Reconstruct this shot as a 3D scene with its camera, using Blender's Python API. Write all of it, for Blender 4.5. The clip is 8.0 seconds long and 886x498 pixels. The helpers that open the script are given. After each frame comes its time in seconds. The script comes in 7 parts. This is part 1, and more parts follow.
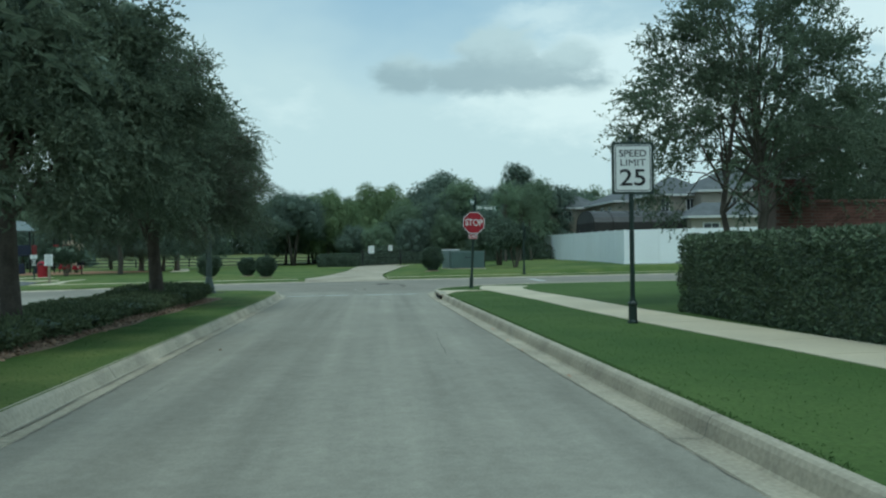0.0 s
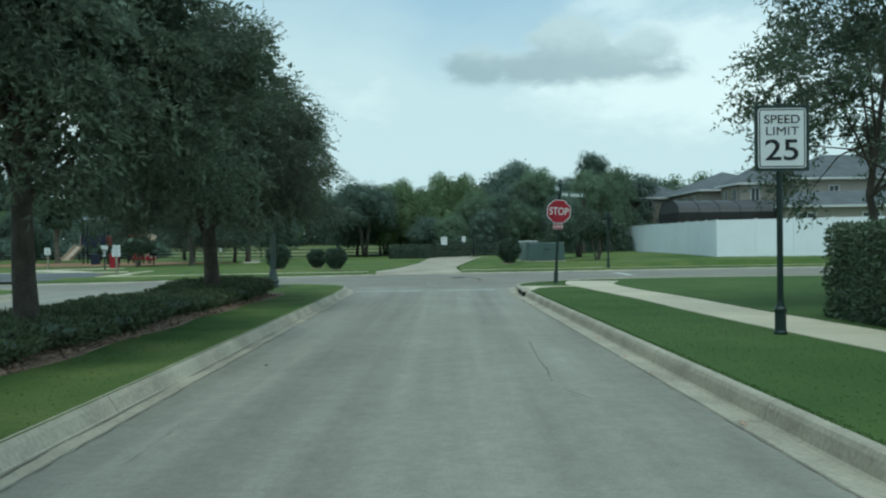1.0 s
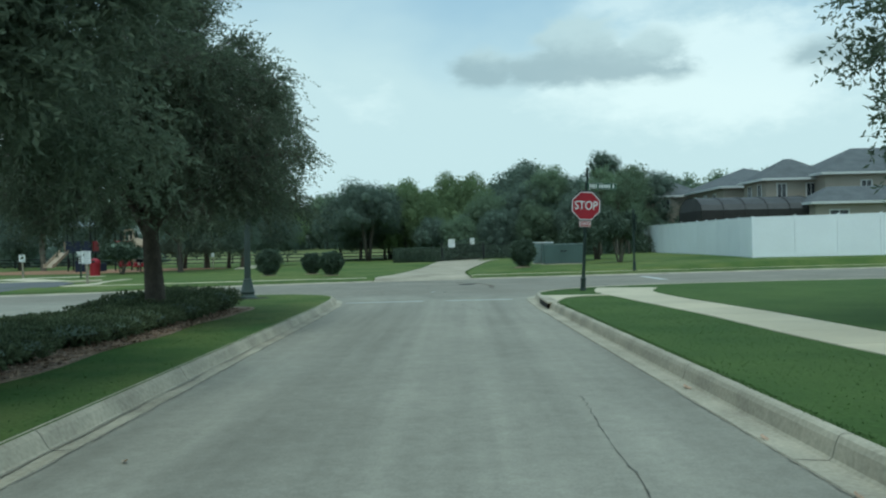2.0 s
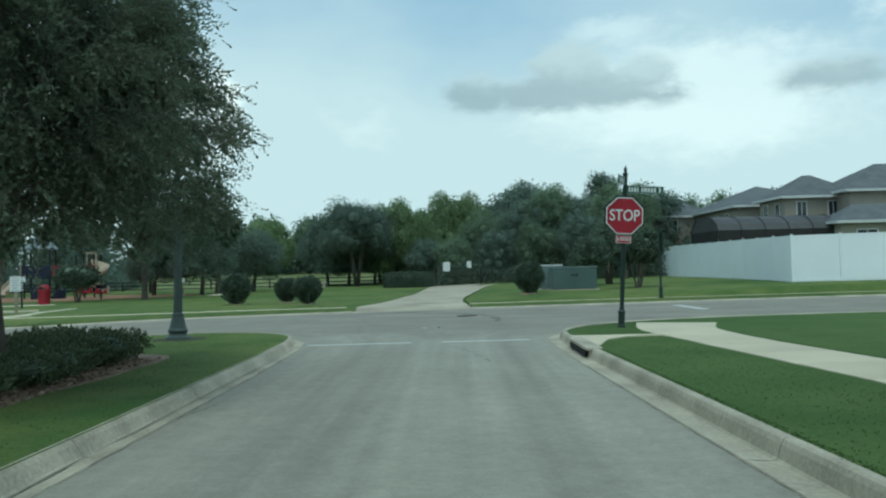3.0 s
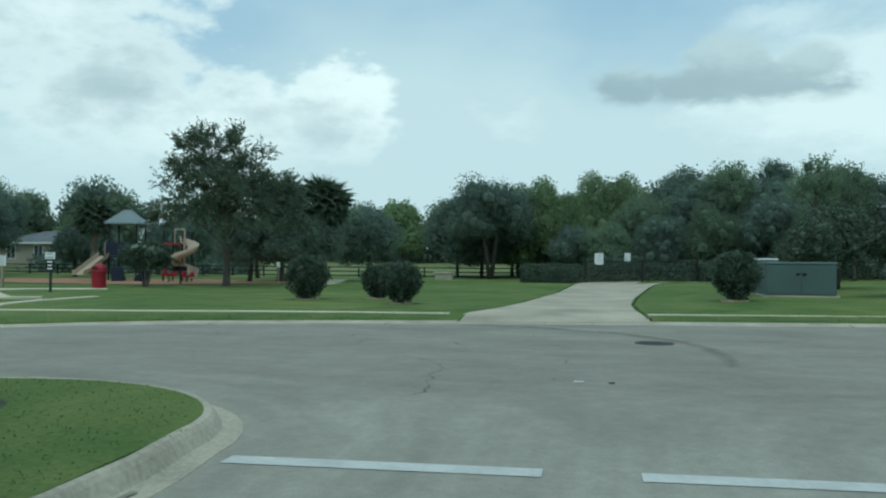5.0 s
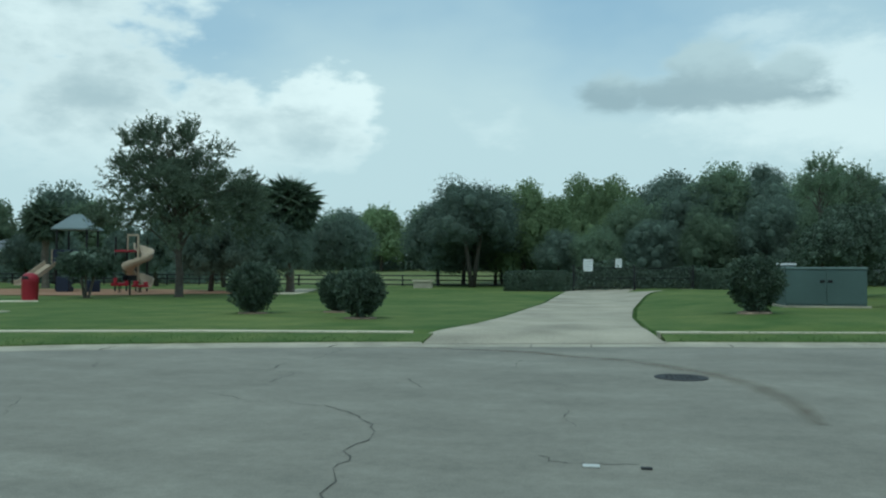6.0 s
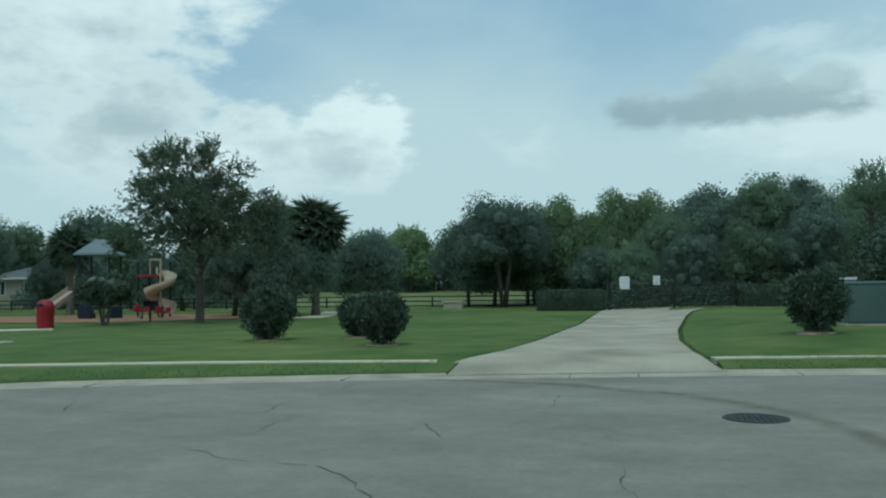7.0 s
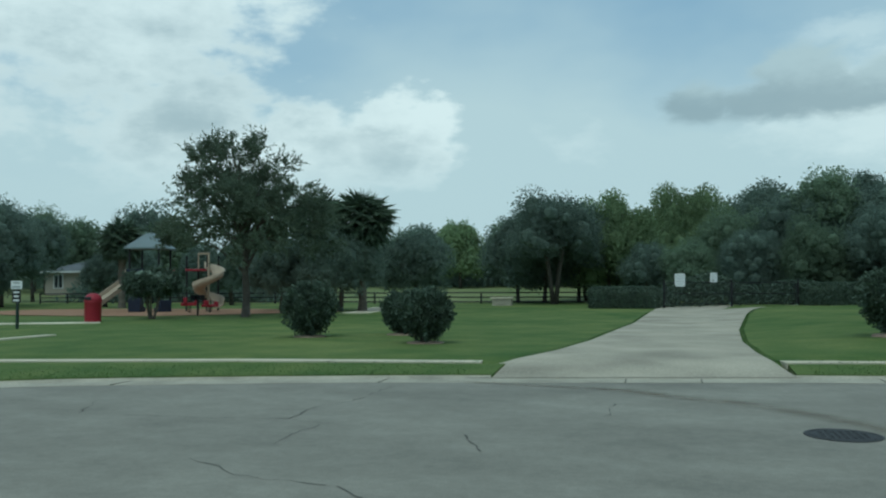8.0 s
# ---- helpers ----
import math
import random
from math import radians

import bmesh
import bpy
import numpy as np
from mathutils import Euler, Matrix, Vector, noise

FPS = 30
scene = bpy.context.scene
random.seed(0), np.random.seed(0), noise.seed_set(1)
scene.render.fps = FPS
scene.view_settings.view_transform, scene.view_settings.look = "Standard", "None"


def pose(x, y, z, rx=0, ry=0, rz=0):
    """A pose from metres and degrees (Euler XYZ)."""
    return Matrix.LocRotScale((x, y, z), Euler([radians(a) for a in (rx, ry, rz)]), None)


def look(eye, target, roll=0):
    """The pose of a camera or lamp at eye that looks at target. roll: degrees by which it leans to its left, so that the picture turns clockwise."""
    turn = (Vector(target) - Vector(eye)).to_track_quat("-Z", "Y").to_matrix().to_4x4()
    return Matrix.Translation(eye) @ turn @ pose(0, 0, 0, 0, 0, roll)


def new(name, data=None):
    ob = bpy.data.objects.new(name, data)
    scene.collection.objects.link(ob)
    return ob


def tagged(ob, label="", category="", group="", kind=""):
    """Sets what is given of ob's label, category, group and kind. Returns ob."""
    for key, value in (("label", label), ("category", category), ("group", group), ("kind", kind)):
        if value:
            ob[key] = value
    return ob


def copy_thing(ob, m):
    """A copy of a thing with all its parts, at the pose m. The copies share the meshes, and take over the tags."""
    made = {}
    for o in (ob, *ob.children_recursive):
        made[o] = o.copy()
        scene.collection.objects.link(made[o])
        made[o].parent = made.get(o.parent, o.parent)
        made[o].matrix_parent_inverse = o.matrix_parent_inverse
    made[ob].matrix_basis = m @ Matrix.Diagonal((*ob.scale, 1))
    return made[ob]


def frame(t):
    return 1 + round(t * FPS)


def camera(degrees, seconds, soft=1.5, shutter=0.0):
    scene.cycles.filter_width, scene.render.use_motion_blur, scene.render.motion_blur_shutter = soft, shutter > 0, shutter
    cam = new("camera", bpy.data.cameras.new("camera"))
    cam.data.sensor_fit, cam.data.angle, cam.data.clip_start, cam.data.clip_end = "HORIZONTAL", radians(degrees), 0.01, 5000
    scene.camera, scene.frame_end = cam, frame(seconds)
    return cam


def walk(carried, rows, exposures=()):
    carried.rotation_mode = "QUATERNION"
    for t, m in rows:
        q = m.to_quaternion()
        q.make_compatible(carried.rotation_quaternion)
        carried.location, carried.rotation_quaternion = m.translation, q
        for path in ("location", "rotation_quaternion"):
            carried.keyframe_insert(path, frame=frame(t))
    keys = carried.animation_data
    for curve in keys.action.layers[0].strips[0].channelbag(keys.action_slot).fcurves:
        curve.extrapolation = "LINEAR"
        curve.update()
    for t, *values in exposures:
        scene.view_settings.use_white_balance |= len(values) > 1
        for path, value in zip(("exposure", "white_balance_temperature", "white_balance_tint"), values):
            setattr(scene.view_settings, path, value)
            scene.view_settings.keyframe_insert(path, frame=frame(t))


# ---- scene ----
cam = camera(56.8, 8.0, soft=2.2)
PATH = [
    (0, (0.681, -28.916, 1.536), (0.846, -26.923, 1.536), -0.8),
    (0.5, (0.6, -27.908, 1.532), (0.628, -25.908, 1.53), -0.4),
    (1, (0.556, -26.451, 1.538), (0.547, -24.451, 1.519), -0.7),
    (1.5, (0.545, -24.51, 1.512), (0.532, -22.51, 1.486), -0.8),
    (1.7, (0.608, -23.681, 1.504), (0.578, -21.681, 1.483), -1.08),
    (2.8, (0.572, -18.124, 1.451), (0.556, -16.125, 1.479), -1.7),
    (3, (0.536, -16.983, 1.456), (0.522, -14.984, 1.503), -1.4),
    (3.5, (0.472, -13.974, 1.403), (0.36, -11.979, 1.5), -0.3),
    (4, (0.358, -11.065, 1.352), (0.051, -9.091, 1.442), 0.7),
    (4.2, (0.294, -10.019, 1.351), (-0.067, -8.053, 1.422), 0.4),
    (5.3, (-0.016, -4.57, 1.278), (-0.378, -2.603, 1.309), 0.52),
    (5.5, (-0.061, -3.832, 1.282), (-0.411, -1.863, 1.319), 0.4),
    (6, (-0.175, -2.289, 1.271), (-0.503, -0.317, 1.322), 0.2),
    (6.5, (-0.357, -1.27, 1.259), (-0.697, 0.699, 1.339), -0.3),
    (7, (-0.328, -0.742, 1.296), (-0.731, 1.214, 1.396), -0.7),
    (7.5, (-0.324, -0.405, 1.294), (-0.79, 1.537, 1.403), -0.3),
    (8, (-0.432, 0.083, 1.297), (-0.954, 2.011, 1.388), -0.3),
]
walk(cam, [(t, look(eye, target, roll)) for t, eye, target, roll in PATH],
     [(0.0, -0.12, 5850, -12), (0.6, -0.03, 5850, -12), (3.0, -0.01, 5870, -12), (4.2, -0.04, 5830, -12), (5.5, -0.13, 5770, -12), (8.0, -0.33, 5740, -11.5)])

# ---- world, sun, exposure ----
SUN_AZ, SUN_EL = 178.0, 66.0


def build_world():
    w = bpy.data.worlds.new("world")
    scene.world = w
    w.use_nodes = True
    nt = w.node_tree
    nt.nodes.clear()
    N, L = nt.nodes.new, nt.links.new

    def math_node(op, a, b=None, c=None):
        n = N("ShaderNodeMath")
        n.operation = op
        for k, v in enumerate((a, b, c)):
            if v is None:
                continue
            if isinstance(v, (int, float)):
                n.inputs[k].default_value = v
            else:
                L(v, n.inputs[k])
        return n.outputs[0]

    def smooth(v, lo, hi):
        n = N("ShaderNodeMapRange")
        n.interpolation_type = "SMOOTHSTEP"
        L(v, n.inputs[0])
        n.inputs[1].default_value, n.inputs[2].default_value = lo, hi
        return n.outputs[0]

    def mix(f, a, b):
        n = N("ShaderNodeMix")
        n.data_type = "RGBA"
        if isinstance(f, (int, float)):
            n.inputs[0].default_value = f
        else:
            L(f, n.inputs[0])
        for k, v in ((6, a), (7, b)):
            if isinstance(v, tuple):
                n.inputs[k].default_value = (*v, 1)
            else:
                L(v, n.inputs[k])
        return n.outputs[2]

    tc = N("ShaderNodeTexCoord")
    sep = N("ShaderNodeSeparateXYZ")
    L(tc.outputs["Generated"], sep.inputs[0])
    # azimuth and elevation of the sky, in degrees
    az = math_node("MULTIPLY", math_node("ARCTAN2", sep.outputs[0], sep.outputs[1]), 57.2958)
    el = math_node("MULTIPLY", math_node("ARCSINE", sep.outputs[2]), 57.2958)
    comb = N("ShaderNodeCombineXYZ")
    L(math_node("MULTIPLY", az, 0.1), comb.inputs[0])
    L(math_node("MULTIPLY", el, 0.19), comb.inputs[1])

    def noise_tex(scale, detail, rough, off):
        mp = N("ShaderNodeMapping")
        L(comb.outputs[0], mp.inputs[0])
        mp.inputs["Location"].default_value = off
        n = N("ShaderNodeTexNoise")
        n.inputs["Scale"].default_value, n.inputs["Detail"].default_value, n.inputs["Roughness"].default_value = scale, detail, rough
        L(mp.outputs[0], n.inputs["Vector"])
        return n.outputs["Fac"]

    edge = noise_tex(2.6, 8, 0.62, (3.1, 1.7, 0))
    fine = noise_tex(5.0, 6, 0.6, (8.0, 4.0, 2.0))
    broad = noise_tex(0.55, 4, 0.5, (1.2, 9.3, 5.0))
    # rounded billows along the cloud edges
    vor = N("ShaderNodeTexVoronoi")
    vor.feature = "SMOOTH_F1"
    vor.inputs["Scale"].default_value, vor.inputs["Detail"].default_value, vor.inputs["Roughness"].default_value, vor.inputs["Smoothness"].default_value = 2.3, 3.0, 0.55, 0.35
    L(comb.outputs[0], vor.inputs["Vector"])
    puff = vor.outputs["Distance"]

    wa_noise, we_noise = noise_tex(1.3, 5, 0.55, (5.5, 2.5, 7.0)), noise_tex(1.9, 6, 0.6, (2.5, 7.5, 3.0))
    az_w = math_node("ADD", az, math_node("MULTIPLY", math_node("SUBTRACT", wa_noise, 0.5), 7.0))
    el_w = math_node("ADD", el, math_node("MULTIPLY", math_node("SUBTRACT", we_noise, 0.5), 4.5))

    az_g = math_node("ADD", az, math_node("MULTIPLY", math_node("SUBTRACT", wa_noise, 0.5), 2.6))
    el_g = math_node("ADD", el, math_node("MULTIPLY", math_node("SUBTRACT", we_noise, 0.5), 1.5))

    def blob(a0, wa, e0, we, ragged, lo, hi, az_w=az_w, el_w=el_w, billow=0.0):
        """A cloud round an azimuth and elevation, billowed by noise, with a ragged edge."""
        da = math_node("DIVIDE", math_node("SUBTRACT", az_w, a0), wa)
        de = math_node("DIVIDE", math_node("SUBTRACT", el_w, e0), we)
        r = math_node("SQRT", math_node("ADD", math_node("MULTIPLY", da, da), math_node("MULTIPLY", de, de)))
        r = math_node("ADD", r, math_node("MULTIPLY", math_node("SUBTRACT", edge, 0.5), ragged))
        r = math_node("ADD", r, math_node("MULTIPLY", math_node("SUBTRACT", fine, 0.5), ragged * 0.5))
        if billow:
            r = math_node("ADD", r, math_node("MULTIPLY", math_node("SUBTRACT", puff, 0.4), billow))
        return math_node("SUBTRACT", 1.0, smooth(r, lo, hi))

    def most(*fs):
        out = fs[0]
        for f in fs[1:]:
            out = math_node("MAXIMUM", out, f)
        return out

    sky = N("ShaderNodeTexSky")
    sky.sky_type = "NISHITA"
    sky.sun_disc = False
    sky.sun_elevation, sky.sun_rotation = radians(SUN_EL), radians(SUN_AZ)
    sky.dust_density, sky.air_density, sky.ozone_density = 2.0, 1.2, 1.5
    sm = N("ShaderNodeVectorMath")
    sm.operation = "SCALE"
    L(sky.outputs[0], sm.inputs[0])
    sm.inputs["Scale"].default_value = 0.12
    blue = mix(0.65, sm.outputs[0], BLUE)
    # thin high haze, thicker towards the horizon
    haze = math_node("ADD", smooth(el, 20.0, 5.0), math_node("MULTIPLY", smooth(broad, 0.3, 0.7), 0.5))
    haze = math_node("MINIMUM", haze, 1.0)
    base = mix(math_node("MULTIPLY", haze, 0.85), blue, HAZE)
    # the bright cumulus bank and the white shoulder of the other cloud
    SHAPE = ((-40, 21, 22, 14.5, 0.5), (-18.2, 5.2, 10.2, 4.3, 0.7), (-25, 8, 8.5, 5.2, 0.6), (-33, 9, 10, 6.5, 0.5))
    bank = most(*[blob(*q, 0.74, 1.04, billow=0.26) for q in SHAPE])
    bank = math_node("MULTIPLY", bank, math_node("MULTIPLY", smooth(el, 4.0, 10.5), 0.95))
    inside = most(*[blob(*q, 0.3, 0.95, billow=0.26) for q in SHAPE])
    white = most(blob(17, 14, 11, 5.2, 0.7, 0.4, 1.0), math_node("MULTIPLY", blob(11.5, 4.5, 15.4, 1.5, 1.2, 0.1, 1.1), 0.6), math_node("MULTIPLY", blob(-6, 3.0, 10, 1.6, 2.0, 0.0, 1.2), 0.5), blob(36, 10, 16, 6, 0.8, 0.5, 1.0))
    col = mix(math_node("MULTIPLY", white, 0.62), base, WHITE)
    shade = smooth(math_node("ADD", math_node("MULTIPLY", broad, 0.7), math_node("MULTIPLY", edge, 0.3)), 0.30, 0.64)
    underside = most(blob(-44, 14, 11.5, 5.2, 0.6, 0.35, 1.05), blob(-33, 8, 12, 3.6, 0.8, 0.2, 1.2), math_node("MULTIPLY", blob(-20, 5, 9.4, 1.8, 0.8, 0.2, 1.2), 0.6))
    body = mix(shade, BANK_DARK, WHITE)
    body = mix(math_node("MULTIPLY", underside, 0.92), body, BANK_DARK)
    body = mix(math_node("MULTIPLY", math_node("SUBTRACT", 1.0, inside), 0.75), body, WHITE)
    col = mix(bank, col, body)
    # grey flat-bottomed clouds
    grey = most(blob(9.8, 7.6, 11.5, 2.2, 0.95, 0.62, 1.04, az_g, el_g), blob(8.8, 3.6, 13.5, 2.0, 1.0, 0.55, 1.04, az_g, el_g), blob(13.6, 3.2, 12.6, 1.8, 1.0, 0.5, 1.04, az_g, el_g), blob(2.4, 2.9, 11.9, 2.0, 1.0, 0.5, 1.04, az_g, el_g),
                blob(25.5, 4.5, 11.3, 1.8, 0.8, 0.4, 1.05, az_g, el_g))
    grey = math_node("MULTIPLY", grey, smooth(math_node("ADD", el, math_node("MULTIPLY", fine, 1.4)), 10.9, 11.9))
    col = mix(math_node("MULTIPLY", grey, 0.86), col, mix(smooth(math_node("ADD", el_w, math_node("MULTIPLY", edge, 2.0)), 12.4, 15.2), GREY, GREY_TOP))
    bg = N("ShaderNodeBackground")
    L(col, bg.inputs[0])
    bg.inputs[1].default_value = SKY_STRENGTH
    out = N("ShaderNodeOutputWorld")
    L(bg.outputs[0], out.inputs[0])


BLUE, HAZE, WHITE = (0.46, 0.64, 0.84), (0.77, 0.85, 0.89), (1.06, 1.08, 1.10)
BANK_DARK, GREY, GREY_TOP = (0.56, 0.635, 0.69), (0.42, 0.50, 0.56), (0.64, 0.72, 0.77)
SKY_STRENGTH = 0.95
build_world()
sun = new("sun", bpy.data.lights.new("sun", "SUN"))
sun.data.energy, sun.data.angle, sun.data.color = 1.1, radians(30), (1.0, 0.96, 0.9)
sun.matrix_world = look((100 * math.sin(radians(SUN_AZ)) * math.cos(radians(SUN_EL)), 100 * math.cos(radians(SUN_AZ)) * math.cos(radians(SUN_EL)), 100 * math.sin(radians(SUN_EL))), (0, 0, 0))


# ---- materials ----
def material(name, color, rough=0.8, metal=0.0, var=0.25, scale=3.0, fine=40.0, bump=0.2, tint=None, island=0.0, rand=0.0, translucent=0.0, spec=0.3):
    """A painted, mineral or leafy surface: colour broken at a coarse and a fine scale, with a fine relief."""
    m = bpy.data.materials.new(name)
    m.use_nodes = True
    nt = m.node_tree
    N, L = nt.nodes.new, nt.links.new
    p = nt.nodes["Principled BSDF"]
    p.inputs["Roughness"].default_value, p.inputs["Metallic"].default_value = rough, metal
    p.inputs["Specular IOR Level"].default_value = spec
    geo = N("ShaderNodeNewGeometry")
    co = geo.outputs["Position"]
    n1, n2 = N("ShaderNodeTexNoise"), N("ShaderNodeTexNoise")
    for n, s, d in ((n1, scale, 5), (n2, fine, 4)):
        n.inputs["Scale"].default_value, n.inputs["Detail"].default_value = s, d
        L(co, n.inputs["Vector"])
    add = N("ShaderNodeMath")
    add.operation = "MULTIPLY_ADD"
    L(n1.outputs["Fac"], add.inputs[0])
    add.inputs[1].default_value = 0.6
    half = N("ShaderNodeMath")
    half.operation = "MULTIPLY"
    L(n2.outputs["Fac"], half.inputs[0])
    half.inputs[1].default_value = 0.4
    L(half.outputs[0], add.inputs[2])
    ramp = N("ShaderNodeValToRGB")
    dark = [max(0.0, c * (1 - var)) for c in color]
    light = [min(1.0, c * (1 + var)) for c in color]
    if tint:
        light = [0.5 * a + 0.5 * b for a, b in zip(light, tint)]
    ramp.color_ramp.elements[0].position, ramp.color_ramp.elements[1].position = 0.3, 0.7
    ramp.color_ramp.elements[0].color, ramp.color_ramp.elements[1].color = (*dark, 1), (*light, 1)
    L(add.outputs[0], ramp.inputs[0])
    col = ramp.outputs[0]
    for amount, source in ((island, geo.outputs["Random Per Island"]), (rand, None)):
        if amount:
            if source is None:
                source = N("ShaderNodeObjectInfo").outputs["Random"]
            mr = N("ShaderNodeMapRange")
            L(source, mr.inputs[0])
            mr.inputs[3].default_value, mr.inputs[4].default_value = 1 - amount, 1 + amount
            hs = N("ShaderNodeHueSaturation")
            L(mr.outputs[0], hs.inputs["Value"])
            L(col, hs.inputs["Color"])
            col = hs.outputs[0]
    L(col, p.inputs["Base Color"])
    if bump:
        b = N("ShaderNodeBump")
        b.inputs["Strength"].default_value, b.inputs["Distance"].default_value = bump, 0.02
        L(n2.outputs["Fac"], b.inputs["Height"])
        L(b.outputs[0], p.inputs["Normal"])
    if translucent:
        tr = N("ShaderNodeBsdfTranslucent")
        L(col, tr.inputs[0])
        ms = N("ShaderNodeMixShader")
        ms.inputs[0].default_value = translucent
        L(p.outputs[0], ms.inputs[1])
        L(tr.outputs[0], ms.inputs[2])
        L(ms.outputs[0], nt.nodes["Material Output"].inputs[0])
    return m


def road_material():
    """Pale worn concrete with darker wheel paths, blotches and grit."""
    m = bpy.data.materials.new("road_concrete")
    m.use_nodes = True
    nt = m.node_tree
    N, L = nt.nodes.new, nt.links.new
    p = nt.nodes["Principled BSDF"]
    p.inputs["Roughness"].default_value, p.inputs["Specular IOR Level"].default_value = 0.85, 0.25
    geo = N("ShaderNodeNewGeometry")
    mp = N("ShaderNodeMapping")
    mp.inputs["Scale"].default_value = (1.0, 0.03, 1.0)
    mp.inputs["Rotation"].default_value = (0, 0, radians(-1.3))
    L(geo.outputs["Position"], mp.inputs[0])
    # wear runs along each street
    across = N("ShaderNodeMapping")
    across.inputs["Scale"].default_value = (0.3, 0.5, 1.0)
    L(geo.outputs["Position"], across.inputs[0])
    sp = N("ShaderNodeSeparateXYZ")
    L(geo.outputs["Position"], sp.inputs[0])
    side = N("ShaderNodeMapRange")
    L(sp.outputs[1], side.inputs[0])
    side.inputs[1].default_value, side.inputs[2].default_value = 0.0, 3.0
    turned = N("ShaderNodeMix")
    turned.data_type = "VECTOR"
    L(side.outputs[0], turned.inputs[0])
    L(mp.outputs[0], turned.inputs[4])
    L(across.outputs[0], turned.inputs[5])
    cols = []
    for vec, s, d, lo, hi, dk, lt in ((turned.outputs[1], 1.5, 4, 0.3, 0.7, 0.82, 1.12), (turned.outputs[1], 5.0, 3, 0.3, 0.7, 0.93, 1.05), (geo.outputs["Position"], 4.5, 9, 0.3, 0.7, 0.92, 1.06), (geo.outputs["Position"], 0.45, 3, 0.35, 0.65, 0.94, 1.05),
                                      (geo.outputs["Position"], 14.0, 6, 0.36, 0.64, 0.945, 1.045), (geo.outputs["Position"], 60.0, 3, 0.34, 0.66, 0.91, 1.08)):
        n = N("ShaderNodeTexNoise")
        n.inputs["Scale"].default_value, n.inputs["Detail"].default_value = s, d
        L(vec, n.inputs["Vector"])
        mr = N("ShaderNodeMapRange")
        L(n.outputs["Fac"], mr.inputs[0])
        mr.inputs[1].default_value, mr.inputs[2].default_value, mr.inputs[3].default_value, mr.inputs[4].default_value = lo, hi, dk, lt
        cols.append(mr.outputs[0])
        last = n.outputs["Fac"]
    f = cols[0]
    for c in cols[1:]:
        k = N("ShaderNodeMath")
        k.operation = "MULTIPLY"
        L(f, k.inputs[0])
        L(c, k.inputs[1])
        f = k.outputs[0]
    hs = N("ShaderNodeHueSaturation")
    tone = N("ShaderNodeMix")
    tone.data_type = "RGBA"
    L(side.outputs[0], tone.inputs[0])
    tone.inputs[6].default_value, tone.inputs[7].default_value = (*ROAD, 1), (*CROSS, 1)
    L(tone.outputs[2], hs.inputs["Color"])
    L(f, hs.inputs["Value"])
    L(hs.outputs[0], p.inputs["Base Color"])
    b = N("ShaderNodeBump")
    b.inputs["Strength"].default_value, b.inputs["Distance"].default_value = 0.25, 0.01
    L(last, b.inputs["Height"])
    L(b.outputs[0], p.inputs["Normal"])
    return m


def lawn_material(name, lush, dry, grain):
    """Mown turf: broad dry and lush patches over a fine blade-sized grain."""
    m = bpy.data.materials.new(name)
    m.use_nodes = True
    nt = m.node_tree
    N, L = nt.nodes.new, nt.links.new
    p = nt.nodes["Principled BSDF"]
    p.inputs["Roughness"].default_value, p.inputs["Specular IOR Level"].default_value = 0.9, 0.1
    geo = N("ShaderNodeNewGeometry")
    outs = []
    for s, d in ((0.16, 6), (0.9, 7), (24.0, 5)):
        n = N("ShaderNodeTexNoise")
        n.inputs["Scale"].default_value, n.inputs["Detail"].default_value = s, d
        L(geo.outputs["Position"], n.inputs["Vector"])
        outs.append(n.outputs["Fac"])
    ramp = N("ShaderNodeValToRGB")
    e = ramp.color_ramp.elements
    e[0].position, e[0].color = 0.36, (*lush, 1)
    e[1].position, e[1].color = 0.64, (*dry, 1)
    k = N("ShaderNodeMath")
    k.operation = "MULTIPLY_ADD"
    L(outs[1], k.inputs[0])
    k.inputs[1].default_value = 0.45
    h = N("ShaderNodeMath")
    h.operation = "MULTIPLY"
    L(outs[0], h.inputs[0])
    h.inputs[1].default_value = 0.55
    L(h.outputs[0], k.inputs[2])
    L(k.outputs[0], ramp.inputs[0])
    mr = N("ShaderNodeMapRange")
    L(outs[2], mr.inputs[0])
    mr.inputs[1].default_value, mr.inputs[2].default_value, mr.inputs[3].default_value, mr.inputs[4].default_value = 0.3, 0.7, 1 - grain, 1 + grain
    hs = N("ShaderNodeHueSaturation")
    L(ramp.outputs[0], hs.inputs["Color"])
    L(mr.outputs[0], hs.inputs["Value"])
    L(hs.outputs[0], p.inputs["Base Color"])
    b = N("ShaderNodeBump")
    b.inputs["Strength"].default_value, b.inputs["Distance"].default_value = 0.35, 0.02
    L(outs[2], b.inputs["Height"])
    L(b.outputs[0], p.inputs["Normal"])
    return m


ROAD, CROSS = (0.315, 0.298, 0.245), (0.265, 0.245, 0.20)
M_ROAD = road_material()
M_TURF = lawn_material("turf", (0.06, 0.112, 0.03), (0.165, 0.195, 0.062), 0.2)
M_FIELD = lawn_material("field_grass", (0.13, 0.165, 0.065), (0.21, 0.225, 0.10), 0.3)
M_LUSH = lawn_material("watered_turf", (0.055, 0.10, 0.028), (0.092, 0.14, 0.042), 0.18)
M_CURB = material("curb_concrete", (0.41, 0.37, 0.285), 0.85, var=0.38, scale=1.3, fine=25)
M_WALK = material("pavement_concrete", (0.56, 0.50, 0.365), 0.85, var=0.15, scale=0.8, fine=30, rand=0.06)
M_DRIVE = material("drive_concrete", (0.40, 0.35, 0.265), 0.85, var=0.42, scale=0.6, fine=30)
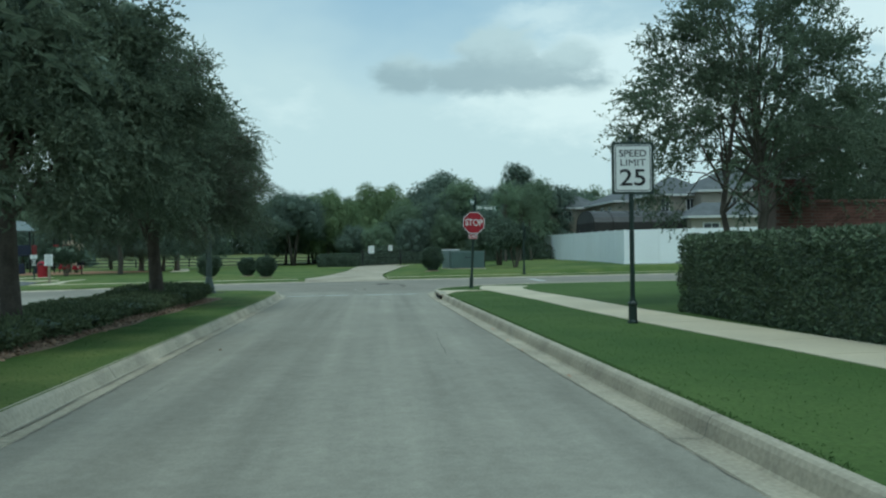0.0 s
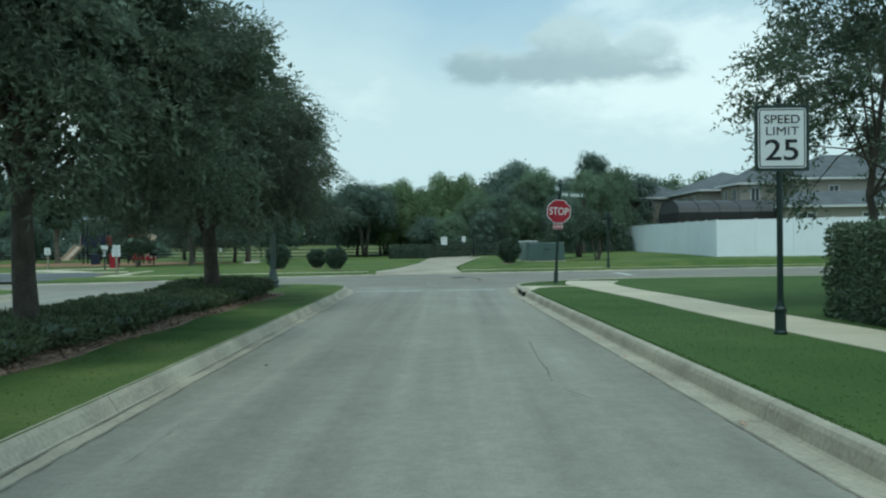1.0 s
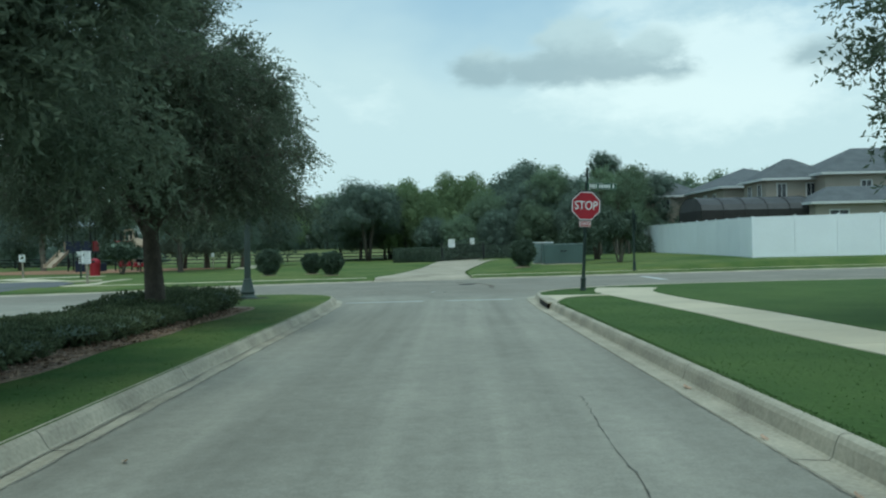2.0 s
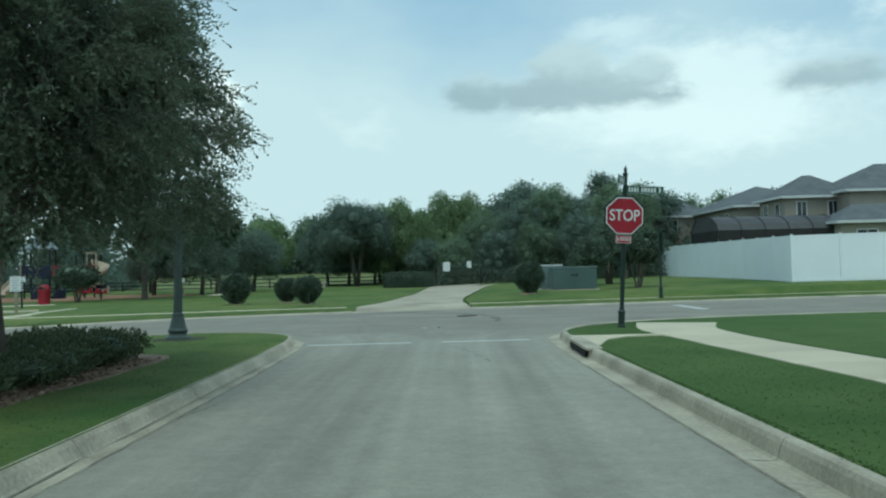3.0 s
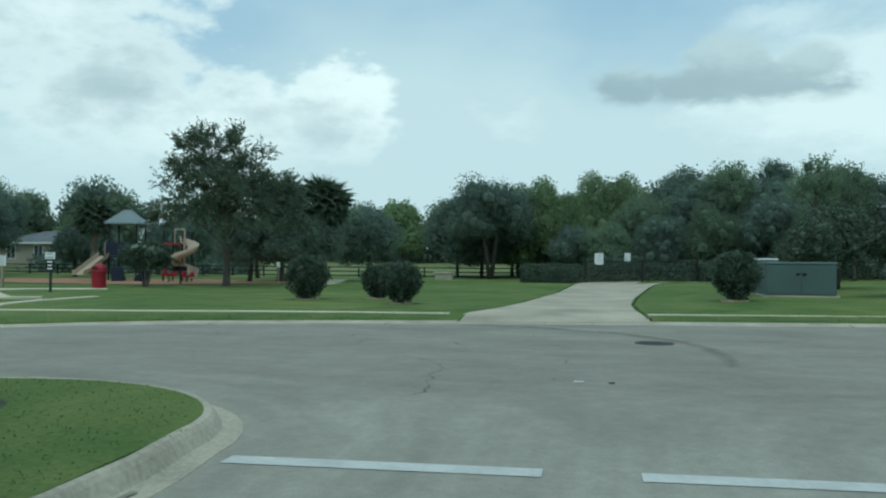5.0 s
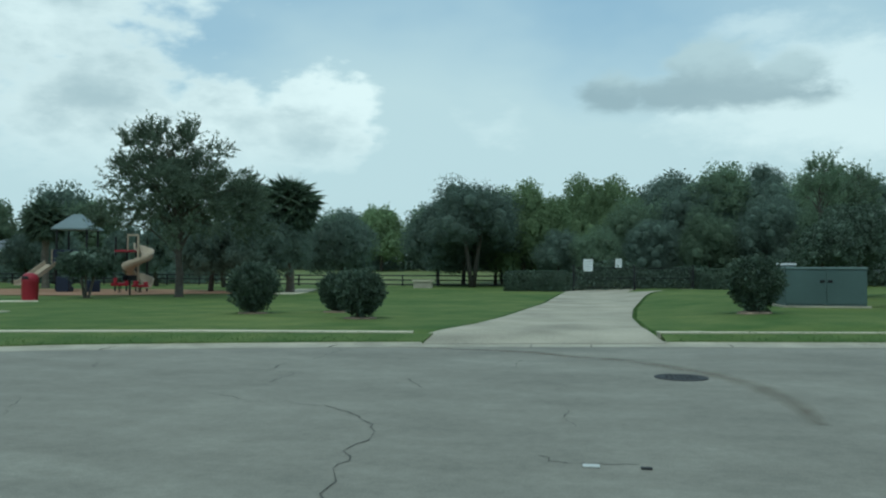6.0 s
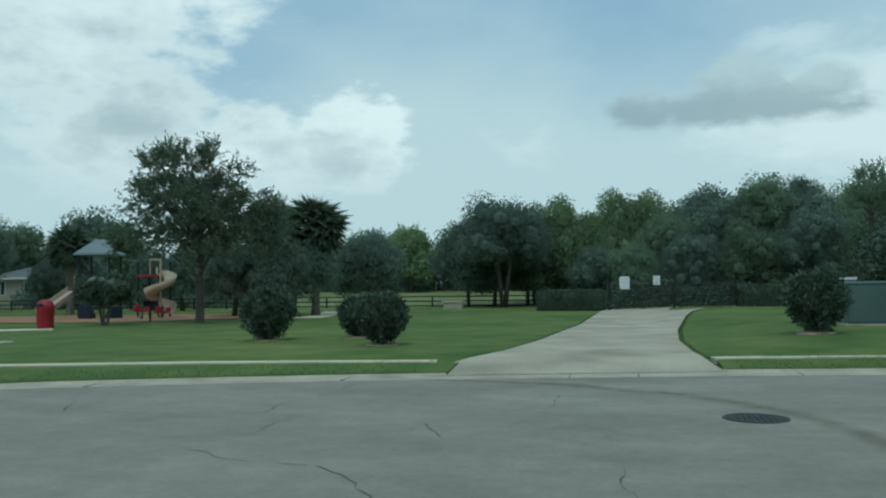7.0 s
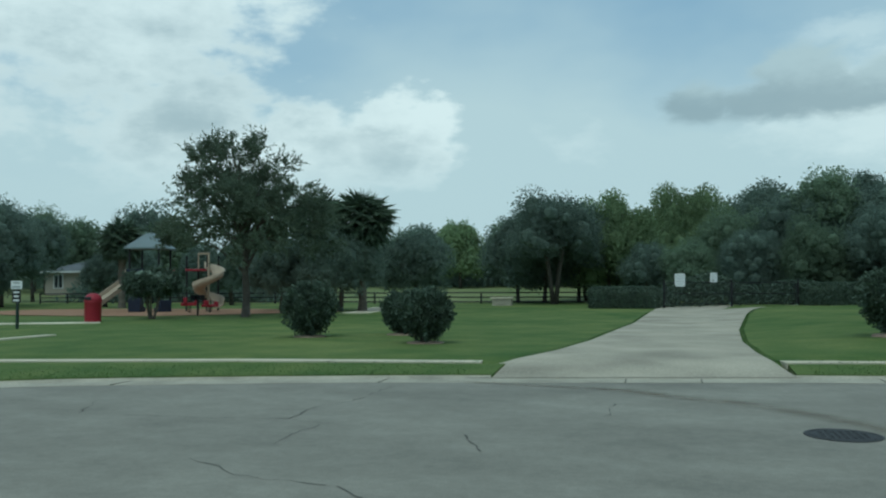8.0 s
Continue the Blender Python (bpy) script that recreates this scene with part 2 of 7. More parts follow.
M_JOINT = material("joint_dirt", (0.18, 0.168, 0.14), 0.95, scale=2)
M_CRACK = material("crack_dirt", (0.10, 0.095, 0.08), 0.95, var=0.3, scale=3)
M_SLOT_SHADE = material("drain_slot_shade", (0.02, 0.02, 0.02), 0.9)
M_PAINT = material("road_paint", (0.52, 0.52, 0.49), 0.7, var=0.2, scale=3, fine=20)
M_ASPHALT = material("asphalt", (0.13, 0.135, 0.14), 0.9, var=0.2, scale=0.6)
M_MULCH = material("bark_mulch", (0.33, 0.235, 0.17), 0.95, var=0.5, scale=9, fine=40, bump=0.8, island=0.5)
# dark coat for the painted shade on the grass at the lamp's foot
M_FOOT_SHADE = material("lamp_foot_shade", (0.055, 0.06, 0.036), 0.95, var=0.4, scale=6, fine=40, bump=0.6)
M_CHIPS = material("playground_chips", (0.30, 0.17, 0.10), 0.95, var=0.25, scale=2, fine=40, bump=0.5)
M_BARK = material("oak_bark", (0.10, 0.085, 0.07), 0.95, var=0.4, scale=5, fine=30, bump=0.8)
M_PALE_BARK = material("pale_bark", (0.15, 0.125, 0.10), 0.9, var=0.35, scale=5, fine=30, bump=0.4)
# tree leaf colours lifted past real foliage, standing in for veil and distance haze
M_OAK = material("oak_leaves", (0.135, 0.17, 0.115), 0.7, var=0.3, scale=0.6, fine=5, bump=0, island=0.18, translucent=0.42, spec=0.15)
M_LEAF_DARK = material("dark_leaves", (0.17, 0.22, 0.175), 0.8, var=0.2, scale=0.5, fine=4, bump=0, island=0.1, rand=0.15, translucent=0.48, spec=0.1)
M_LEAF_MID = material("mid_leaves", (0.205, 0.27, 0.175), 0.8, var=0.22, scale=0.4, fine=4, bump=0, island=0.1, rand=0.2, translucent=0.48, spec=0.1)
M_LEAF_LIGHT = material("willow_leaves", (0.225, 0.30, 0.155), 0.8, var=0.22, scale=0.4, fine=4, bump=0, island=0.1, rand=0.15, translucent=0.42, spec=0.1)
M_HEDGE = material("hedge_leaves", (0.115, 0.155, 0.092), 0.5, var=0.35, scale=2, fine=9, bump=0, island=0.4, translucent=0.1)
M_BUSH = material("bush_leaves", (0.085, 0.118, 0.08), 0.6, var=0.35, scale=2, fine=9, bump=0, island=0.4, translucent=0.1)
# inner foliage is lifted too, putting the same haze into its colour
M_CORE = material("foliage_shade", (0.14, 0.18, 0.135), 0.95, var=0.5, scale=3, fine=12, bump=0.8)
M_PALM = material("palm_leaves", (0.08, 0.115, 0.07), 0.6, var=0.35, scale=2, fine=9, bump=0, island=0.35, translucent=0.1)
M_BLADE = material("grass_blades", (0.10, 0.165, 0.052), 0.7, var=0.25, scale=0.8, fine=9, bump=0, island=0.1, translucent=0.5)
M_VINYL = material("white_vinyl", (0.90, 0.92, 0.93), 0.45, var=0.04, scale=0.7, fine=10, bump=0.03, rand=0.02)
M_STUCCO = material("tan_stucco", (0.34, 0.305, 0.25), 0.9, var=0.1, scale=0.6, fine=20)
M_SHINGLE = material("grey_shingles", (0.13, 0.14, 0.145), 0.95, var=0.25, scale=1.2, fine=9, bump=0.5)
M_TRIM = material("white_trim", (0.62, 0.62, 0.60), 0.6, var=0.08)
M_SCREEN = material("bronze_screen", (0.03, 0.028, 0.026), 0.7, var=0.3, scale=0.6, fine=3, bump=0)
M_SCREEN_ROOF = material("screen_roof", (0.075, 0.075, 0.075), 0.6, var=0.25, scale=0.6, fine=3, bump=0)
M_GLASS = material("dark_window", (0.03, 0.035, 0.04), 0.15, var=0.2, spec=0.6, bump=0)
M_POST = material("green_iron", (0.012, 0.028, 0.022), 0.4, var=0.25, scale=6, spec=0.5, bump=0.1)
M_LAMP_POST = material("grey_green_iron", (0.055, 0.075, 0.068), 0.5, var=0.25, scale=4, spec=0.4, bump=0.15)
M_SIGN_WHITE = material("sign_white", (0.72, 0.73, 0.72), 0.4, var=0.05, scale=4, bump=0)
M_SIGN_RED = material("sign_red", (0.33, 0.02, 0.035), 0.4, var=0.08, scale=4, bump=0)
M_SIGN_GREEN = material("sign_green", (0.02, 0.09, 0.05), 0.4, var=0.1, bump=0)
M_BLACK = material("black_paint", (0.015, 0.015, 0.017), 0.5, var=0.2, bump=0)
M_BOX = material("cabinet_green", (0.085, 0.125, 0.118), 0.5, var=0.15, scale=1.2, bump=0.05)
M_BOX_PALE = material("cabinet_pale", (0.16, 0.21, 0.20), 0.5, var=0.15, scale=1.2, bump=0.05)
M_RED = material("red_plastic", (0.27, 0.016, 0.03), 0.45, var=0.12, scale=2, bump=0)
M_BLUE = material("blue_plastic", (0.014, 0.02, 0.04), 0.5, var=0.15, bump=0)
M_TAN = material("tan_plastic", (0.40, 0.32, 0.23), 0.5, var=0.12, bump=0)
M_TIN = material("pale_metal_roof", (0.18, 0.22, 0.225), 0.5, var=0.12, scale=1.0, bump=0.05)
# brick red taken darker: the shade over the wall is in its colour
M_BRICK = material("red_brick", (0.12, 0.058, 0.048), 0.9, var=0.3, scale=4, fine=40, bump=0.4, rand=0.3, island=0.3)
M_MORTAR = material("mortar", (0.17, 0.13, 0.115), 0.95, var=0.2, scale=4)
M_WOOD = material("weathered_wood", (0.30, 0.26, 0.20), 0.85, var=0.25, scale=5)
M_IRON = material("cast_iron", (0.045, 0.045, 0.045), 0.7, var=0.3, scale=8, bump=0.3)
M_FROST = material("lamp_globe", (0.86, 0.89, 0.89), 0.15, var=0.06, scale=3, bump=0, translucent=0.6, spec=0.5)
# clear ribbed glass lets most of the light through
nt = M_FROST.node_tree
clear, both = nt.nodes.new("ShaderNodeBsdfTransparent"), nt.nodes.new("ShaderNodeMixShader")
clear.inputs[0].default_value = (0.95, 0.97, 0.97, 1)
coat = nt.nodes["Material Output"].inputs[0].links[0].from_socket
both.inputs[0].default_value = 0.62
nt.links.new(clear.outputs[0], both.inputs[1])
nt.links.new(coat, both.inputs[2])
nt.links.new(both.outputs[0], nt.nodes["Material Output"].inputs[0])


# ---- mesh helpers ----
def part(name, bm, mat, parent=None, label="", smooth_it=False):
    """Links a bmesh as one mesh object, under a thing or a part."""
    me = bpy.data.meshes.new(name)
    if smooth_it:
        for f in bm.faces:
            f.smooth = True
    bm.normal_update()
    bm.to_mesh(me)
    bm.free()
    me.materials.append(mat)
    ob = new(name, me)
    if parent:
        ob.parent = parent
    if label:
        ob["label"] = label
    return ob


def raw_part(name, verts, faces, mat, parent=None, label="", smooth_it=False):
    me = bpy.data.meshes.new(name)
    me.from_pydata(verts if isinstance(verts, list) else verts.tolist(), [], faces if isinstance(faces, list) else faces.tolist())
    if smooth_it:
        me.polygons.foreach_set("use_smooth", [True] * len(me.polygons))
    me.materials.append(mat)
    ob = new(name, me)
    if parent:
        ob.parent = parent
    if label:
        ob["label"] = label
    return ob


def thing(name, m, label, category, group="", kind=""):
    ob = new(name)
    ob.empty_display_size = 0.2
    ob.matrix_basis = m
    return tagged(ob, label, category, group, kind)


def box(bm, x0, x1, y0, y1, z0, z1, bevel=0.0, m=None):
    made = bmesh.ops.create_cube(bm, size=1.0)["verts"]
    for v in made:
        v.co = Vector((x0 + (v.co.x + 0.5) * (x1 - x0), y0 + (v.co.y + 0.5) * (y1 - y0), z0 + (v.co.z + 0.5) * (z1 - z0)))
    if bevel:
        edges = list({e for v in made for e in v.link_edges})
        got = bmesh.ops.bevel(bm, geom=edges, offset=bevel, segments=2, affect="EDGES", profile=0.6)
        made = list({v for f in got["faces"] for v in f.verts} | {v for v in made if v.is_valid})
    if m is not None:
        for v in made:
            v.co = m @ v.co
    return made


def tube(bm, points, radii, seg=8, cap=True):
    """A tapered round bar along a line of points."""
    pts = [Vector(p) for p in points]
    rings = []
    ref = Vector((0.31, 0.17, 0.93))
    for i, p in enumerate(pts):
        d = (pts[min(i + 1, len(pts) - 1)] - pts[max(i - 1, 0)]).normalized()
        a = d.cross(ref if abs(d.dot(ref)) < 0.95 else Vector((1, 0, 0))).normalized()
        b = d.cross(a)
        rings.append([bm.verts.new(p + radii[i] * (math.cos(2 * math.pi * k / seg) * a + math.sin(2 * math.pi * k / seg) * b)) for k in range(seg)])
    for r0, r1 in zip(rings, rings[1:]):
        for k in range(seg):
            bm.faces.new((r0[k], r0[(k + 1) % seg], r1[(k + 1) % seg], r1[k]))
    if cap:
        bm.faces.new(rings[0][::-1])
        bm.faces.new(rings[-1])


def lathe(bm, profile, seg=20, at=(0, 0)):
    """Turns a profile of (radius, height) round an upright axis."""
    rings = []
    for r, z in profile:
        rings.append([bm.verts.new((at[0] + max(r, 0.0005) * math.cos(2 * math.pi * k / seg), at[1] + max(r, 0.0005) * math.sin(2 * math.pi * k / seg), z)) for k in range(seg)])
    for r0, r1 in zip(rings, rings[1:]):
        for k in range(seg):
            bm.faces.new((r0[k], r0[(k + 1) % seg], r1[(k + 1) % seg], r1[k]))
    bm.faces.new(rings[0][::-1])
    bm.faces.new(rings[-1])


def prism(bm, outline, y0, y1):
    """An upright plate: an outline of (x, z) between two depths."""
    a = [bm.verts.new((x, y0, z)) for x, z in outline]
    b = [bm.verts.new((x, y1, z)) for x, z in outline]
    bm.faces.new(a)
    bm.faces.new(b[::-1])
    n = len(a)
    for k in range(n):
        bm.faces.new((a[k], b[k], b[(k + 1) % n], a[(k + 1) % n]))


def lettering(text, size, mat, parent, m, name="lettering", weight=0.0, squeeze=1.0):
    cu = bpy.data.curves.new(name, "FONT")
    cu.body, cu.size, cu.align_x, cu.align_y, cu.extrude, cu.offset = text, size, "CENTER", "CENTER", 0.0015, weight
    tmp = bpy.data.objects.new(name, cu)
    scene.collection.objects.link(tmp)
    bpy.context.view_layer.update()
    me = bpy.data.meshes.new_from_object(tmp.evaluated_get(bpy.context.evaluated_depsgraph_get()))
    bpy.data.objects.remove(tmp)
    me.transform(Matrix.Diagonal((squeeze, 1, 1, 1)))
    me.materials.clear()
    me.materials.append(mat)
    ob = new(name, me)
    ob.parent = parent
    ob.matrix_basis = m
    return ob


UPRIGHT = pose(0, 0, 0, 90, 0, 0)


def interp(t, xs, ys):
    return float(np.interp(t, xs, ys))


# ---- the lie of the land ----
def z_road(y):
    """The street falls gently to the crossing."""
    return max(0.0, -0.0115 * (max(y, -90) + 4))


def y_far(x):
    """Back of the far kerb of the cross street, which bends."""
    return 0.58 + interp(x, (-60, -20, -16, -13, -11.5, -10, -8.5, -6, -4, -3.2, 0, 1.5, 3.5, 5.3, 7.7, 10, 15, 21, 60),
                         (4.5, 5.6, 5.9, 6.5, 7.5, 8.75, 9.65, 10.5, 11.1, 11.25, 11.95, 12.25, 12.55, 12.9, 13.3, 13.7, 14.4, 15.0, 16.5))


def y_walk(x):
    """Middle of the footpath along the park."""
    return interp(x, (-60, -16, -10.4, -6.9, -3.3, 1.5, 3.5, 8, 20, 60), (9.0, 10.1, 11.3, 12.13, 12.6, 13.5, 13.95, 14.8, 16.4, 18.5))


def z_park(x, y):
    west = interp(y, (12.5, 20, 26, 58, 90, 200, 900), (0.12, 0.11, 0.05, 0.04, 1.2, 2.8, 3.0))
    east = interp(y, (12.5, 15, 18, 22, 34, 46, 60, 90, 200, 900), (0.12, 0.2, 0.28, 0.30, 0.28, 0.2, 0.3, 1.2, 2.8, 3.0))
    k = min(1, max(0, (x - 1.3) / 2.6))
    bank = 0.2 * min(1, max(0, (x - 8) / 7)) * interp(y, (13, 17, 50, 80), (0, 1, 1, 0))
    return west + (east - west) * k + bank


def x_left(y):
    return -2.42 - 0.02 * y


def x_right(y):
    return 2.33 - 0.011 * y


# ---- ground, streets, kerbs, pavements ----
def build_ground():
    xs = sorted(set([-900, -500, -300, -200, -140, -100] + list(range(-80, 81, 4)) + [-3.2, -2.4, -1.6, -0.8, 0.7, 1.3, 1.7, 2.1, 2.6, 3.2] + [100, 140, 200, 300, 500, 900]))
    vs = [-900, -400, -200, -100, -60, -40, -24, -16, -8, -4, 0, 1.2, 1.6, 3, 5, 8, 12, 16, 20, 24, 30, 36, 42, 50, 58, 66, 74, 82, 90, 110, 140, 190, 300, 500, 900]
    verts, faces = [], []
    for v in vs:
        for x in xs:
            y = y_walk(x) + v - 1.5
            z = z_park(x, y) if v > 1.3 else z_road(y) - 0.08
            verts.append((x, y, z))
    n = len(xs)
    for j in range(len(vs) - 1):
        for i in range(n - 1):
            a = j * n + i
            faces.append((a, a + 1, a + n + 1, a + n))
    ob = raw_part("ground", verts, faces, M_TURF, smooth_it=True)
    # the open field beyond the rail fence is drier and paler
    ob.data.materials.append(M_FIELD)
    for p in ob.data.polygons:
        if p.center.y > 59 and p.center.x < 0:
            p.material_index = 1
    tagged(ob, "mown green park lawn with dry patches reaching to woods", "ground", kind="structure")


def strip_pad(name, stations, height, base, mat, label, category, thick=0.3, rise=None):
    """A raised bed between two edges: stations of (y, x_left, x_right), its top at height above the street."""
    bm = bmesh.new()
    rows = []
    for y, xa, xb in stations:
        z = (rise(y) if rise else z_road(y)) + height
        rows.append([bm.verts.new((xa, y, z - thick)), bm.verts.new((xa, y, z)), bm.verts.new((xb, y, z)), bm.verts.new((xb, y, z - thick))])
    for r0, r1 in zip(rows, rows[1:]):
        for k in range(3):
            bm.faces.new((r0[k], r0[k + 1], r1[k + 1], r1[k]))
    bm.faces.new(rows[0][::-1])
    bm.faces.new(rows[-1])
    bmesh.ops.recalc_face_normals(bm, faces=bm.faces)
    ob = part(name, bm, mat)
    return tagged(ob, label, category, kind="structure")


def sweep_curb(name, path, profile, side, label, z_at=None):
    """A kerb along a line of (x, y); profile of (offset to that side, height)."""
    bm = bmesh.new()
    pts = [Vector((x, y, 0)) for x, y in path]
    rows = []
    for i, p in enumerate(pts):
        d0 = (pts[i] - pts[i - 1]).normalized() if i else None
        d1 = (pts[i + 1] - pts[i]).normalized() if i < len(pts) - 1 else None
        d = ((d0 or d1) + (d1 or d0)).normalized()
        nrm = Vector((d.y, -d.x, 0)) * side
        row = []
        for off, h in profile:
            q = p + nrm * off
            row.append(bm.verts.new((q.x, q.y, (z_at(q.x, q.y) if z_at else z_road(q.y)) + h)))
        rows.append(row)
    for r0, r1 in zip(rows, rows[1:]):
        for k in range(len(profile) - 1):
            bm.faces.new((r0[k], r0[k + 1], r1[k + 1], r1[k]))
    bm.faces.new(rows[0])
    bm.faces.new(rows[-1])
    bmesh.ops.recalc_face_normals(bm, faces=bm.faces)
    ob = part(name, bm, M_CURB)
    if ob.data.polygons[len(profile) // 2].normal.z < 0:
        ob.data.flip_normals()
    return tagged(ob, label, "kerb", kind="structure")


def densify(path, step):
    out = []
    for (x0, y0), (x1, y1) in zip(path, path[1:]):
        n = max(1, int(math.hypot(x1 - x0, y1 - y0) / step))
        out += [(x0 + (x1 - x0) * k / n, y0 + (y1 - y0) * k / n) for k in range(n)]
    return out + [path[-1]]


build_ground()

# one concrete sheet carries the street, its twin beyond the median and the cross street
rows_y = [-120, -90, -60, -40, -30, -24, -18, -12, -8, -4, 0, 0.35, 0.7, 1.0]
verts, faces = [], []
cols_x = [-120, -60, -30, -20, -16, -13, -11.5, -10, -8.5, -6, -4, -3, 0, 1.5, 3.5, 5.3, 7.7, 10, 15, 21, 30, 60, 120]
for k, y in enumerate(rows_y):
    for x in cols_x:
        verts.append((x, y if k < 11 else y * (y_far(x) + 0.15), z_road(y)))
for j in range(len(rows_y) - 1):
    for i in range(len(cols_x) - 1):
        a = j * len(cols_x) + i
        faces.append((a, a + 1, a + 1 + len(cols_x), a + len(cols_x)))
tagged(raw_part("road", verts, faces, M_ROAD), "pale worn concrete street with wheel marks and cracks", "road", kind="structure")

# median bed with its rounded nose
NOSE = (-4.85, -0.8)
st = [(y, -7.08 - 0.02 * y, x_left(y) - 0.17) for y in (-100, -60, -40, -30, -20, -12, -8, -4)]
st += [(-0.8, -7.0, -2.66)]
for k in range(1, 12):
    a = math.pi / 2 * k / 12
    st.append((NOSE[1] + 1.95 * math.sin(a), NOSE[0] - 2.15 * math.cos(a), NOSE[0] + 2.15 * math.cos(a)))
st.append((NOSE[1] + 1.95, NOSE[0] - 0.05, NOSE[0] + 0.05))
strip_pad("median_lawn", st, 0.15, 0, M_TURF, "shaded green turf on a raised median", "lawn")
ROLL = [(-0.09, -0.02), (-0.08, 0.007), (0.0, 0.005), (0.05, 0.006), (0.08, 0.025), (0.13, 0.112), (0.16, 0.143), (0.20, 0.154), (0.22, 0.145), (0.22, -0.1)]
path = [(x_left(y), y) for y in (-100, -60, -40, -20, -12, -8, -6, -4, -2.5, -1.5)]
path += [(NOSE[0] + 2.37 * math.cos(radians(a)), NOSE[1] + 2.18 * math.sin(radians(a))) for a in range(0, 181, 9)]
path += [(-7.3 - 0.02 * y, y) for y in (-2, -8, -20, -40, -100)]
sweep_curb("kerb_median", densify(path, 1.5), ROLL, -1, "pale concrete rolled kerb with a dirty gutter line")

# lawn on the right-hand corner, with kerb and gutter
corner = [(-100, x_right(-100)), (-60, x_right(-60)), (-40, x_right(-40)), (-20, x_right(-20)), (-8, x_right(-8)), (-4, x_right(-4)), (-1.2, 2.36)]
st = [(y, x + 0.42, 120) for y, x in corner]
st += [(-0.6, 2.86, 120), (0.1, 3.12, 120), (0.7, 3.6, 120), (1.3, 4.3, 120), (1.8, 5.1, 120), (2.25, 6.3, 120), (2.6, 7.8, 120), (2.8, 10, 120), (2.95, 16, 120), (3.0, 60, 120)]
strip_pad("corner_lawn", st, 0.15, 0, M_LUSH, "lush mown green lawn beside the street", "lawn")
FACE = [(0.05, -0.02), (0.07, 0.012), (0.27, 0.004), (0.29, 0.02), (0.315, 0.115), (0.335, 0.15), (0.36, 0.162), (0.42, 0.16), (0.44, 0.148), (0.45, -0.1)]
path = [(x, y) for y, x in corner] + [(2.42, -0.5), (2.62, 0.15), (3.0, 0.85), (3.6, 1.5), (4.4, 2.05), (5.3, 2.45), (6.5, 2.85), (8.2, 3.15), (11, 3.35), (18, 3.5), (120, 3.6)]
sweep_curb("kerb_corner", densify(path, 1.2), FACE, 1, "pale concrete kerb and gutter with stains")

# verge beyond the twin carriageway
st = [(y, -120, -12.3 - 0.02 * y) for y in (-100, -60, -40, -20, -8, -3)]
st += [(-1.6, -120, -12.6), (-0.6, -120, -13.2), (0.1, -120, -14.2), (0.4, -120, -15.6), (0.5, -120, -40)]
strip_pad("west_lawn", st, 0.15, 0, M_TURF, "mown green lawn across the twin carriageway", "lawn")
path = [(-12.0 - 0.02 * y, y) for y in (-100, -60, -20, -8, -3)] + [(-12.2, -1.4), (-12.9, -0.2), (-14.0, 0.5), (-15.6, 0.8), (-40, 0.9), (-120, 0.9)]
sweep_curb("kerb_west", densify(path, 1.5), ROLL, -1, "pale concrete rolled kerb round a street corner")


# far side: kerb, grass verge, pavement
def far_line(x0, x1, off, step=0.8):
    n = max(2, int((x1 - x0) / step))
    return [(x0 + (x1 - x0) * k / n, y_far(x0 + (x1 - x0) * k / n) + off) for k in range(n + 1)]


def band(name, x0, x1, v0, v1, z, mat, label, category, thick=0.12, rise=0.0):
    a, b = far_line(x0, x1, v0), [(x, y_walk(x) + v1) for x, _ in far_line(x0, x1, v0)]
    vs, fs = [], []
    for (xa, ya), (xb, yb) in zip(a, b):
        vs += [(xa, ya, z - thick), (xa, ya, z), (xb, yb, z + rise), (xb, yb, z - thick)]
    n = len(a)
    for k in range(n - 1):
        for j in range(3):
            fs.append((4 * k + j, 4 * k + 4 + j, 4 * k + 5 + j, 4 * k + 1 + j))
    fs += [(0, 1, 2, 3), (4 * n - 1, 4 * n - 2, 4 * n - 3, 4 * n - 4)]
    return tagged(raw_part(name, vs, fs, mat), label, category, kind="structure")


FAR = [(-0.02, -0.02), (0.0, 0.01), (0.04, 0.012), (0.08, 0.03), (0.12, 0.045), (0.16, 0.048), (0.16, -0.1)]
for x0, x1 in ((-16.2, -2.8), (1.3, 100)):
    sweep_curb("kerb_park", far_line(x0, x1, -0.58), FAR, -1, "pale concrete rolled kerb along the park lawn")
    band("park_verge", x0, x1, -0.46, -0.3, 0.058, M_TURF, "mown grass strip between kerb and pavement", "verge", 0.25, 0.062)

# drive to the park gate
DRIVE = [(12.15, -3.2, 1.33, 0.008), (12.75, -3.05, 1.2, 0.085), (13.5, -2.75, 1.12, None), (15, -2.35, 1.06, None), (18, -1.98, 1.08, None), (23, -1.72, 1.42, None), (28, -1.42, 1.95, None), (33, -1.3, 2.5, None),
         (38, -1.15, 3.2, None), (42, -1.02, 4.2, None), (44.5, -0.95, 5.6, None), (46.2, -0.9, 6.4, None), (48, -0.6, 6.4, None)]


def build_drive():
    vs, fs = [], []
    for k, (y, xa, xb, z) in enumerate(DRIVE):
        ya = y - (0.9, 0.65, 0.4)[k] if k < 3 else y
        for x, yy in ((xa, ya), (0.5 * (xa + xb), 0.5 * (ya + y)), (xb, y)):
            vs.append((x, yy, (z if z is not None else z_park(x, yy) + 0.02)))
    for k in range(len(DRIVE) - 1):
        for j in range(2):
            a = 3 * k + j
            fs.append((a, a + 1, a + 4, a + 3))
    tagged(raw_part("park_drive", vs, fs, M_DRIVE), "stained pale concrete drive leading to a gate", "driveway", kind="structure")


build_drive()
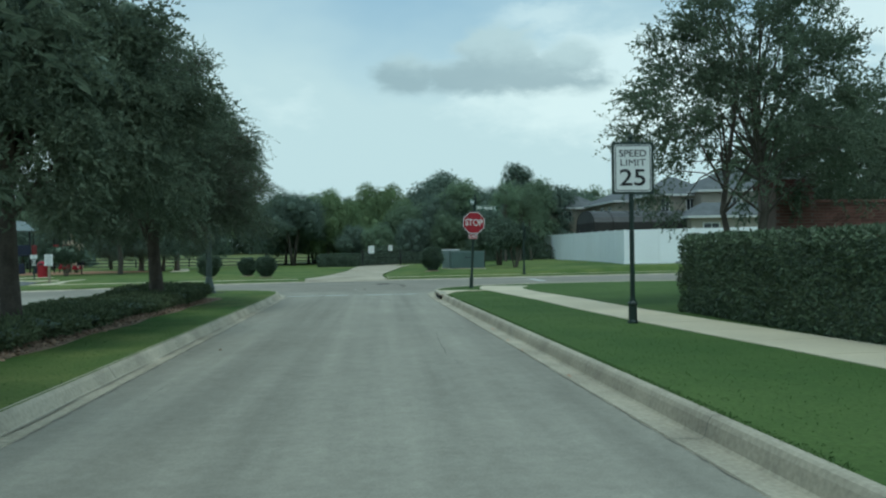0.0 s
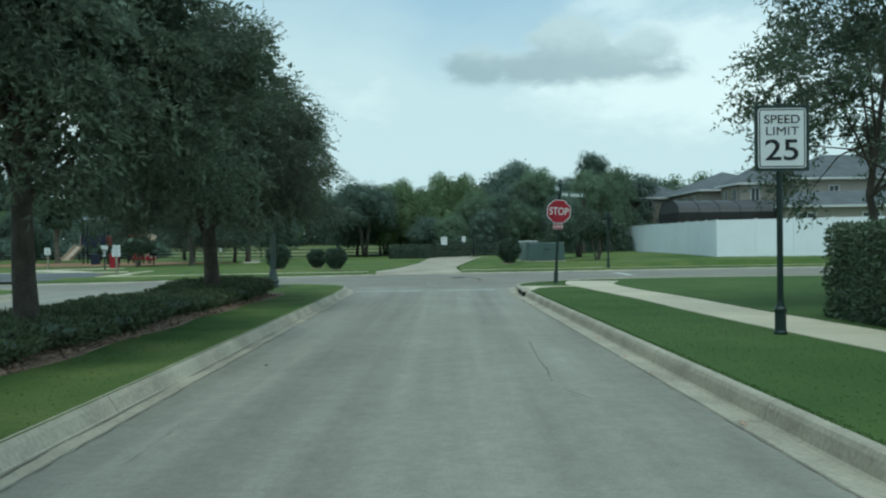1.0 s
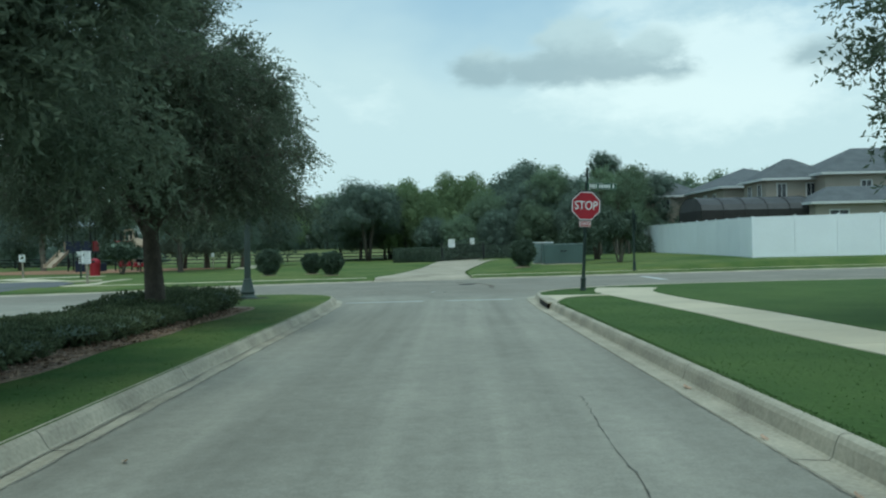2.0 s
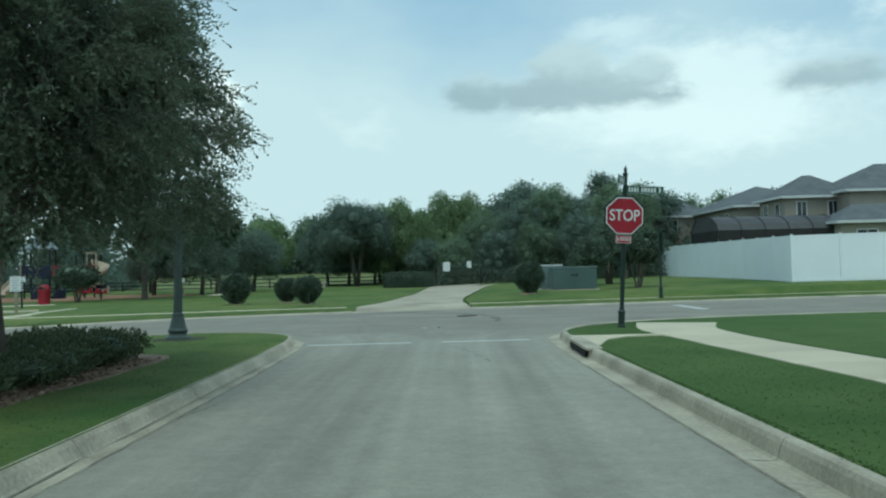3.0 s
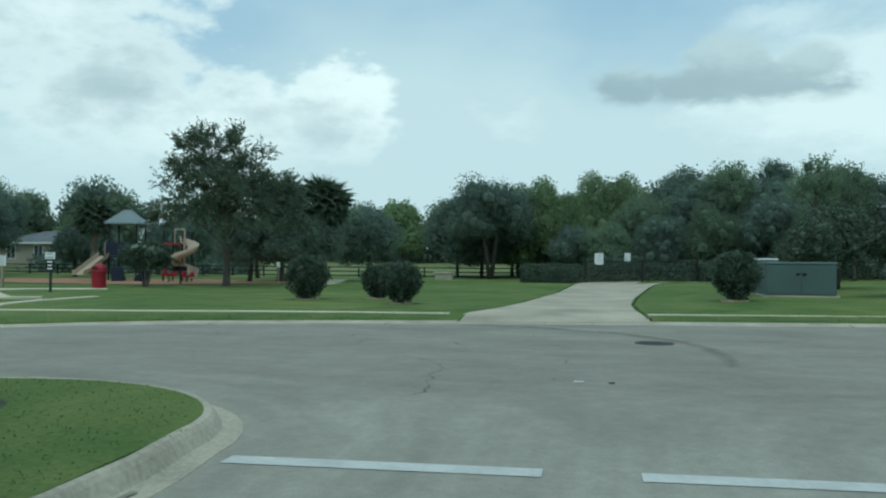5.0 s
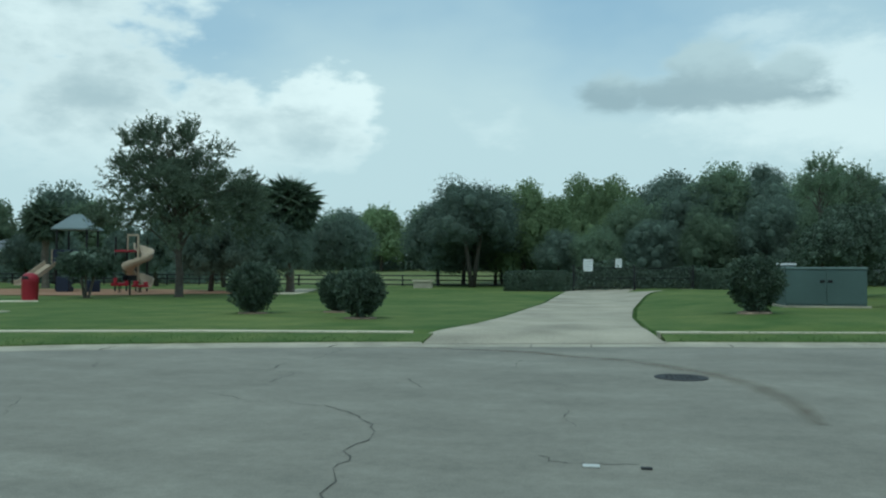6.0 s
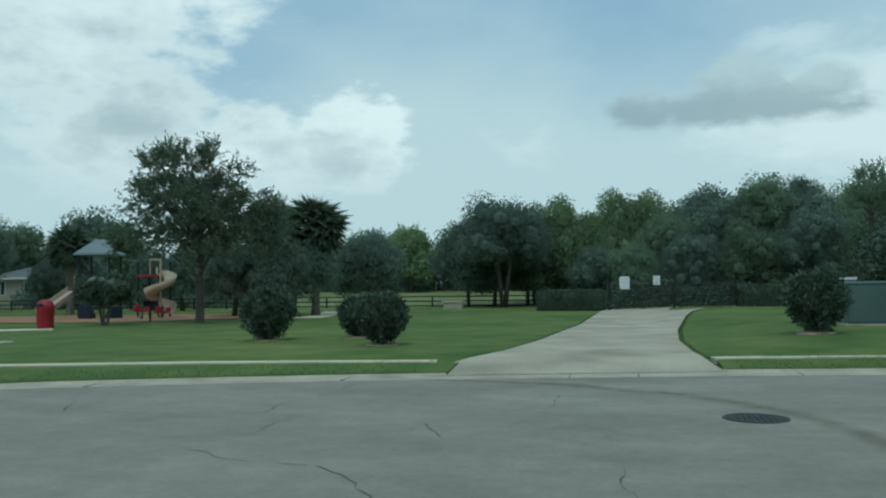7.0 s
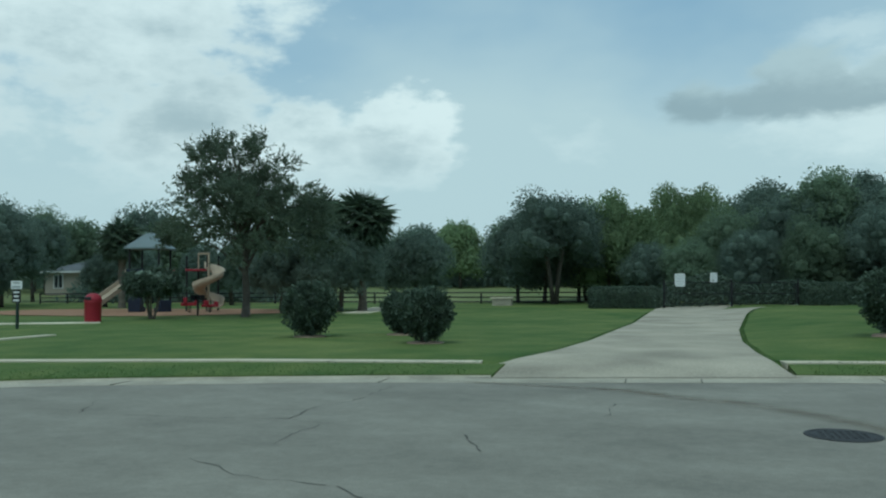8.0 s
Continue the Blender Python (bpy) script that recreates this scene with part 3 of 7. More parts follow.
# gutter pan of the far kerb, with the joint line behind it
def far_pan(x0, x1):
    n = int((x1 - x0) / 0.8)
    vs, fs = [], []
    for k in range(n + 1):
        x = x0 + (x1 - x0) * k / n
        vs += [(x, y_far(x) - 1.02, 0.003), (x, y_far(x) - 0.57, 0.009)]
        if k:
            fs.append((2 * k - 2, 2 * k, 2 * k + 1, 2 * k - 1))
    tagged(raw_part("gutter_pan", vs, fs, M_CURB), "pale concrete gutter strip along the far kerb", "gutter", kind="structure")


far_pan(-16.2, 40)
bm = bmesh.new()
for x in (-7.6, -4.2, -0.97, 0.02, 2.35, 5.4):
    y = y_far(x)
    box(bm, x - 0.008, x + 0.008, y - 1.0, y - 0.55, 0.0, 0.013)
for a, b in ((-3.15, -1.0), (-1.0, 1.3)):
    rows = [(bm.verts.new((x, y_far(x) - 0.56, 0.022)), bm.verts.new((x, y_far(x) - 0.535, 0.024))) for x in (a, 0.5 * (a + b), b)]
    for r0, r1 in zip(rows, rows[1:]):
        bm.faces.new((r0[0], r1[0], r1[1], r0[1]))
tagged(part("drive_joint", bm, M_JOINT), "dark dirty joints across the concrete drive apron", "joint", kind="structure")

# parking lot and path in the park
lot = [(-17.2, 8.6, 0.01), (-15.4, 10.4, 0.13), (-15.9, 13.0, 0.16), (-17.6, 14.9, 0.16), (-60, 14.9, 0.16), (-60, 13.0, 0.16), (-60, 8.6, 0.01)]
tagged(raw_part("parking_lot", lot, [(0, 1, 2, 5, 6), (2, 3, 4, 5)], M_ASPHALT), "grey asphalt parking lot beside the park", "parking lot", kind="structure")


def slab_strip(name, line, width, lift, length, label, group, ground):
    """A pavement of separate slabs with joints, each a part of its own."""
    top = thing(name, pose(0, 0, 0), label, "pavement", kind="structure")
    pts = densify(line, 0.1)
    d, cut, slabs = 0.0, [0], []
    for k in range(1, len(pts)):
        d += math.hypot(pts[k][0] - pts[k - 1][0], pts[k][1] - pts[k - 1][1])
        if d >= length:
            cut.append(k)
            d = 0.0
    cut.append(len(pts) - 1)
    for a, b in zip(cut, cut[1:]):
        if b - a < 2:
            continue
        vs, fs = [], []
        idx = sorted({a, (a + b) // 2, b})
        for n, k in enumerate(idx):
            p, q = Vector((*pts[max(k - 2, 0)], 0)), Vector((*pts[min(k + 2, len(pts) - 1)], 0))
            t = (q - p).normalized()
            nn = Vector((-t.y, t.x, 0))
            c = Vector((*pts[k], 0)) + t * (0.008 if n == 0 else (-0.008 if n == len(idx) - 1 else 0))
            w = width(c.y) if callable(width) else width
            for s, dz in ((0.5, -0.1), (0.5, -0.008), (0.488, 0), (-0.488, 0), (-0.5, -0.008), (-0.5, -0.1)):
                e = c + nn * w * s
                vs.append((e.x, e.y, ground(e.x, e.y) + lift + dz))
        for n in range(len(idx) - 1):
            for j in range(5):
                fs.append((6 * n + j, 6 * n + j + 1, 6 * n + 7 + j, 6 * n + 6 + j))
        fs += [tuple(range(5, -1, -1)), tuple(range(6 * len(idx) - 6, 6 * len(idx)))]
        raw_part("slab", vs, fs, M_WALK, top)
    return top


WALK_LINE = [(7.2, -40), (6.4, -28), (5.95, -20), (5.65, -16), (5.45, -12), (5.42, -8.5), (5.25, -5.5), (5.1, -3.2), (4.98, -1.9), (4.98, -1.0), (5.15, 0.0), (5.4, 0.75)]
slab_strip("pavement_street", WALK_LINE, lambda y: 1.22 if y < -3 else 1.22 + 0.12 * (y + 3), 0.018, 1.5, "pale concrete footpath of square slabs through the lawn", "", lambda x, y: z_road(y) + 0.15)
slab_strip("pavement_park", [(-14.6 + 0.6 * k, y_walk(-14.6 + 0.6 * k)) for k in range(20)], 0.34, 0.012, 1.5, "pale concrete footpath along the park lawn", "", lambda x, y: 0.12)
slab_strip("pavement_park_east", [(1.25 + 1.1 * k, y_walk(1.25 + 1.1 * k)) for k in range(36)], 0.34, 0.012, 1.5, "pale concrete footpath along the park lawn", "", lambda x, y: 0.12)
slab_strip("pavement_playground", [(-18.0, 15.9), (-20.6, 18.6), (-23.0, 20.6), (-22.6, 23.4), (-20.0, 25.3)], 1.5, 0.02, 1.5, "pale concrete footpath to the playground", "", z_park)
slab_strip("pavement_lot", [(-40, 15.2), (-18.2, 15.2)], 0.45, 0.06, 3.0, "white concrete footpath edge of the parking lot", "", z_park)
slab_strip("pavement_lot_end", [(-17.25, 15.0), (-15.9, 15.7)], 0.4, 0.07, 3.0, "white concrete kerb island at the parking lot", "", z_park)
slab_strip("pavement_corner", [(-15.0, 10.3), (-14.55, 11.6), (-15.2, 14.6), (-15.3, 17.4)], lambda y: 0.7 if y < 12 else 0.3, 0.03, 1.5, "white concrete edging at the parking lot entrance", "", z_park)
slab_strip("pavement_bench", [(-14.6, 36.2), (-14.9, 38.6), (-15.7, 42.0), (-16.9, 47.0)], 1.3, 0.02, 1.5, "pale concrete path bending across the lawn", "", z_park)

# concrete apron over the storm drain and the drain's mouth
bm = bmesh.new()
pts = [(2.72, -3.95), (2.72, -1.95), (3.4, -1.97), (4.25, -2.03), (4.6, -2.1), (4.6, -2.3), (4.13, -2.24), (3.66, -2.35), (3.24, -2.82), (2.92, -3.83)]
top = [bm.verts.new((x, y, 0.172)) for x, y in pts]
bot = [bm.verts.new((x, y, 0.0)) for x, y in pts]
bm.faces.new(top)
for k in range(len(pts)):
    bm.faces.new((top[k], bot[k], bot[(k + 1) % len(pts)], top[(k + 1) % len(pts)]))
bmesh.ops.recalc_face_normals(bm, faces=bm.faces)
drain = thing("storm_drain", pose(0, 0, 0), "concrete kerb inlet of a storm drain with a dark slot", "drain", kind="structure")
part("apron", bm, M_WALK, drain, "pale concrete cover slab")
# the slot isn't cut: a near-black box paints the shade inside it
bm = bmesh.new()
box(bm, 2.62, 2.78, -4.15, -2.55, 0.02, 0.132, 0.008)
part("mouth", bm, M_SLOT_SHADE, drain, "solid black box painting the shade inside the drain slot")
bm = bmesh.new()
box(bm, 2.61, 2.87, -4.35, -2.35, 0.132, 0.178, 0.012)
part("lintel", bm, M_CURB, drain)

# joints cut across the kerbs
bm = bmesh.new()
for k in range(9):
    for edge, prof, s in ((x_right, FACE, 1), (x_left, ROLL, -1)):
        y = -26.0 + 3.05 * k - (0.6 if s > 0 else 0)
        if y > (-4.6 if s > 0 else -2.0):
            continue
        rows = [[bm.verts.new((edge(y) + s * off, y + e, z_road(y) + h + 0.003)) for off, h in prof[1:-1]] for e in (-0.006, 0.006)]
        for a in range(len(rows[0]) - 1):
            q = (rows[0][a], rows[0][a + 1], rows[1][a + 1], rows[1][a])
            bm.faces.new(q if s > 0 else q[::-1])
bmesh.ops.recalc_face_normals(bm, faces=bm.faces)
tagged(part("kerb_joint", bm, M_JOINT), "narrow dark joints cut across the kerb", "joint", kind="structure")

# dirt gathered along the gutters
M_DIRT = material("gutter_dirt", (0.28, 0.26, 0.21), 0.95, var=0.35, scale=2.5, fine=30)


def gutter_dirt(path, side, off, width, seed):
    rnd = random.Random(seed)
    bm = bmesh.new()
    pts = [Vector((x, y, 0)) for x, y in densify(path, 0.22)]
    prev = None
    for k in range(1, len(pts) - 1):
        d = (pts[k + 1] - pts[k - 1]).normalized()
        nrm = Vector((d.y, -d.x, 0)) * side
        n = noise.noise(pts[k] * 0.9 + Vector((seed, 0, 0)))
        w = width * (0.5 + 0.9 * max(-0.35, n)) * rnd.uniform(0.75, 1.1)
        a, b = pts[k] + nrm * (off - w), pts[k] + nrm * (off + 0.012)
        row = [bm.verts.new((q.x, q.y, z_road(q.y) + 0.0155)) for q in (a, b)]
        if prev:
            bm.faces.new((prev[0], prev[1], row[1], row[0]))
        prev = row
    for f in bm.faces:
        if f.normal.z < 0:
            f.normal_flip()
    tagged(part("gutter_dirt", bm, M_DIRT), "dark silt and dirt gathered in the gutter", "dirt", kind="structure")


gutter_dirt([(x_left(y), y) for y in (-40, -20, -8, -1.5)], -1, 0.075, 0.07, 3)

# stop line, lane line on the cross street
bm = bmesh.new()
for a, b in ((-2.28, -0.25), (0.35, 2.1)):
    y0, y1 = -0.90 + 0.04 * a, -0.90 + 0.04 * b
    vs = [bm.verts.new(v) for v in ((a, y0, 0.005), (b, y1, 0.005), (b, y1 + 0.2, 0.005), (a, y0 + 0.2, 0.005))]
    bm.faces.new(vs)
tagged(part("stop_line", bm, M_PAINT), "worn white painted stop line on concrete", "road marking", kind="structure")
bm = bmesh.new()
bm.faces.new([bm.verts.new(v) for v in ((8.2, 8.3, 0.005), (8.55, 8.3, 0.005), (8.45, 11.2, 0.005), (8.1, 11.2, 0.005))])
tagged(part("stop_line", bm, M_PAINT), "worn white painted stop line across one lane", "road marking", kind="structure")


# cracks and joints in the concrete
def crack(points, width, label="thin dark crack wandering over the concrete", stray=0.02):
    rnd = random.Random(len(points) * 7 + int(points[0][0] * 100))
    bm = bmesh.new()
    pts = []
    for (x0, y0), (x1, y1) in zip(points, points[1:]):
        n = max(2, int(math.hypot(x1 - x0, y1 - y0) / 0.12))
        for k in range(n):
            pts.append((x0 + (x1 - x0) * k / n + rnd.uniform(-1, 1) * stray, y0 + (y1 - y0) * k / n + rnd.uniform(-1, 1) * stray))
    pts.append(points[-1])
    prev = None
    for k, (x, y) in enumerate(pts):
        q = pts[min(k + 1, len(pts) - 1)]
        p = pts[max(k - 1, 0)]
        d = Vector((q[0] - p[0], q[1] - p[1], 0)).normalized()
        w = width * rnd.choice((0.12, 0.3, 0.6, 1.0)) * 0.28
        a = bm.verts.new((x - d.y * w, y + d.x * w, z_road(y) + 0.004))
        b = bm.verts.new((x + d.y * w, y - d.x * w, z_road(y) + 0.004))
        if prev:
            bm.faces.new((prev[0], prev[1], b, a))
        prev = (a, b)
    for f in bm.faces:
        if f.normal.z < 0:
            f.normal_flip()
    tagged(part("road_crack", bm, M_JOINT if "joint" in label else M_CRACK), label, "crack", kind="structure")


crack([(1.70, -15.0), (1.64, -16.1), (1.62, -17.0), (1.57, -18.5)], 0.022)
crack([(1.6, -18.9), (1.75, -19.4), (2.05, -19.85), (2.62, -20.0)], 0.016)
crack([(-1.42, -21.5), (-1.46, -20.3), (-0.9, -20.1), (0.4, -20.0)], 0.012)
crack([(0.56, -1.6), (0.87, -2.75), (1.0, -3.5), (1.15, -4.4)], 0.03)
crack([(-2.3, -9.8), (-2.0, -8.2)], 0.03)
STREET_CRACKS = (
    [(-2.55, 5.11), (-2.33, 4.93), (-2.07, 4.6), (-1.86, 4.3), (-1.74, 3.77), (-1.78, 3.27), (-1.70, 3.02), (-1.74, 2.82), (-1.62, 2.5), (-1.58, 2.1), (-1.75, 1.7)],
    [(-5.13, 4.12), (-5.29, 4.47), (-5.63, 5.05)],
    [(-6.32, 7.32), (-6.52, 7.75), (-6.81, 8.3)],
    [(-5.73, 7.39), (-4.78, 7.42), (-4.01, 7.54)],
    [(-4.01, 7.54), (-4.1, 8.3), (-3.92, 8.7), (-3.86, 9.37), (-3.88, 10.2)],
    [(-3.95, 7.5), (-3.6, 7.36), (-3.62, 6.75), (-3.56, 6.28)],
    [(-4.0, 5.66), (-3.55, 5.45), (-3.34, 5.25), (-3.07, 5.18), (-2.6, 5.12)],
    [(-1.03, 8.38), (-0.98, 9.31)],
    [(-2.13, 7.1), (-1.85, 6.42)],
    [(-0.42, 3.38), (-0.36, 3.25), (-0.23, 3.18), (0.21, 3.26)],
    [(-0.28, 5.39), (-0.27, 4.86), (-0.2, 4.5)],
)
for line in STREET_CRACKS:
    crack(line, 0.034, stray=0.035)
crack([(x_right(y) + 0.06, y) for y in (-27, -22, -16, -10, -4.6)], 0.028, "dark joint between gutter and street", 0.012)
crack([(x_left(y) + 0.10, y) for y in (-27, -22, -16, -10, -5, -2)], 0.035, "dark joint between gutter and street", 0.014)


def stain(points, width, mat, label, z=0.003):
    """A broad soft-edged tyre or rust mark lying on the concrete."""
    rnd = random.Random(21)
    bm = bmesh.new()
    prev = None
    pts = densify(points, 0.15)
    for k, (x, y) in enumerate(pts):
        p, q = pts[max(k - 1, 0)], pts[min(k + 1, len(pts) - 1)]
        d = Vector((q[0] - p[0], q[1] - p[1], 0)).normalized()
        w = width * (0.4 + 0.6 * math.sin(math.pi * (k + 0.5) / len(pts))) * rnd.uniform(0.8, 1.0) * 0.5
        row = (bm.verts.new((x - d.y * w, y + d.x * w, z)), bm.verts.new((x + d.y * w, y - d.x * w, z)))
        if prev:
            bm.faces.new((prev[0], prev[1], row[1], row[0]))
        prev = row
    for f in bm.faces:
        if f.normal.z < 0:
            f.normal_flip()
    tagged(part("road_stain", bm, mat), label, "stain", kind="structure")


def thin_stain(name, color, cover):
    """A worn film on the concrete that lets it show through in patches."""
    m = material(name, color, 0.85, var=0.2, scale=3, fine=40)
    nt = m.node_tree
    N, L = nt.nodes.new, nt.links.new
    geo, n, mr, clear, both = N("ShaderNodeNewGeometry"), N("ShaderNodeTexNoise"), N("ShaderNodeMapRange"), N("ShaderNodeBsdfTransparent"), N("ShaderNodeMixShader")
    n.inputs["Scale"].default_value, n.inputs["Detail"].default_value = 2.6, 7
    L(geo.outputs["Position"], n.inputs["Vector"])
    L(n.outputs["Fac"], mr.inputs[0])
    mr.inputs[1].default_value, mr.inputs[2].default_value, mr.inputs[3].default_value, mr.inputs[4].default_value = 0.35, 0.65, cover * 0.35, cover
    L(mr.outputs[0], both.inputs[0])
    L(clear.outputs[0], both.inputs[1])
    L(nt.nodes["Principled BSDF"].outputs[0], both.inputs[2])
    L(both.outputs[0], nt.nodes["Material Output"].inputs[0])
    return m


M_RUST = thin_stain("rust_film", (0.20, 0.155, 0.10), 0.13)
ARC = [(-3.6, 11.0), (-2.55, 10.85), (-0.93, 10.5), (-0.3, 9.95), (0.45, 9.6), (1.0, 8.9), (1.45, 8.2), (1.75, 7.2), (1.85, 6.4), (1.85, 5.6), (1.78, 4.9)]
for w, z in ((0.46, 0.003), (0.30, 0.0045), (0.15, 0.006)):
    stain(ARC, w, M_RUST, "brown curved tyre stain on the concrete", z)


def manhole():
    top = thing("manhole_cover", pose(1.02, 7.82, 0), "round dark cast iron manhole cover in concrete", "manhole cover")
    bm = bmesh.new()
    lathe(bm, [(0.315, 0.0), (0.315, 0.008), (0.285, 0.010), (0.28, 0.004), (0.27, 0.004)], 36)
    part("frame", bm, M_IRON, top)
    bm = bmesh.new()
    lathe(bm, [(0.268, 0.0), (0.268, 0.009), (0.0, 0.011)], 36)
    for i in range(-4, 5):
        for j in range(-4, 5):
            if i * i + j * j < 16:
                box(bm, i * 0.058 - 0.017, i * 0.058 + 0.017, j * 0.058 - 0.017, j * 0.058 + 0.017, 0.009, 0.014)
    part("lid", bm, M_IRON, top)


manhole()
for x, y, mat, label in ((-0.1, 3.13, M_PAINT, "small white reflector stuck to the road"), (0.25, 3.13, M_IRON, "small dark reflector stuck to the road")):
    top = thing("road_marker", pose(x, y, 0.0), label, "road marker", "road markers")
    bm = bmesh.new()
    k = 1.0 if mat is M_PAINT else 0.65
    box(bm, -0.055 * k, 0.055 * k, -0.035 * k, 0.035 * k, 0.001, 0.013, 0.005)
    part("body", bm, mat, top)
for x, y, s in ((2.69, -14.85, 0.07), (2.62, -16.9, 0.05), (2.6, -18.2, 0.04), (-1.5, -17.2, 0.04), (2.66, -20.6, 0.05)):
    top = thing("dead_leaf", pose(x, y, z_road(y) + 0.008, 8, 4, 35 * x), "curled brown dead leaf on the concrete gutter", "leaf", "fallen leaves")
    bm = bmesh.new()
    pts = [(-s, 0, 0.0), (-0.3 * s, 0.5 * s, 0.012), (0.6 * s, 0.4 * s, 0.02), (s, 0, 0.03), (0.6 * s, -0.4 * s, 0.016), (-0.3 * s, -0.5 * s, 0.014)]
    mid = bm.verts.new((0.1 * s, 0, 0.0))
    ring = [bm.verts.new(p) for p in pts]
    for k in range(6):
        bm.faces.new((mid, ring[k], ring[(k + 1) % 6]))
    part("blade", bm, M_MULCH, top)


# ---- plants ----
def leaf_mesh(pos, direc, length, width, rng, fold=0.25):
    """Vertices and faces of folded four-cornered leaves, each along its own direction."""
    n = len(pos)
    d = direc / np.maximum(np.linalg.norm(direc, axis=1, keepdims=True), 1e-6)
    r = rng.normal(size=(n, 3))
    s = np.cross(d, r)
    s /= np.maximum(np.linalg.norm(s, axis=1, keepdims=True), 1e-6)
    u = np.cross(s, d)
    ln = (length * rng.uniform(0.7, 1.25, (n, 1)))
    wd = (width * rng.uniform(0.7, 1.25, (n, 1)))
    base, tip = pos, pos + d * ln
    mid = pos + d * ln * 0.45 + u * wd * fold
    verts = np.stack([base, mid + s * wd * 0.5, tip, mid - s * wd * 0.5], axis=1).reshape(-1, 3)
    faces = np.arange(4 * n).reshape(n, 4)
    return verts, faces


def crown_points(rng, leaves, radii, clumps, clump_r, per_twig, twig, droop, shell=0.45, flat=0.75, floor=-0.55, cone=0.0, skirt=0.0, shear=0.0, sway=0.0, fill=0):
    """Leaf places and directions in a crown of clumps of twigs, about the crown's middle."""
    radii = np.array(radii)
    c = rng.normal(size=(clumps * 3, 3))
    c /= np.linalg.norm(c, axis=1, keepdims=True)
    c = c[c[:, 2] > floor][:clumps]
    lump = 1 + 0.16 * np.sin(c[:, :1] * 5 + 1) + 0.14 * np.sin(c[:, 1:2] * 6 + c[:, 2:3] * 4)
    c[:, :2] *= np.where(c[:, 2:] < 0, np.maximum(1 - c[:, 2:] ** 2, 0.15) ** -skirt, 1.0)
    cen = c * (rng.uniform(0, 1, (len(c), 1)) ** shell) * radii * lump * 0.86
    cen[:, :2] *= 1 - cone * np.clip(cen[:, 2:] / radii[2], -0.15, 1)
    within = np.minimum(1, 0.88 / np.maximum(np.linalg.norm(cen / radii, axis=1, keepdims=True), 1e-6))
    cen *= within if not skirt else np.where(cen[:, 2:] > 0, within, 1.0)
    if fill:
        # clumps inside the crown, down to its underside
        a, q = rng.uniform(0, 2 * math.pi, fill), rng.uniform(0, 1, fill) ** 0.5
        inner = np.stack([np.cos(a) * q * 0.8, np.sin(a) * q * 0.8, rng.uniform(floor * 0.8, 0.35, fill)], 1) * radii
        cen, c = np.concatenate([cen, inner]), np.concatenate([c, inner])
    cen[:, 2] += shear * (cen[:, 1] + cen[:, 0])
    cen[:, 1] += sway * (0.5 + cen[:, 2] / radii[2])
    twigs = max(1, leaves // per_twig)
    which = rng.integers(0, len(c), twigs)
    size = clump_r * rng.uniform(0.6, 1.3, len(c))
    start = cen[which] + np.clip(rng.normal(size=(twigs, 3)), -1.4, 1.4) * (size[which][:, None]) * np.array((0.55, 0.55, 0.55 * flat))
    out = start / radii
    out /= np.maximum(np.linalg.norm(out, axis=1, keepdims=True), 1e-6)
    td = out * 0.8 + rng.normal(size=(twigs, 3)) * 0.55 + np.array((0, 0, -droop))
    td /= np.linalg.norm(td, axis=1, keepdims=True)
    s = np.linspace(0.05, 1.0, per_twig)
    tl = twig * rng.uniform(0.6, 1.4, (twigs, 1, 1))
    pos = start[:, None, :] + td[:, None, :] * tl * s[None, :, None]
    pos[:, :, 2] -= droop * 0.5 * tl[:, :, 0] * s[None, :] ** 2
    pos = pos.reshape(-1, 3)
    ld = np.repeat(td, per_twig, axis=0) * 0.8 + rng.normal(size=(len(pos), 3)) * 0.7
    # each twig as a chain: from the clump's middle to its foot and on to its tip
    chain = np.stack([cen[which] + (start - cen[which]) * 0.25, start, start + td * tl[:, :, 0] + np.array((0, 0, -0.5 * droop)) * tl[:, :, 0]], axis=1)
    return pos, ld, cen, chain


def twig_mesh(chain, rng, width):
    """Thin tapered strips along the twigs."""
    n = len(chain)
    s = np.cross(chain[:, 2] - chain[:, 0], rng.normal(size=(n, 3)))
    s /= np.maximum(np.linalg.norm(s, axis=1, keepdims=True), 1e-6)
    w = np.array((1.0, 0.7, 0.2))[None, :, None] * width * s[:, None, :]
    verts = np.concatenate([chain + w, chain - w], axis=1).reshape(-1, 3)
    k = 6 * np.arange(n)[:, None]
    faces = np.concatenate([k + np.array((0, 1, 4, 3)), k + np.array((1, 2, 5, 4))])
    return verts, faces


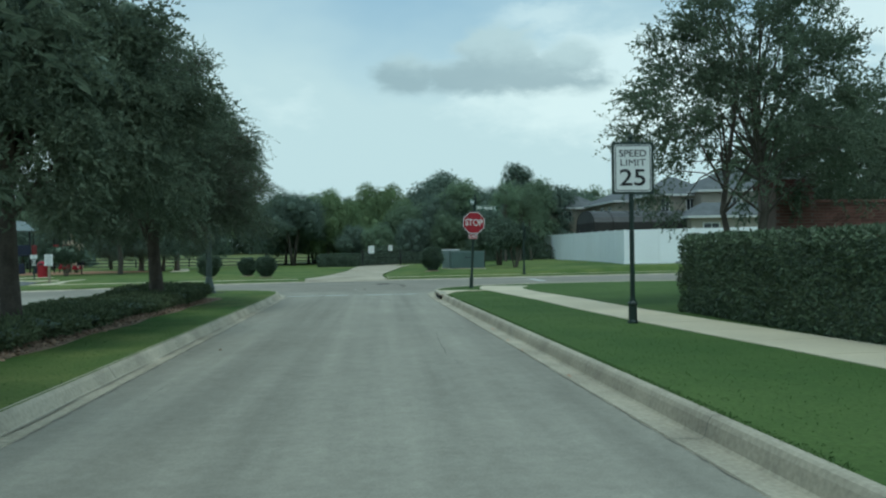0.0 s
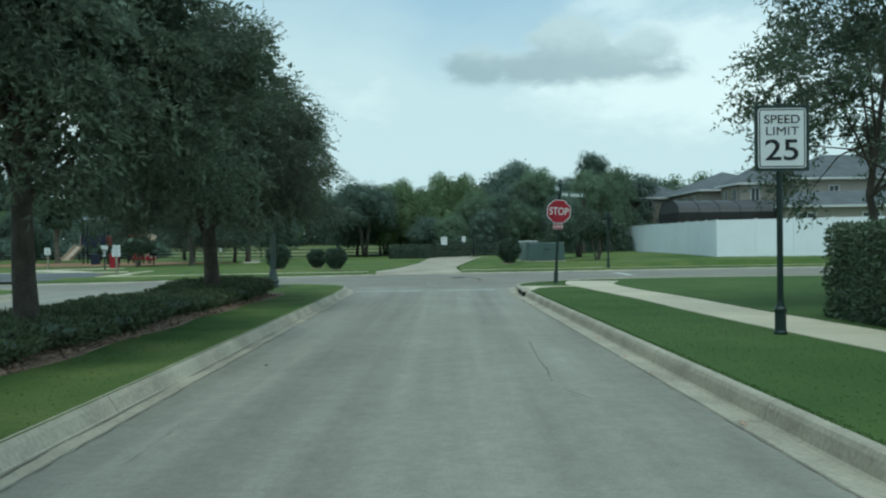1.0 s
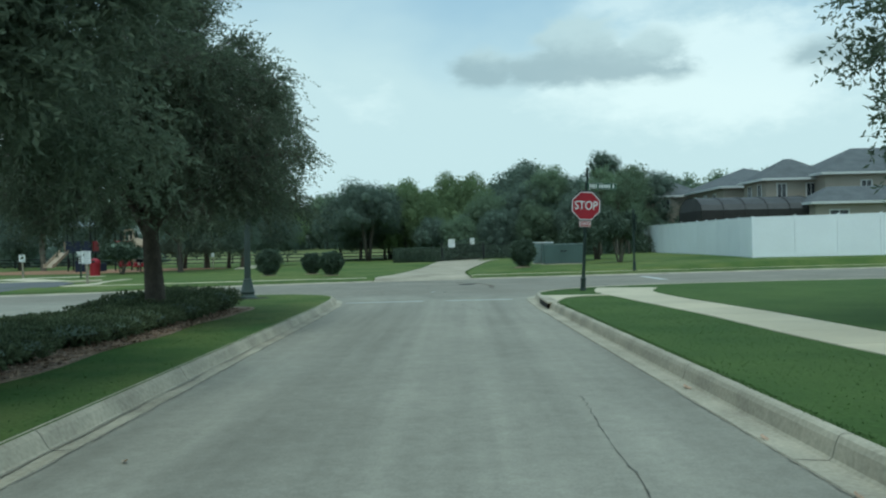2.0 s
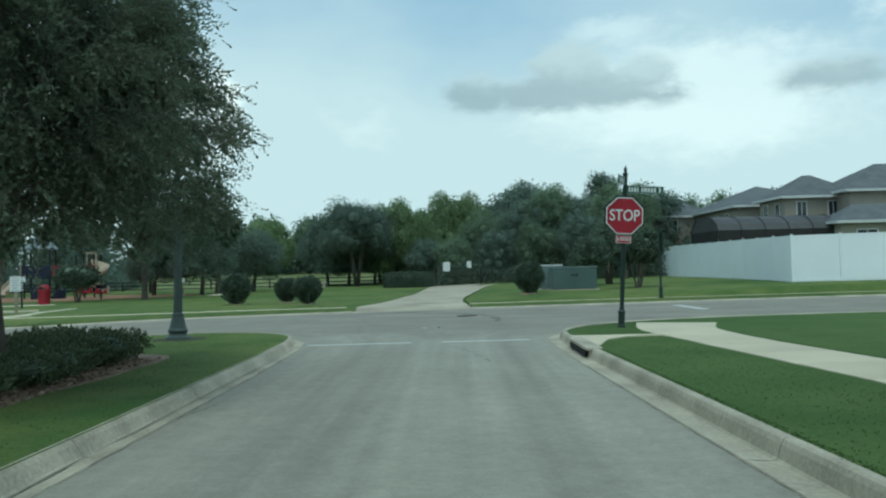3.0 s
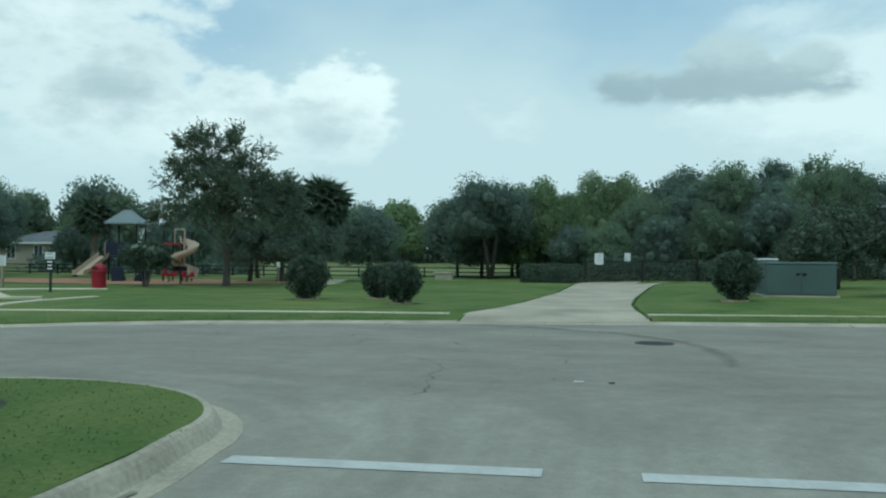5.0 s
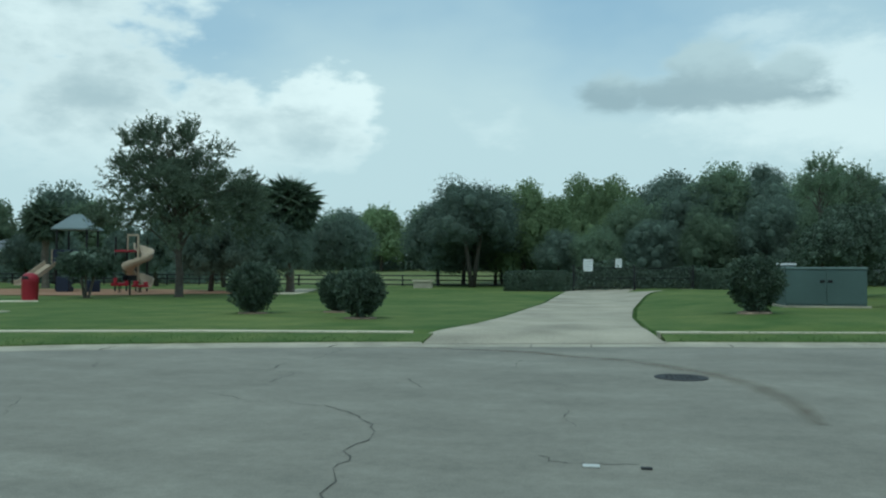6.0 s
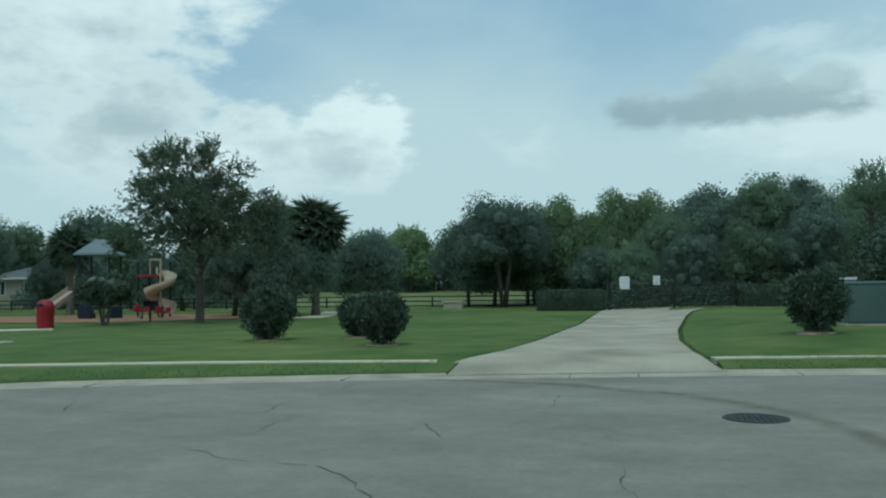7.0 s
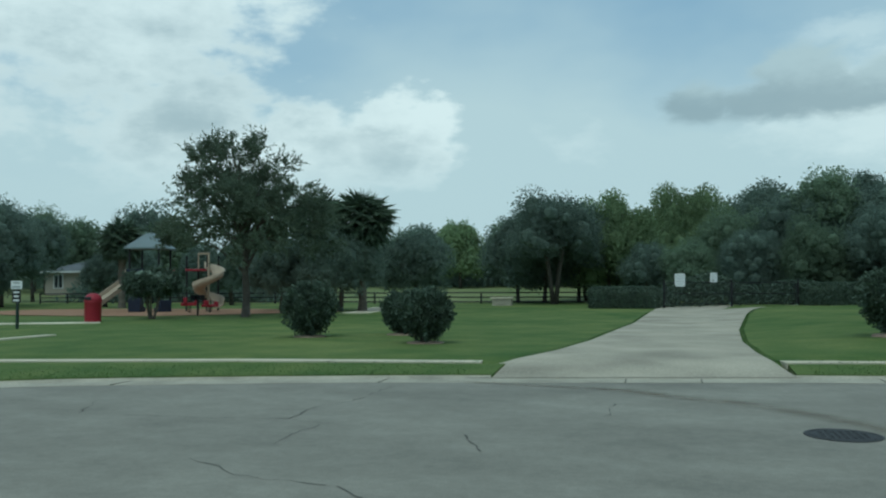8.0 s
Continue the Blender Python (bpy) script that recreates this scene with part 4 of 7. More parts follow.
def tree_thing(name, m, label, group, height, radii, crown_z, trunk_r, leaves, leaf, seed, mat, bark, clumps=60, clump_r=0.6, droop=0.2, stems=1, twig=0.4, shell=0.45, per_twig=14, limbs=16, floor=-0.55, category="tree", cone=0.0, skirt=0.0, twigs=0.0, slim=0.42, shear=0.0, sway=0.0, cores=0.0, fill=0):
    """A tree: tapered trunk, limbs to the clumps, and a crown of leaves on twigs. The crown's middle is at crown_z."""
    rng = np.random.default_rng(seed)
    top = thing(name, m, label, category, group)
    pos, ld, cen, chain = crown_points(rng, leaves, radii, clumps, clump_r, per_twig, twig, droop, shell, floor=floor, cone=cone, skirt=skirt, shear=shear, sway=sway, fill=fill)
    bm = bmesh.new()
    fork = max(0.45 * crown_z, crown_z - radii[2] * 0.75)
    heads = []
    for k in range(stems):
        a = 2 * math.pi * k / stems + seed
        lean = 0.0 if stems == 1 else 0.22 * fork + 0.15
        w = rng.uniform(-0.06, 0.06, 2) * fork
        foot = Vector((0.08 * math.cos(a), 0.08 * math.sin(a), -0.05)) if stems > 1 else Vector((0, 0, -0.05))
        head = Vector((lean * math.cos(a) + w[0], lean * math.sin(a) + w[1], fork))
        midp = foot.lerp(head, 0.5) + Vector((w[1], w[0], 0)) * 0.6
        tube(bm, [foot, foot.lerp(midp, 0.12), midp, head, head.lerp(Vector((0, 0, crown_z + radii[2] * 0.5)), 0.8)], [trunk_r * 1.55, trunk_r * 1.12, trunk_r * 0.95, trunk_r * 0.8, trunk_r * 0.2], 9)
        heads.append(head)
    order = rng.permutation(len(cen))[:limbs]
    for k in order:
        e = Vector(cen[k]) + Vector((0, 0, crown_z))
        h = heads[int(k) % stems].lerp(Vector((0, 0, crown_z + radii[2] * 0.4)), max(0.0, min(0.8, rng.uniform(0.0, 0.5) + 0.35 * cen[k][2] / radii[2])))
        q = h.lerp(e, 0.5) + Vector((0, 0, 0.12 * (e - h).length))
        tube(bm, [h - Vector((0, 0, 0.1)), h.lerp(q, 0.5), q, e], [trunk_r * 0.4, trunk_r * 0.28, trunk_r * 0.18, trunk_r * 0.05], 5, False)
    part("trunk", bm, bark, top, smooth_it=True)
    v, f = leaf_mesh(pos + np.array((0, 0, crown_z)), ld, leaf, leaf * slim, rng)
    raw_part("crown", v, f, mat, top)
    if cores:
        # shaded inner foliage behind the leaves
        bm = bmesh.new()
        mid = cen.mean(axis=0)
        for c in cen[np.linalg.norm((cen - mid) / np.array(radii), axis=1) < 0.62]:
            got = bmesh.ops.create_icosphere(bm, subdivisions=1, radius=1.0)["verts"]
            r = cores * rng.uniform(0.8, 1.2)
            for q in got:
                q.co = Vector(c) + Vector((0, 0, crown_z)) + q.co * r * rng.uniform(0.8, 1.2)
        part("inner_foliage", bm, M_CORE, top)
    if twigs:
        v, f = twig_mesh(chain + np.array((0, 0, crown_z)), rng, twigs)
        raw_part("twig_network", v, f, bark, top)
    return top


def lobed_tree(name, m, label, group, height, rx, rz, trunk_r, leaves, leaf, seed, mat, lobes=84, lobe_r=0.18, stems=1, hang=0.0, base=0.12, top_heavy=0.25, slim=0.6):
    """A full leafy tree seen from afar: a crown of billowing lobes coated with leaves over a shaded inside."""
    rng = np.random.default_rng(seed)
    top = thing(name, m, label, "tree", group)
    zc = height - rz
    d = rng.normal(size=(lobes * 4, 3))
    d /= np.linalg.norm(d, axis=1, keepdims=True)
    d = d[d[:, 2] > -0.8][:lobes]
    R = rx * lobe_r * rng.uniform(0.6, 1.7, len(d))
    cen = d * (rng.uniform(0.25, 1.0, (len(d), 1)) ** 0.6) * (np.array((rx, rx, rz)) - R.mean() * 0.85)
    cen[:, :2] *= 1 - top_heavy * np.clip(cen[:, 2:] / rz, -1, 1)
    cen[:, 2] += zc
    tall = 1.0 + 0.5 * hang
    which = rng.choice(len(cen), leaves * 2, p=R ** 2 / (R ** 2).sum())
    n = rng.normal(size=(leaves * 2, 3))
    n /= np.linalg.norm(n, axis=1, keepdims=True)
    bump = 1 + 0.13 * np.sin(n[:, 0] * 6 + which) * np.sin(n[:, 1] * 7 + which * 2) + 0.08 * np.sin(n[:, 2] * 13 + n[:, 0] * 9 + which)
    pos = cen[which] + n * (R[which] * bump * rng.uniform(0.75, 1.42, leaves * 2))[:, None] * np.array((1, 1, tall))
    # uneven tufts break up the lobes
    k = 2.6 / max(leaf * 8, 0.6)
    tuft = np.sin(pos[:, 0] * k * 2.1 + seed) * np.sin(pos[:, 1] * k * 1.7 + 2) * np.sin(pos[:, 2] * k * 2.3 + 1) + 0.6 * np.sin(pos[:, 0] * k * 4.3) * np.sin(pos[:, 2] * k * 4.9 + pos[:, 1] * k * 3)
    pos += n * (tuft * R[which] * 0.22)[:, None]
    # leaves buried in a neighbouring lobe are left out
    buried = np.zeros(len(pos), bool)
    for c, r in zip(cen, R):
        buried |= (((pos - c) / np.array((1, 1, tall))) ** 2).sum(axis=1) < (0.78 * r) ** 2
    keep = np.where(~buried & (pos[:, 2] > base * height))[0][:leaves]
    pos, n = pos[keep], n[keep]
    v, f = leaf_mesh(pos, n * (0.45 - 0.3 * hang) + rng.normal(size=pos.shape) * 0.7 + np.array((0, 0, 0.15 - 1.2 * hang)), leaf * (1 + 0.6 * hang), leaf * slim, rng)
    raw_part("crown", v, f, mat, top)
    bm = bmesh.new()
    for c, r in zip(cen, R):
        got = bmesh.ops.create_icosphere(bm, subdivisions=1, radius=1.0)["verts"]
        for q in got:
            q.co = Vector(c) + Vector((q.co.x, q.co.y, q.co.z * tall)) * r * 0.64
    part("inner_foliage", bm, mat, top)
    bm = bmesh.new()
    for k in range(stems):
        a = 2 * math.pi * k / stems + seed
        lean = 0.0 if stems == 1 else 0.18 * zc
        head = Vector((lean * math.cos(a), lean * math.sin(a), zc * 0.85))
        tube(bm, [Vector((0.1 * math.cos(a), 0.1 * math.sin(a), -0.1)), head * 0.5, head, head.lerp(Vector((0, 0, zc + 0.4 * rz)), 0.8)], [trunk_r * 1.4, trunk_r, trunk_r * 0.8, trunk_r * 0.3], 7)
        for c in cen[k::stems][:6]:
            tube(bm, [head * 0.8, head.lerp(Vector(c), 0.6) + Vector((0, 0, 0.2)), Vector(c)], [trunk_r * 0.4, trunk_r * 0.25, trunk_r * 0.1], 5, False)
    part("trunk", bm, M_BARK, top, smooth_it=True)
    return top


def leafy_box(rng, x0, x1, y0, y1, z0, z1, count, puff=0.05):
    """Leaf places and outward directions over the top and sides of a clipped block."""
    areas = np.array([(x1 - x0) * (y1 - y0), (x1 - x0) * (z1 - z0), (x1 - x0) * (z1 - z0), (y1 - y0) * (z1 - z0), (y1 - y0) * (z1 - z0)])
    side = rng.choice(5, count, p=areas / areas.sum())
    u, v = rng.uniform(0, 1, count), rng.uniform(0, 1, count)
    x, y, z = x0 + u * (x1 - x0), y0 + u * (y1 - y0), z0 + v * (z1 - z0)
    pos, nrm = np.zeros((count, 3)), np.zeros((count, 3))
    yy = y0 + v * (y1 - y0)
    for k, (px, py, pz, n) in enumerate(((x, yy, np.full(count, z1), (0, 0, 1)), (x, np.full(count, y0), z, (0, -1, 0)), (x, np.full(count, y1), z, (0, 1, 0)), (np.full(count, x0), y, z, (-1, 0, 0)), (np.full(count, x1), y, z, (1, 0, 0)))):
        sel = side == k
        pos[sel] = np.stack([px, py, pz], 1)[sel]
        nrm[sel] = n
    bulge = 0.5 + 0.5 * np.sin(pos[:, 0] * 3.1 + pos[:, 2] * 4) * np.sin(pos[:, 1] * 2.7 + pos[:, 2] * 3)
    pos += nrm * (bulge[:, None] * puff + rng.normal(size=(count, 1)) * puff * 0.7)
    return pos, nrm + rng.normal(size=(count, 3)) * 0.75


def round_bush(name, m, label, group, rx, rz, seed, leaves=8000, leaf=0.085, mat=None, stem=0.15, ragged=1.22):
    """A clipped round shrub on short stems: a shaded inside and a coat of small leaves."""
    rng = np.random.default_rng(seed)
    top = thing(name, m, label, "shrub", group)
    bm = bmesh.new()
    for k in range(5):
        a = k * 1.26 + seed
        tube(bm, [(0.06 * math.cos(a), 0.06 * math.sin(a), -0.04), (0.3 * rx * math.cos(a), 0.3 * rx * math.sin(a), stem + 0.5 * rz)], [0.03, 0.018], 6)
    part("stem", bm, M_BARK, top)
    zc = stem + rz
    d = rng.normal(size=(leaves, 3))
    d /= np.linalg.norm(d, axis=1, keepdims=True)
    lump = 1 + 0.15 * np.sin(d[:, 0] * 7 + seed) * np.sin(d[:, 1] * 6 + d[:, 2] * 5) + 0.10 * np.sin(d[:, 2] * 11 + d[:, 0] * 9 + seed) * np.sin(d[:, 1] * 10)
    taper = 1 - 0.28 * np.clip(-d[:, 2], 0, 1)
    r = (lump * rng.uniform(0.80, ragged, leaves))[:, None]
    pos = d * r * np.array((rx, rx, rz))
    pos[:, :2] *= taper[:, None]
    pos[:, 2] *= 1 - 0.12 * np.clip(d[:, 2], 0, 1) ** 2
    pos[:, 2] += zc
    v, f = leaf_mesh(pos, d + rng.normal(size=(leaves, 3)) * 0.7 + np.array((0, 0, 0.3)), leaf, leaf * 0.5, rng)
    raw_part("foliage", v, f, mat or M_BUSH, top)
    bm = bmesh.new()
    bmesh.ops.create_icosphere(bm, subdivisions=3, radius=1.0)
    for q in bm.verts:
        e = q.co.copy()
        k = 0.80 * (1 + 0.07 * noise.noise(e * 2.3 + Vector((seed, 0, 0))))
        t = 1 - 0.28 * max(0, -e.z)
        q.co = Vector((e.x * rx * k * t, e.y * rx * k * t, zc + e.z * rz * k))
    part("core", bm, M_CORE, top)
    return top


def palm(m, label, height, spread, seed, fronds=30):
    """A cabbage palm: a rough trunk under a round head of fan leaves."""
    rng = np.random.default_rng(seed)
    top = thing("palm_tree", m, label, "palm", "palms in the park")
    bm = bmesh.new()
    n = 14
    tube(bm, [(0.05 * math.sin(k * 0.8), 0.04 * math.cos(k), height * k / n - 0.05) for k in range(n + 1)], [0.20 + 0.035 * (k % 2) + (0.06 if k == 0 else 0) for k in range(n + 1)], 10)
    part("trunk", bm, M_PALE_BARK, top)
    stalks = bmesh.new()
    P, D, W = [], [], []
    for k in range(fronds):
        a = k * 2.39996 + seed
        e = math.asin(1 - 1.85 * (k + 0.5) / fronds)
        d = Vector((math.cos(a) * math.cos(e), math.sin(a) * math.cos(e), math.sin(e)))
        base = Vector((0, 0, height))
        hub = base + d * spread * 0.62 * rng.uniform(0.75, 1.1) + Vector((0, 0, -0.12 * spread))
        tube(stalks, [base, base.lerp(hub, 0.6) + Vector((0, 0, 0.05)), hub], [0.03, 0.022, 0.014], 4)
        side = d.cross(Vector((0, 0, 1))).normalized()
        for j in range(30):
            b = radians(-110 + 220 * j / 29)
            ld = d * math.cos(b) + side * math.sin(b) + Vector((0, 0, -0.42 - 0.35 * abs(math.sin(b))))
            P.append(hub[:])
            D.append(ld[:])
    part("stalk", stalks, M_PALM, top)
    v, f = leaf_mesh(np.array(P), np.array(D), spread * 0.40, spread * 0.045, rng, 0.1)
    raw_part("frond_head", v, f, M_PALM, top)
    return top


# street oaks: two on the median, one over the footpath hedge
tree_thing("oak_tree", pose(-4.95, -7.2, z_road(-7.2) + 0.14, 0, 0, 20), "dense dark green live oak on the median", "median oaks", 7.4, (3.2, 4.2, 3.85), 3.3, 0.185, 270000, 0.066, 11, M_OAK, M_BARK, clumps=270, clump_r=0.37, droop=0.45, twig=0.42, shell=0.33, limbs=34, floor=-0.42, cone=0.25, skirt=0.45, twigs=0.004, slim=0.42, shear=0.05, sway=0.2, fill=92)
tree_thing("oak_tree", pose(-4.8, -16.0, z_road(-16) + 0.14), "dense dark green live oak on the median", "median oaks", 8.0, (2.8, 4.0, 3.45), 4.1, 0.15, 150000, 0.105, 12, M_OAK, M_BARK, clumps=260, clump_r=0.5, droop=0.45, twig=0.42, shell=0.45, limbs=30, floor=-0.78, cone=0.8, skirt=0.4, cores=0.3)
tree_thing("oak_tree", pose(-4.65, -25.2, z_road(-25.2) + 0.14), "dense dark green live oak on the median", "median oaks", 8.0, (3.3, 4.2, 3.5), 4.1, 0.15, 70000, 0.13, 15, M_OAK, M_BARK, clumps=160, clump_r=0.52, droop=0.3, twig=0.45, shell=0.33, limbs=30, floor=-0.7, cone=0.4, skirt=0.3)
tree_thing("oak_tree", pose(14.2, -6.0, z_road(-6) + 0.14), "dense dark live oak behind a brick wall", "oaks behind the hedge", 5.8, (2.9, 2.9, 2.4), 3.4, 0.14, 26000, 0.15, 14, M_OAK, M_BARK, clumps=100, clump_r=0.55, droop=0.2, twig=0.5, shell=0.4, limbs=22, floor=-0.85)
tree_thing("oak_tree", pose(9.0, -11.3, z_road(-11.3) + 0.14), "airy dark live oak beside a brick wall", "oaks behind the hedge", 8.6, (3.25, 3.2, 4.0), 4.6, 0.085, 46000, 0.105, 13, M_OAK, M_BARK, clumps=130, clump_r=0.36, droop=0.12, twig=0.5, shell=0.36, limbs=44, floor=-0.8, stems=3, cone=0.5, skirt=0.3)

# park trees
tree_thing("oak_tree", pose(-17.45, 31.2, z_park(-17.45, 31.2), 0, 0, 90), "open-crowned young oak on the park lawn", "park oaks", 8.2, (3.1, 4.0, 4.0), 4.3, 0.17, 48000, 0.14, 52, M_OAK, M_BARK, clumps=130, clump_r=0.4, droop=0.0, twig=0.5, shell=0.4, limbs=38, floor=-0.52, cone=0.5, sway=0.45, skirt=0.2)
palm(pose(-15.6, 40.0, z_park(-15.6, 40)), "cabbage palm with a round dark head", 4.95, 1.95, 3, 110)
palm(pose(-19.0, 42.0, z_park(-19, 42)), "cabbage palm with a round dark head", 5.25, 1.85, 5, 110)
palm(pose(-33.0, 44.0, z_park(-33, 44)), "cabbage palm behind the playground tower", 4.35, 1.7, 8, 100)
for x, y, h, r, s, label in ((-14.2, 45.0, 4.6, 2.2, 22, "low dark round-headed tree beside palms"), (-16.4, 39.2, 4.2, 2.3, 28, "low dark round-headed tree beside palms"), (-19.8, 39.5, 4.0, 2.0, 29, "low dark round-headed tree beside palms")):
    lobed_tree("oak_tree", pose(x, y, z_park(x, y)), label, "park oaks", h, r, 0.42 * h, 0.12, 16000, 0.13, s, M_LEAF_DARK, base=0.18)
lobed_tree("oak_tree", pose(-7.6, 55.0, z_park(-7.6, 55)), "dark many-stemmed oak near the park gate", "park oaks", 7.9, 3.3, 3.0, 0.12, 14000, 0.16, 23, M_LEAF_DARK, stems=4, base=0.2)
tree_thing("crape_myrtle", pose(-20.34, 28.85, z_park(-20.3, 28.9)), "low mushroom-shaped tree on several pale stems", "crape myrtles", 2.0, (1.2, 1.2, 0.56), 1.36, 0.04, 30000, 0.13, 24, M_BUSH, M_PALE_BARK, clumps=150, clump_r=0.26, droop=0.1, stems=5, twig=0.22, floor=-0.45, shell=0.6, cores=0.32)
tree_thing("crape_myrtle", pose(9.35, 21.4, z_park(9.35, 21.4)), "low round-topped tree on several pale stems", "crape myrtles", 2.4, (1.45, 1.4, 0.85), 1.65, 0.045, 18000, 0.13, 25, M_BUSH, M_PALE_BARK, clumps=130, clump_r=0.28, droop=0.1, stems=5, twig=0.22, floor=-0.5, shell=0.6, cores=0.22)
lobed_tree("oak_tree", pose(9.6, 29.5, z_park(9.6, 29.5)), "dark round-headed tree behind a utility cabinet", "park oaks", 3.5, 1.7, 1.4, 0.09, 12000, 0.11, 26, M_BUSH, stems=3)
lobed_tree("oak_tree", pose(8.0, 27.0, z_park(8, 27)), "dark round-headed tree behind a utility cabinet", "park oaks", 2.7, 1.15, 1.0, 0.07, 8000, 0.1, 27, M_BUSH, stems=3)
for x, y, h, s in ((-43.0, 45, 7.0, 31), (-48, 50, 7.8, 32), (-34, 55, 4.6, 33), (-54, 60, 8.4, 34), (-40.5, 41, 4.0, 36), (-30.0, 52, 4.4, 37), (-46, 41, 5.6, 38), (-42, 58, 4.6, 39), (-49, 68, 5.2, 40), (-24.0, 50, 4.2, 41), (-36.5, 47, 3.8, 42)):
    lobed_tree("oak_tree", pose(x, y, z_park(x, y), 0, 0, 40 * s), "dark leafy tree at the edge of the park", "park edge trees", h, 0.40 * h, 0.42 * h, 0.13, 9000, 0.17, s, M_LEAF_DARK)

# shrubs on the lawn
SHRUBS = ((-8.65, 18.2, 0.53, 0.55, 0.14), (-6.72, 19.45, 0.42, 0.44, 0.12), (-5.3, 16.6, 0.48, 0.46, 0.16), (3.94, 18.16, 0.52, 0.56, 0.16))
for k, (x, y, r, h, stem) in enumerate(SHRUBS):
    round_bush("round_shrub", pose(x, y, z_park(x, y)), "clipped round dark green shrub beside the drive" if x > 0 else "clipped round dark green shrub on the lawn", "lawn shrubs", r, h, k + 1, stem=stem)


# background woods: a few kinds, repeated
def woods():
    rnd = random.Random(5)
    kinds = []
    for far in (False, True):
        for k, (mat, rx, rz, h, stems, hang, lobes) in enumerate(((M_LEAF_MID, 3.5, 4.0, 8.2, 1, 0.0, 90), (M_LEAF_LIGHT, 3.0, 3.8, 8.0, 2, 0.6, 80), (M_LEAF_DARK, 3.6, 4.1, 8.6, 1, 0.0, 96), (M_LEAF_MID, 2.9, 4.2, 8.6, 2, 0.15, 84))):
            kinds.append(lobed_tree("woodland_tree", pose(0, 400 + 10 * k, 2.9), "leafy tree in the dense woods behind the park", "woodland trees", h, rx, rz, 0.14, 5000 if far else 15000, 0.32 if far else 0.185, 50 + k + (10 if far else 0), mat, lobes, 0.18, stems, hang, 0.06))
    spots = [(-8.6, 58, 0.92, 2), (-10.8, 59, 0.8, 2), (-6.4, 59.5, 0.85, 2), (-4.0, 60, 0.95, 1), (-6.0, 62, 0.9, 1), (-2.0, 60.5, 0.82, 1), (0.2, 68, 1.03, 1), (2.5, 69, 1.0, 1), (4.1, 62, 0.8, 0), (6.0, 61, 0.8, 0), (8.0, 60, 0.93, 2), (10, 60, 1.0, 3), (12.5, 60, 0.98, 2),
             (15.5, 64, 1.05, 0), (19, 66, 1.1, 3), (23, 70, 1.05, 2), (27, 78, 1.0, 0), (1.0, 54, 0.55, 0), (4.5, 53, 0.55, 2), (8, 52, 0.6, 0), (11.5, 52, 0.65, 2), (15, 50, 0.7, 0), (-1.6, 55, 0.5, 2)]
    for x in range(-90, 70, 6):
        y = 98 + rnd.uniform(-6, 6) + (0 if x > -50 else -14)
        spots.append((x + rnd.uniform(-2, 2), y, 0.95 * rnd.uniform(0.85, 1.12), rnd.choice((0, 0, 2, 3, 1))))
    for x in range(-100, 90, 10):
        spots.append((x + rnd.uniform(-3, 3), 122 + rnd.uniform(-6, 6), 0.96 * rnd.uniform(1.1, 1.4), rnd.choice((0, 2, 2, 3))))
    spots += [(13, 118, 1.55, 2), (10, 124, 1.4, 2), (28, 146, 1.55, 2), (37, 150, 1.5, 2), (22, 140, 1.5, 0), (43, 130, 1.5, 0), (48, 124, 1.4, 0), (55, 120, 1.4, 2), (62, 115, 1.4, 0), (-60, 85, 1.2, 2), (-70, 80, 1.3, 0), (-66, 62, 1.1, 2), (-80, 60, 1.3, 2),
              (-22, 87, 0.95, 1), (-17, 91, 1.0, 0), (-13, 92, 0.95, 1), (-9.5, 89, 1.0, 1), (-6, 92, 0.95, 1), (-2.5, 89, 1.0, 0), (1, 92, 1.0, 0)]
    for x, y, s, k in spots:
        copy_thing(kinds[k + (4 if y > 80 else 0)], pose(x, y, z_park(x, y) - 0.1, 0, 0, rnd.uniform(0, 360)) @ Matrix.Diagonal((s, s, s * rnd.uniform(0.94, 1.06), 1)))
    for k in kinds:
        for o in list(k.children_recursive):
            bpy.data.objects.remove(o)
        bpy.data.objects.remove(k)


def sparse_top(x, y, h, r, seed, label, leaves=2600):
    """A tall pine-like tree with tufts of foliage at the head of a bare stem."""
    lobed_tree("tall_tree", pose(x, y, z_park(x, y)), label, "tall trees over the woods", h, r, h * 0.26, 0.2, leaves, 0.3, seed, M_LEAF_DARK, 40, 0.22, top_heavy=-0.1, base=0.3)


woods()
sparse_top(32.0, 150, 18.6, 4.0, 63, "dark tall pine rising above the woods", 4200)
sparse_top(12.8, 128, 14.0, 3.6, 62, "dark tall pine rising above the woods", 4200)


for x, y, h, seed in ((12.2, 43.0, 7.3, 66), (15.0, 45.5, 7.0, 67), (13.7, 44.0, 6.2, 68)):
    tree_thing("tall_tree", pose(x, y, z_park(x, y)), "slender feathery tree with upright sprays", "tall trees over the woods", h, (1.1, 1.1, 2.0), h - 2.0, 0.09, 3600, 0.17, seed, M_LEAF_MID, M_BARK, clumps=26, clump_r=0.42, droop=-0.5, twig=0.45, limbs=22, shell=0.4, twigs=0.01)


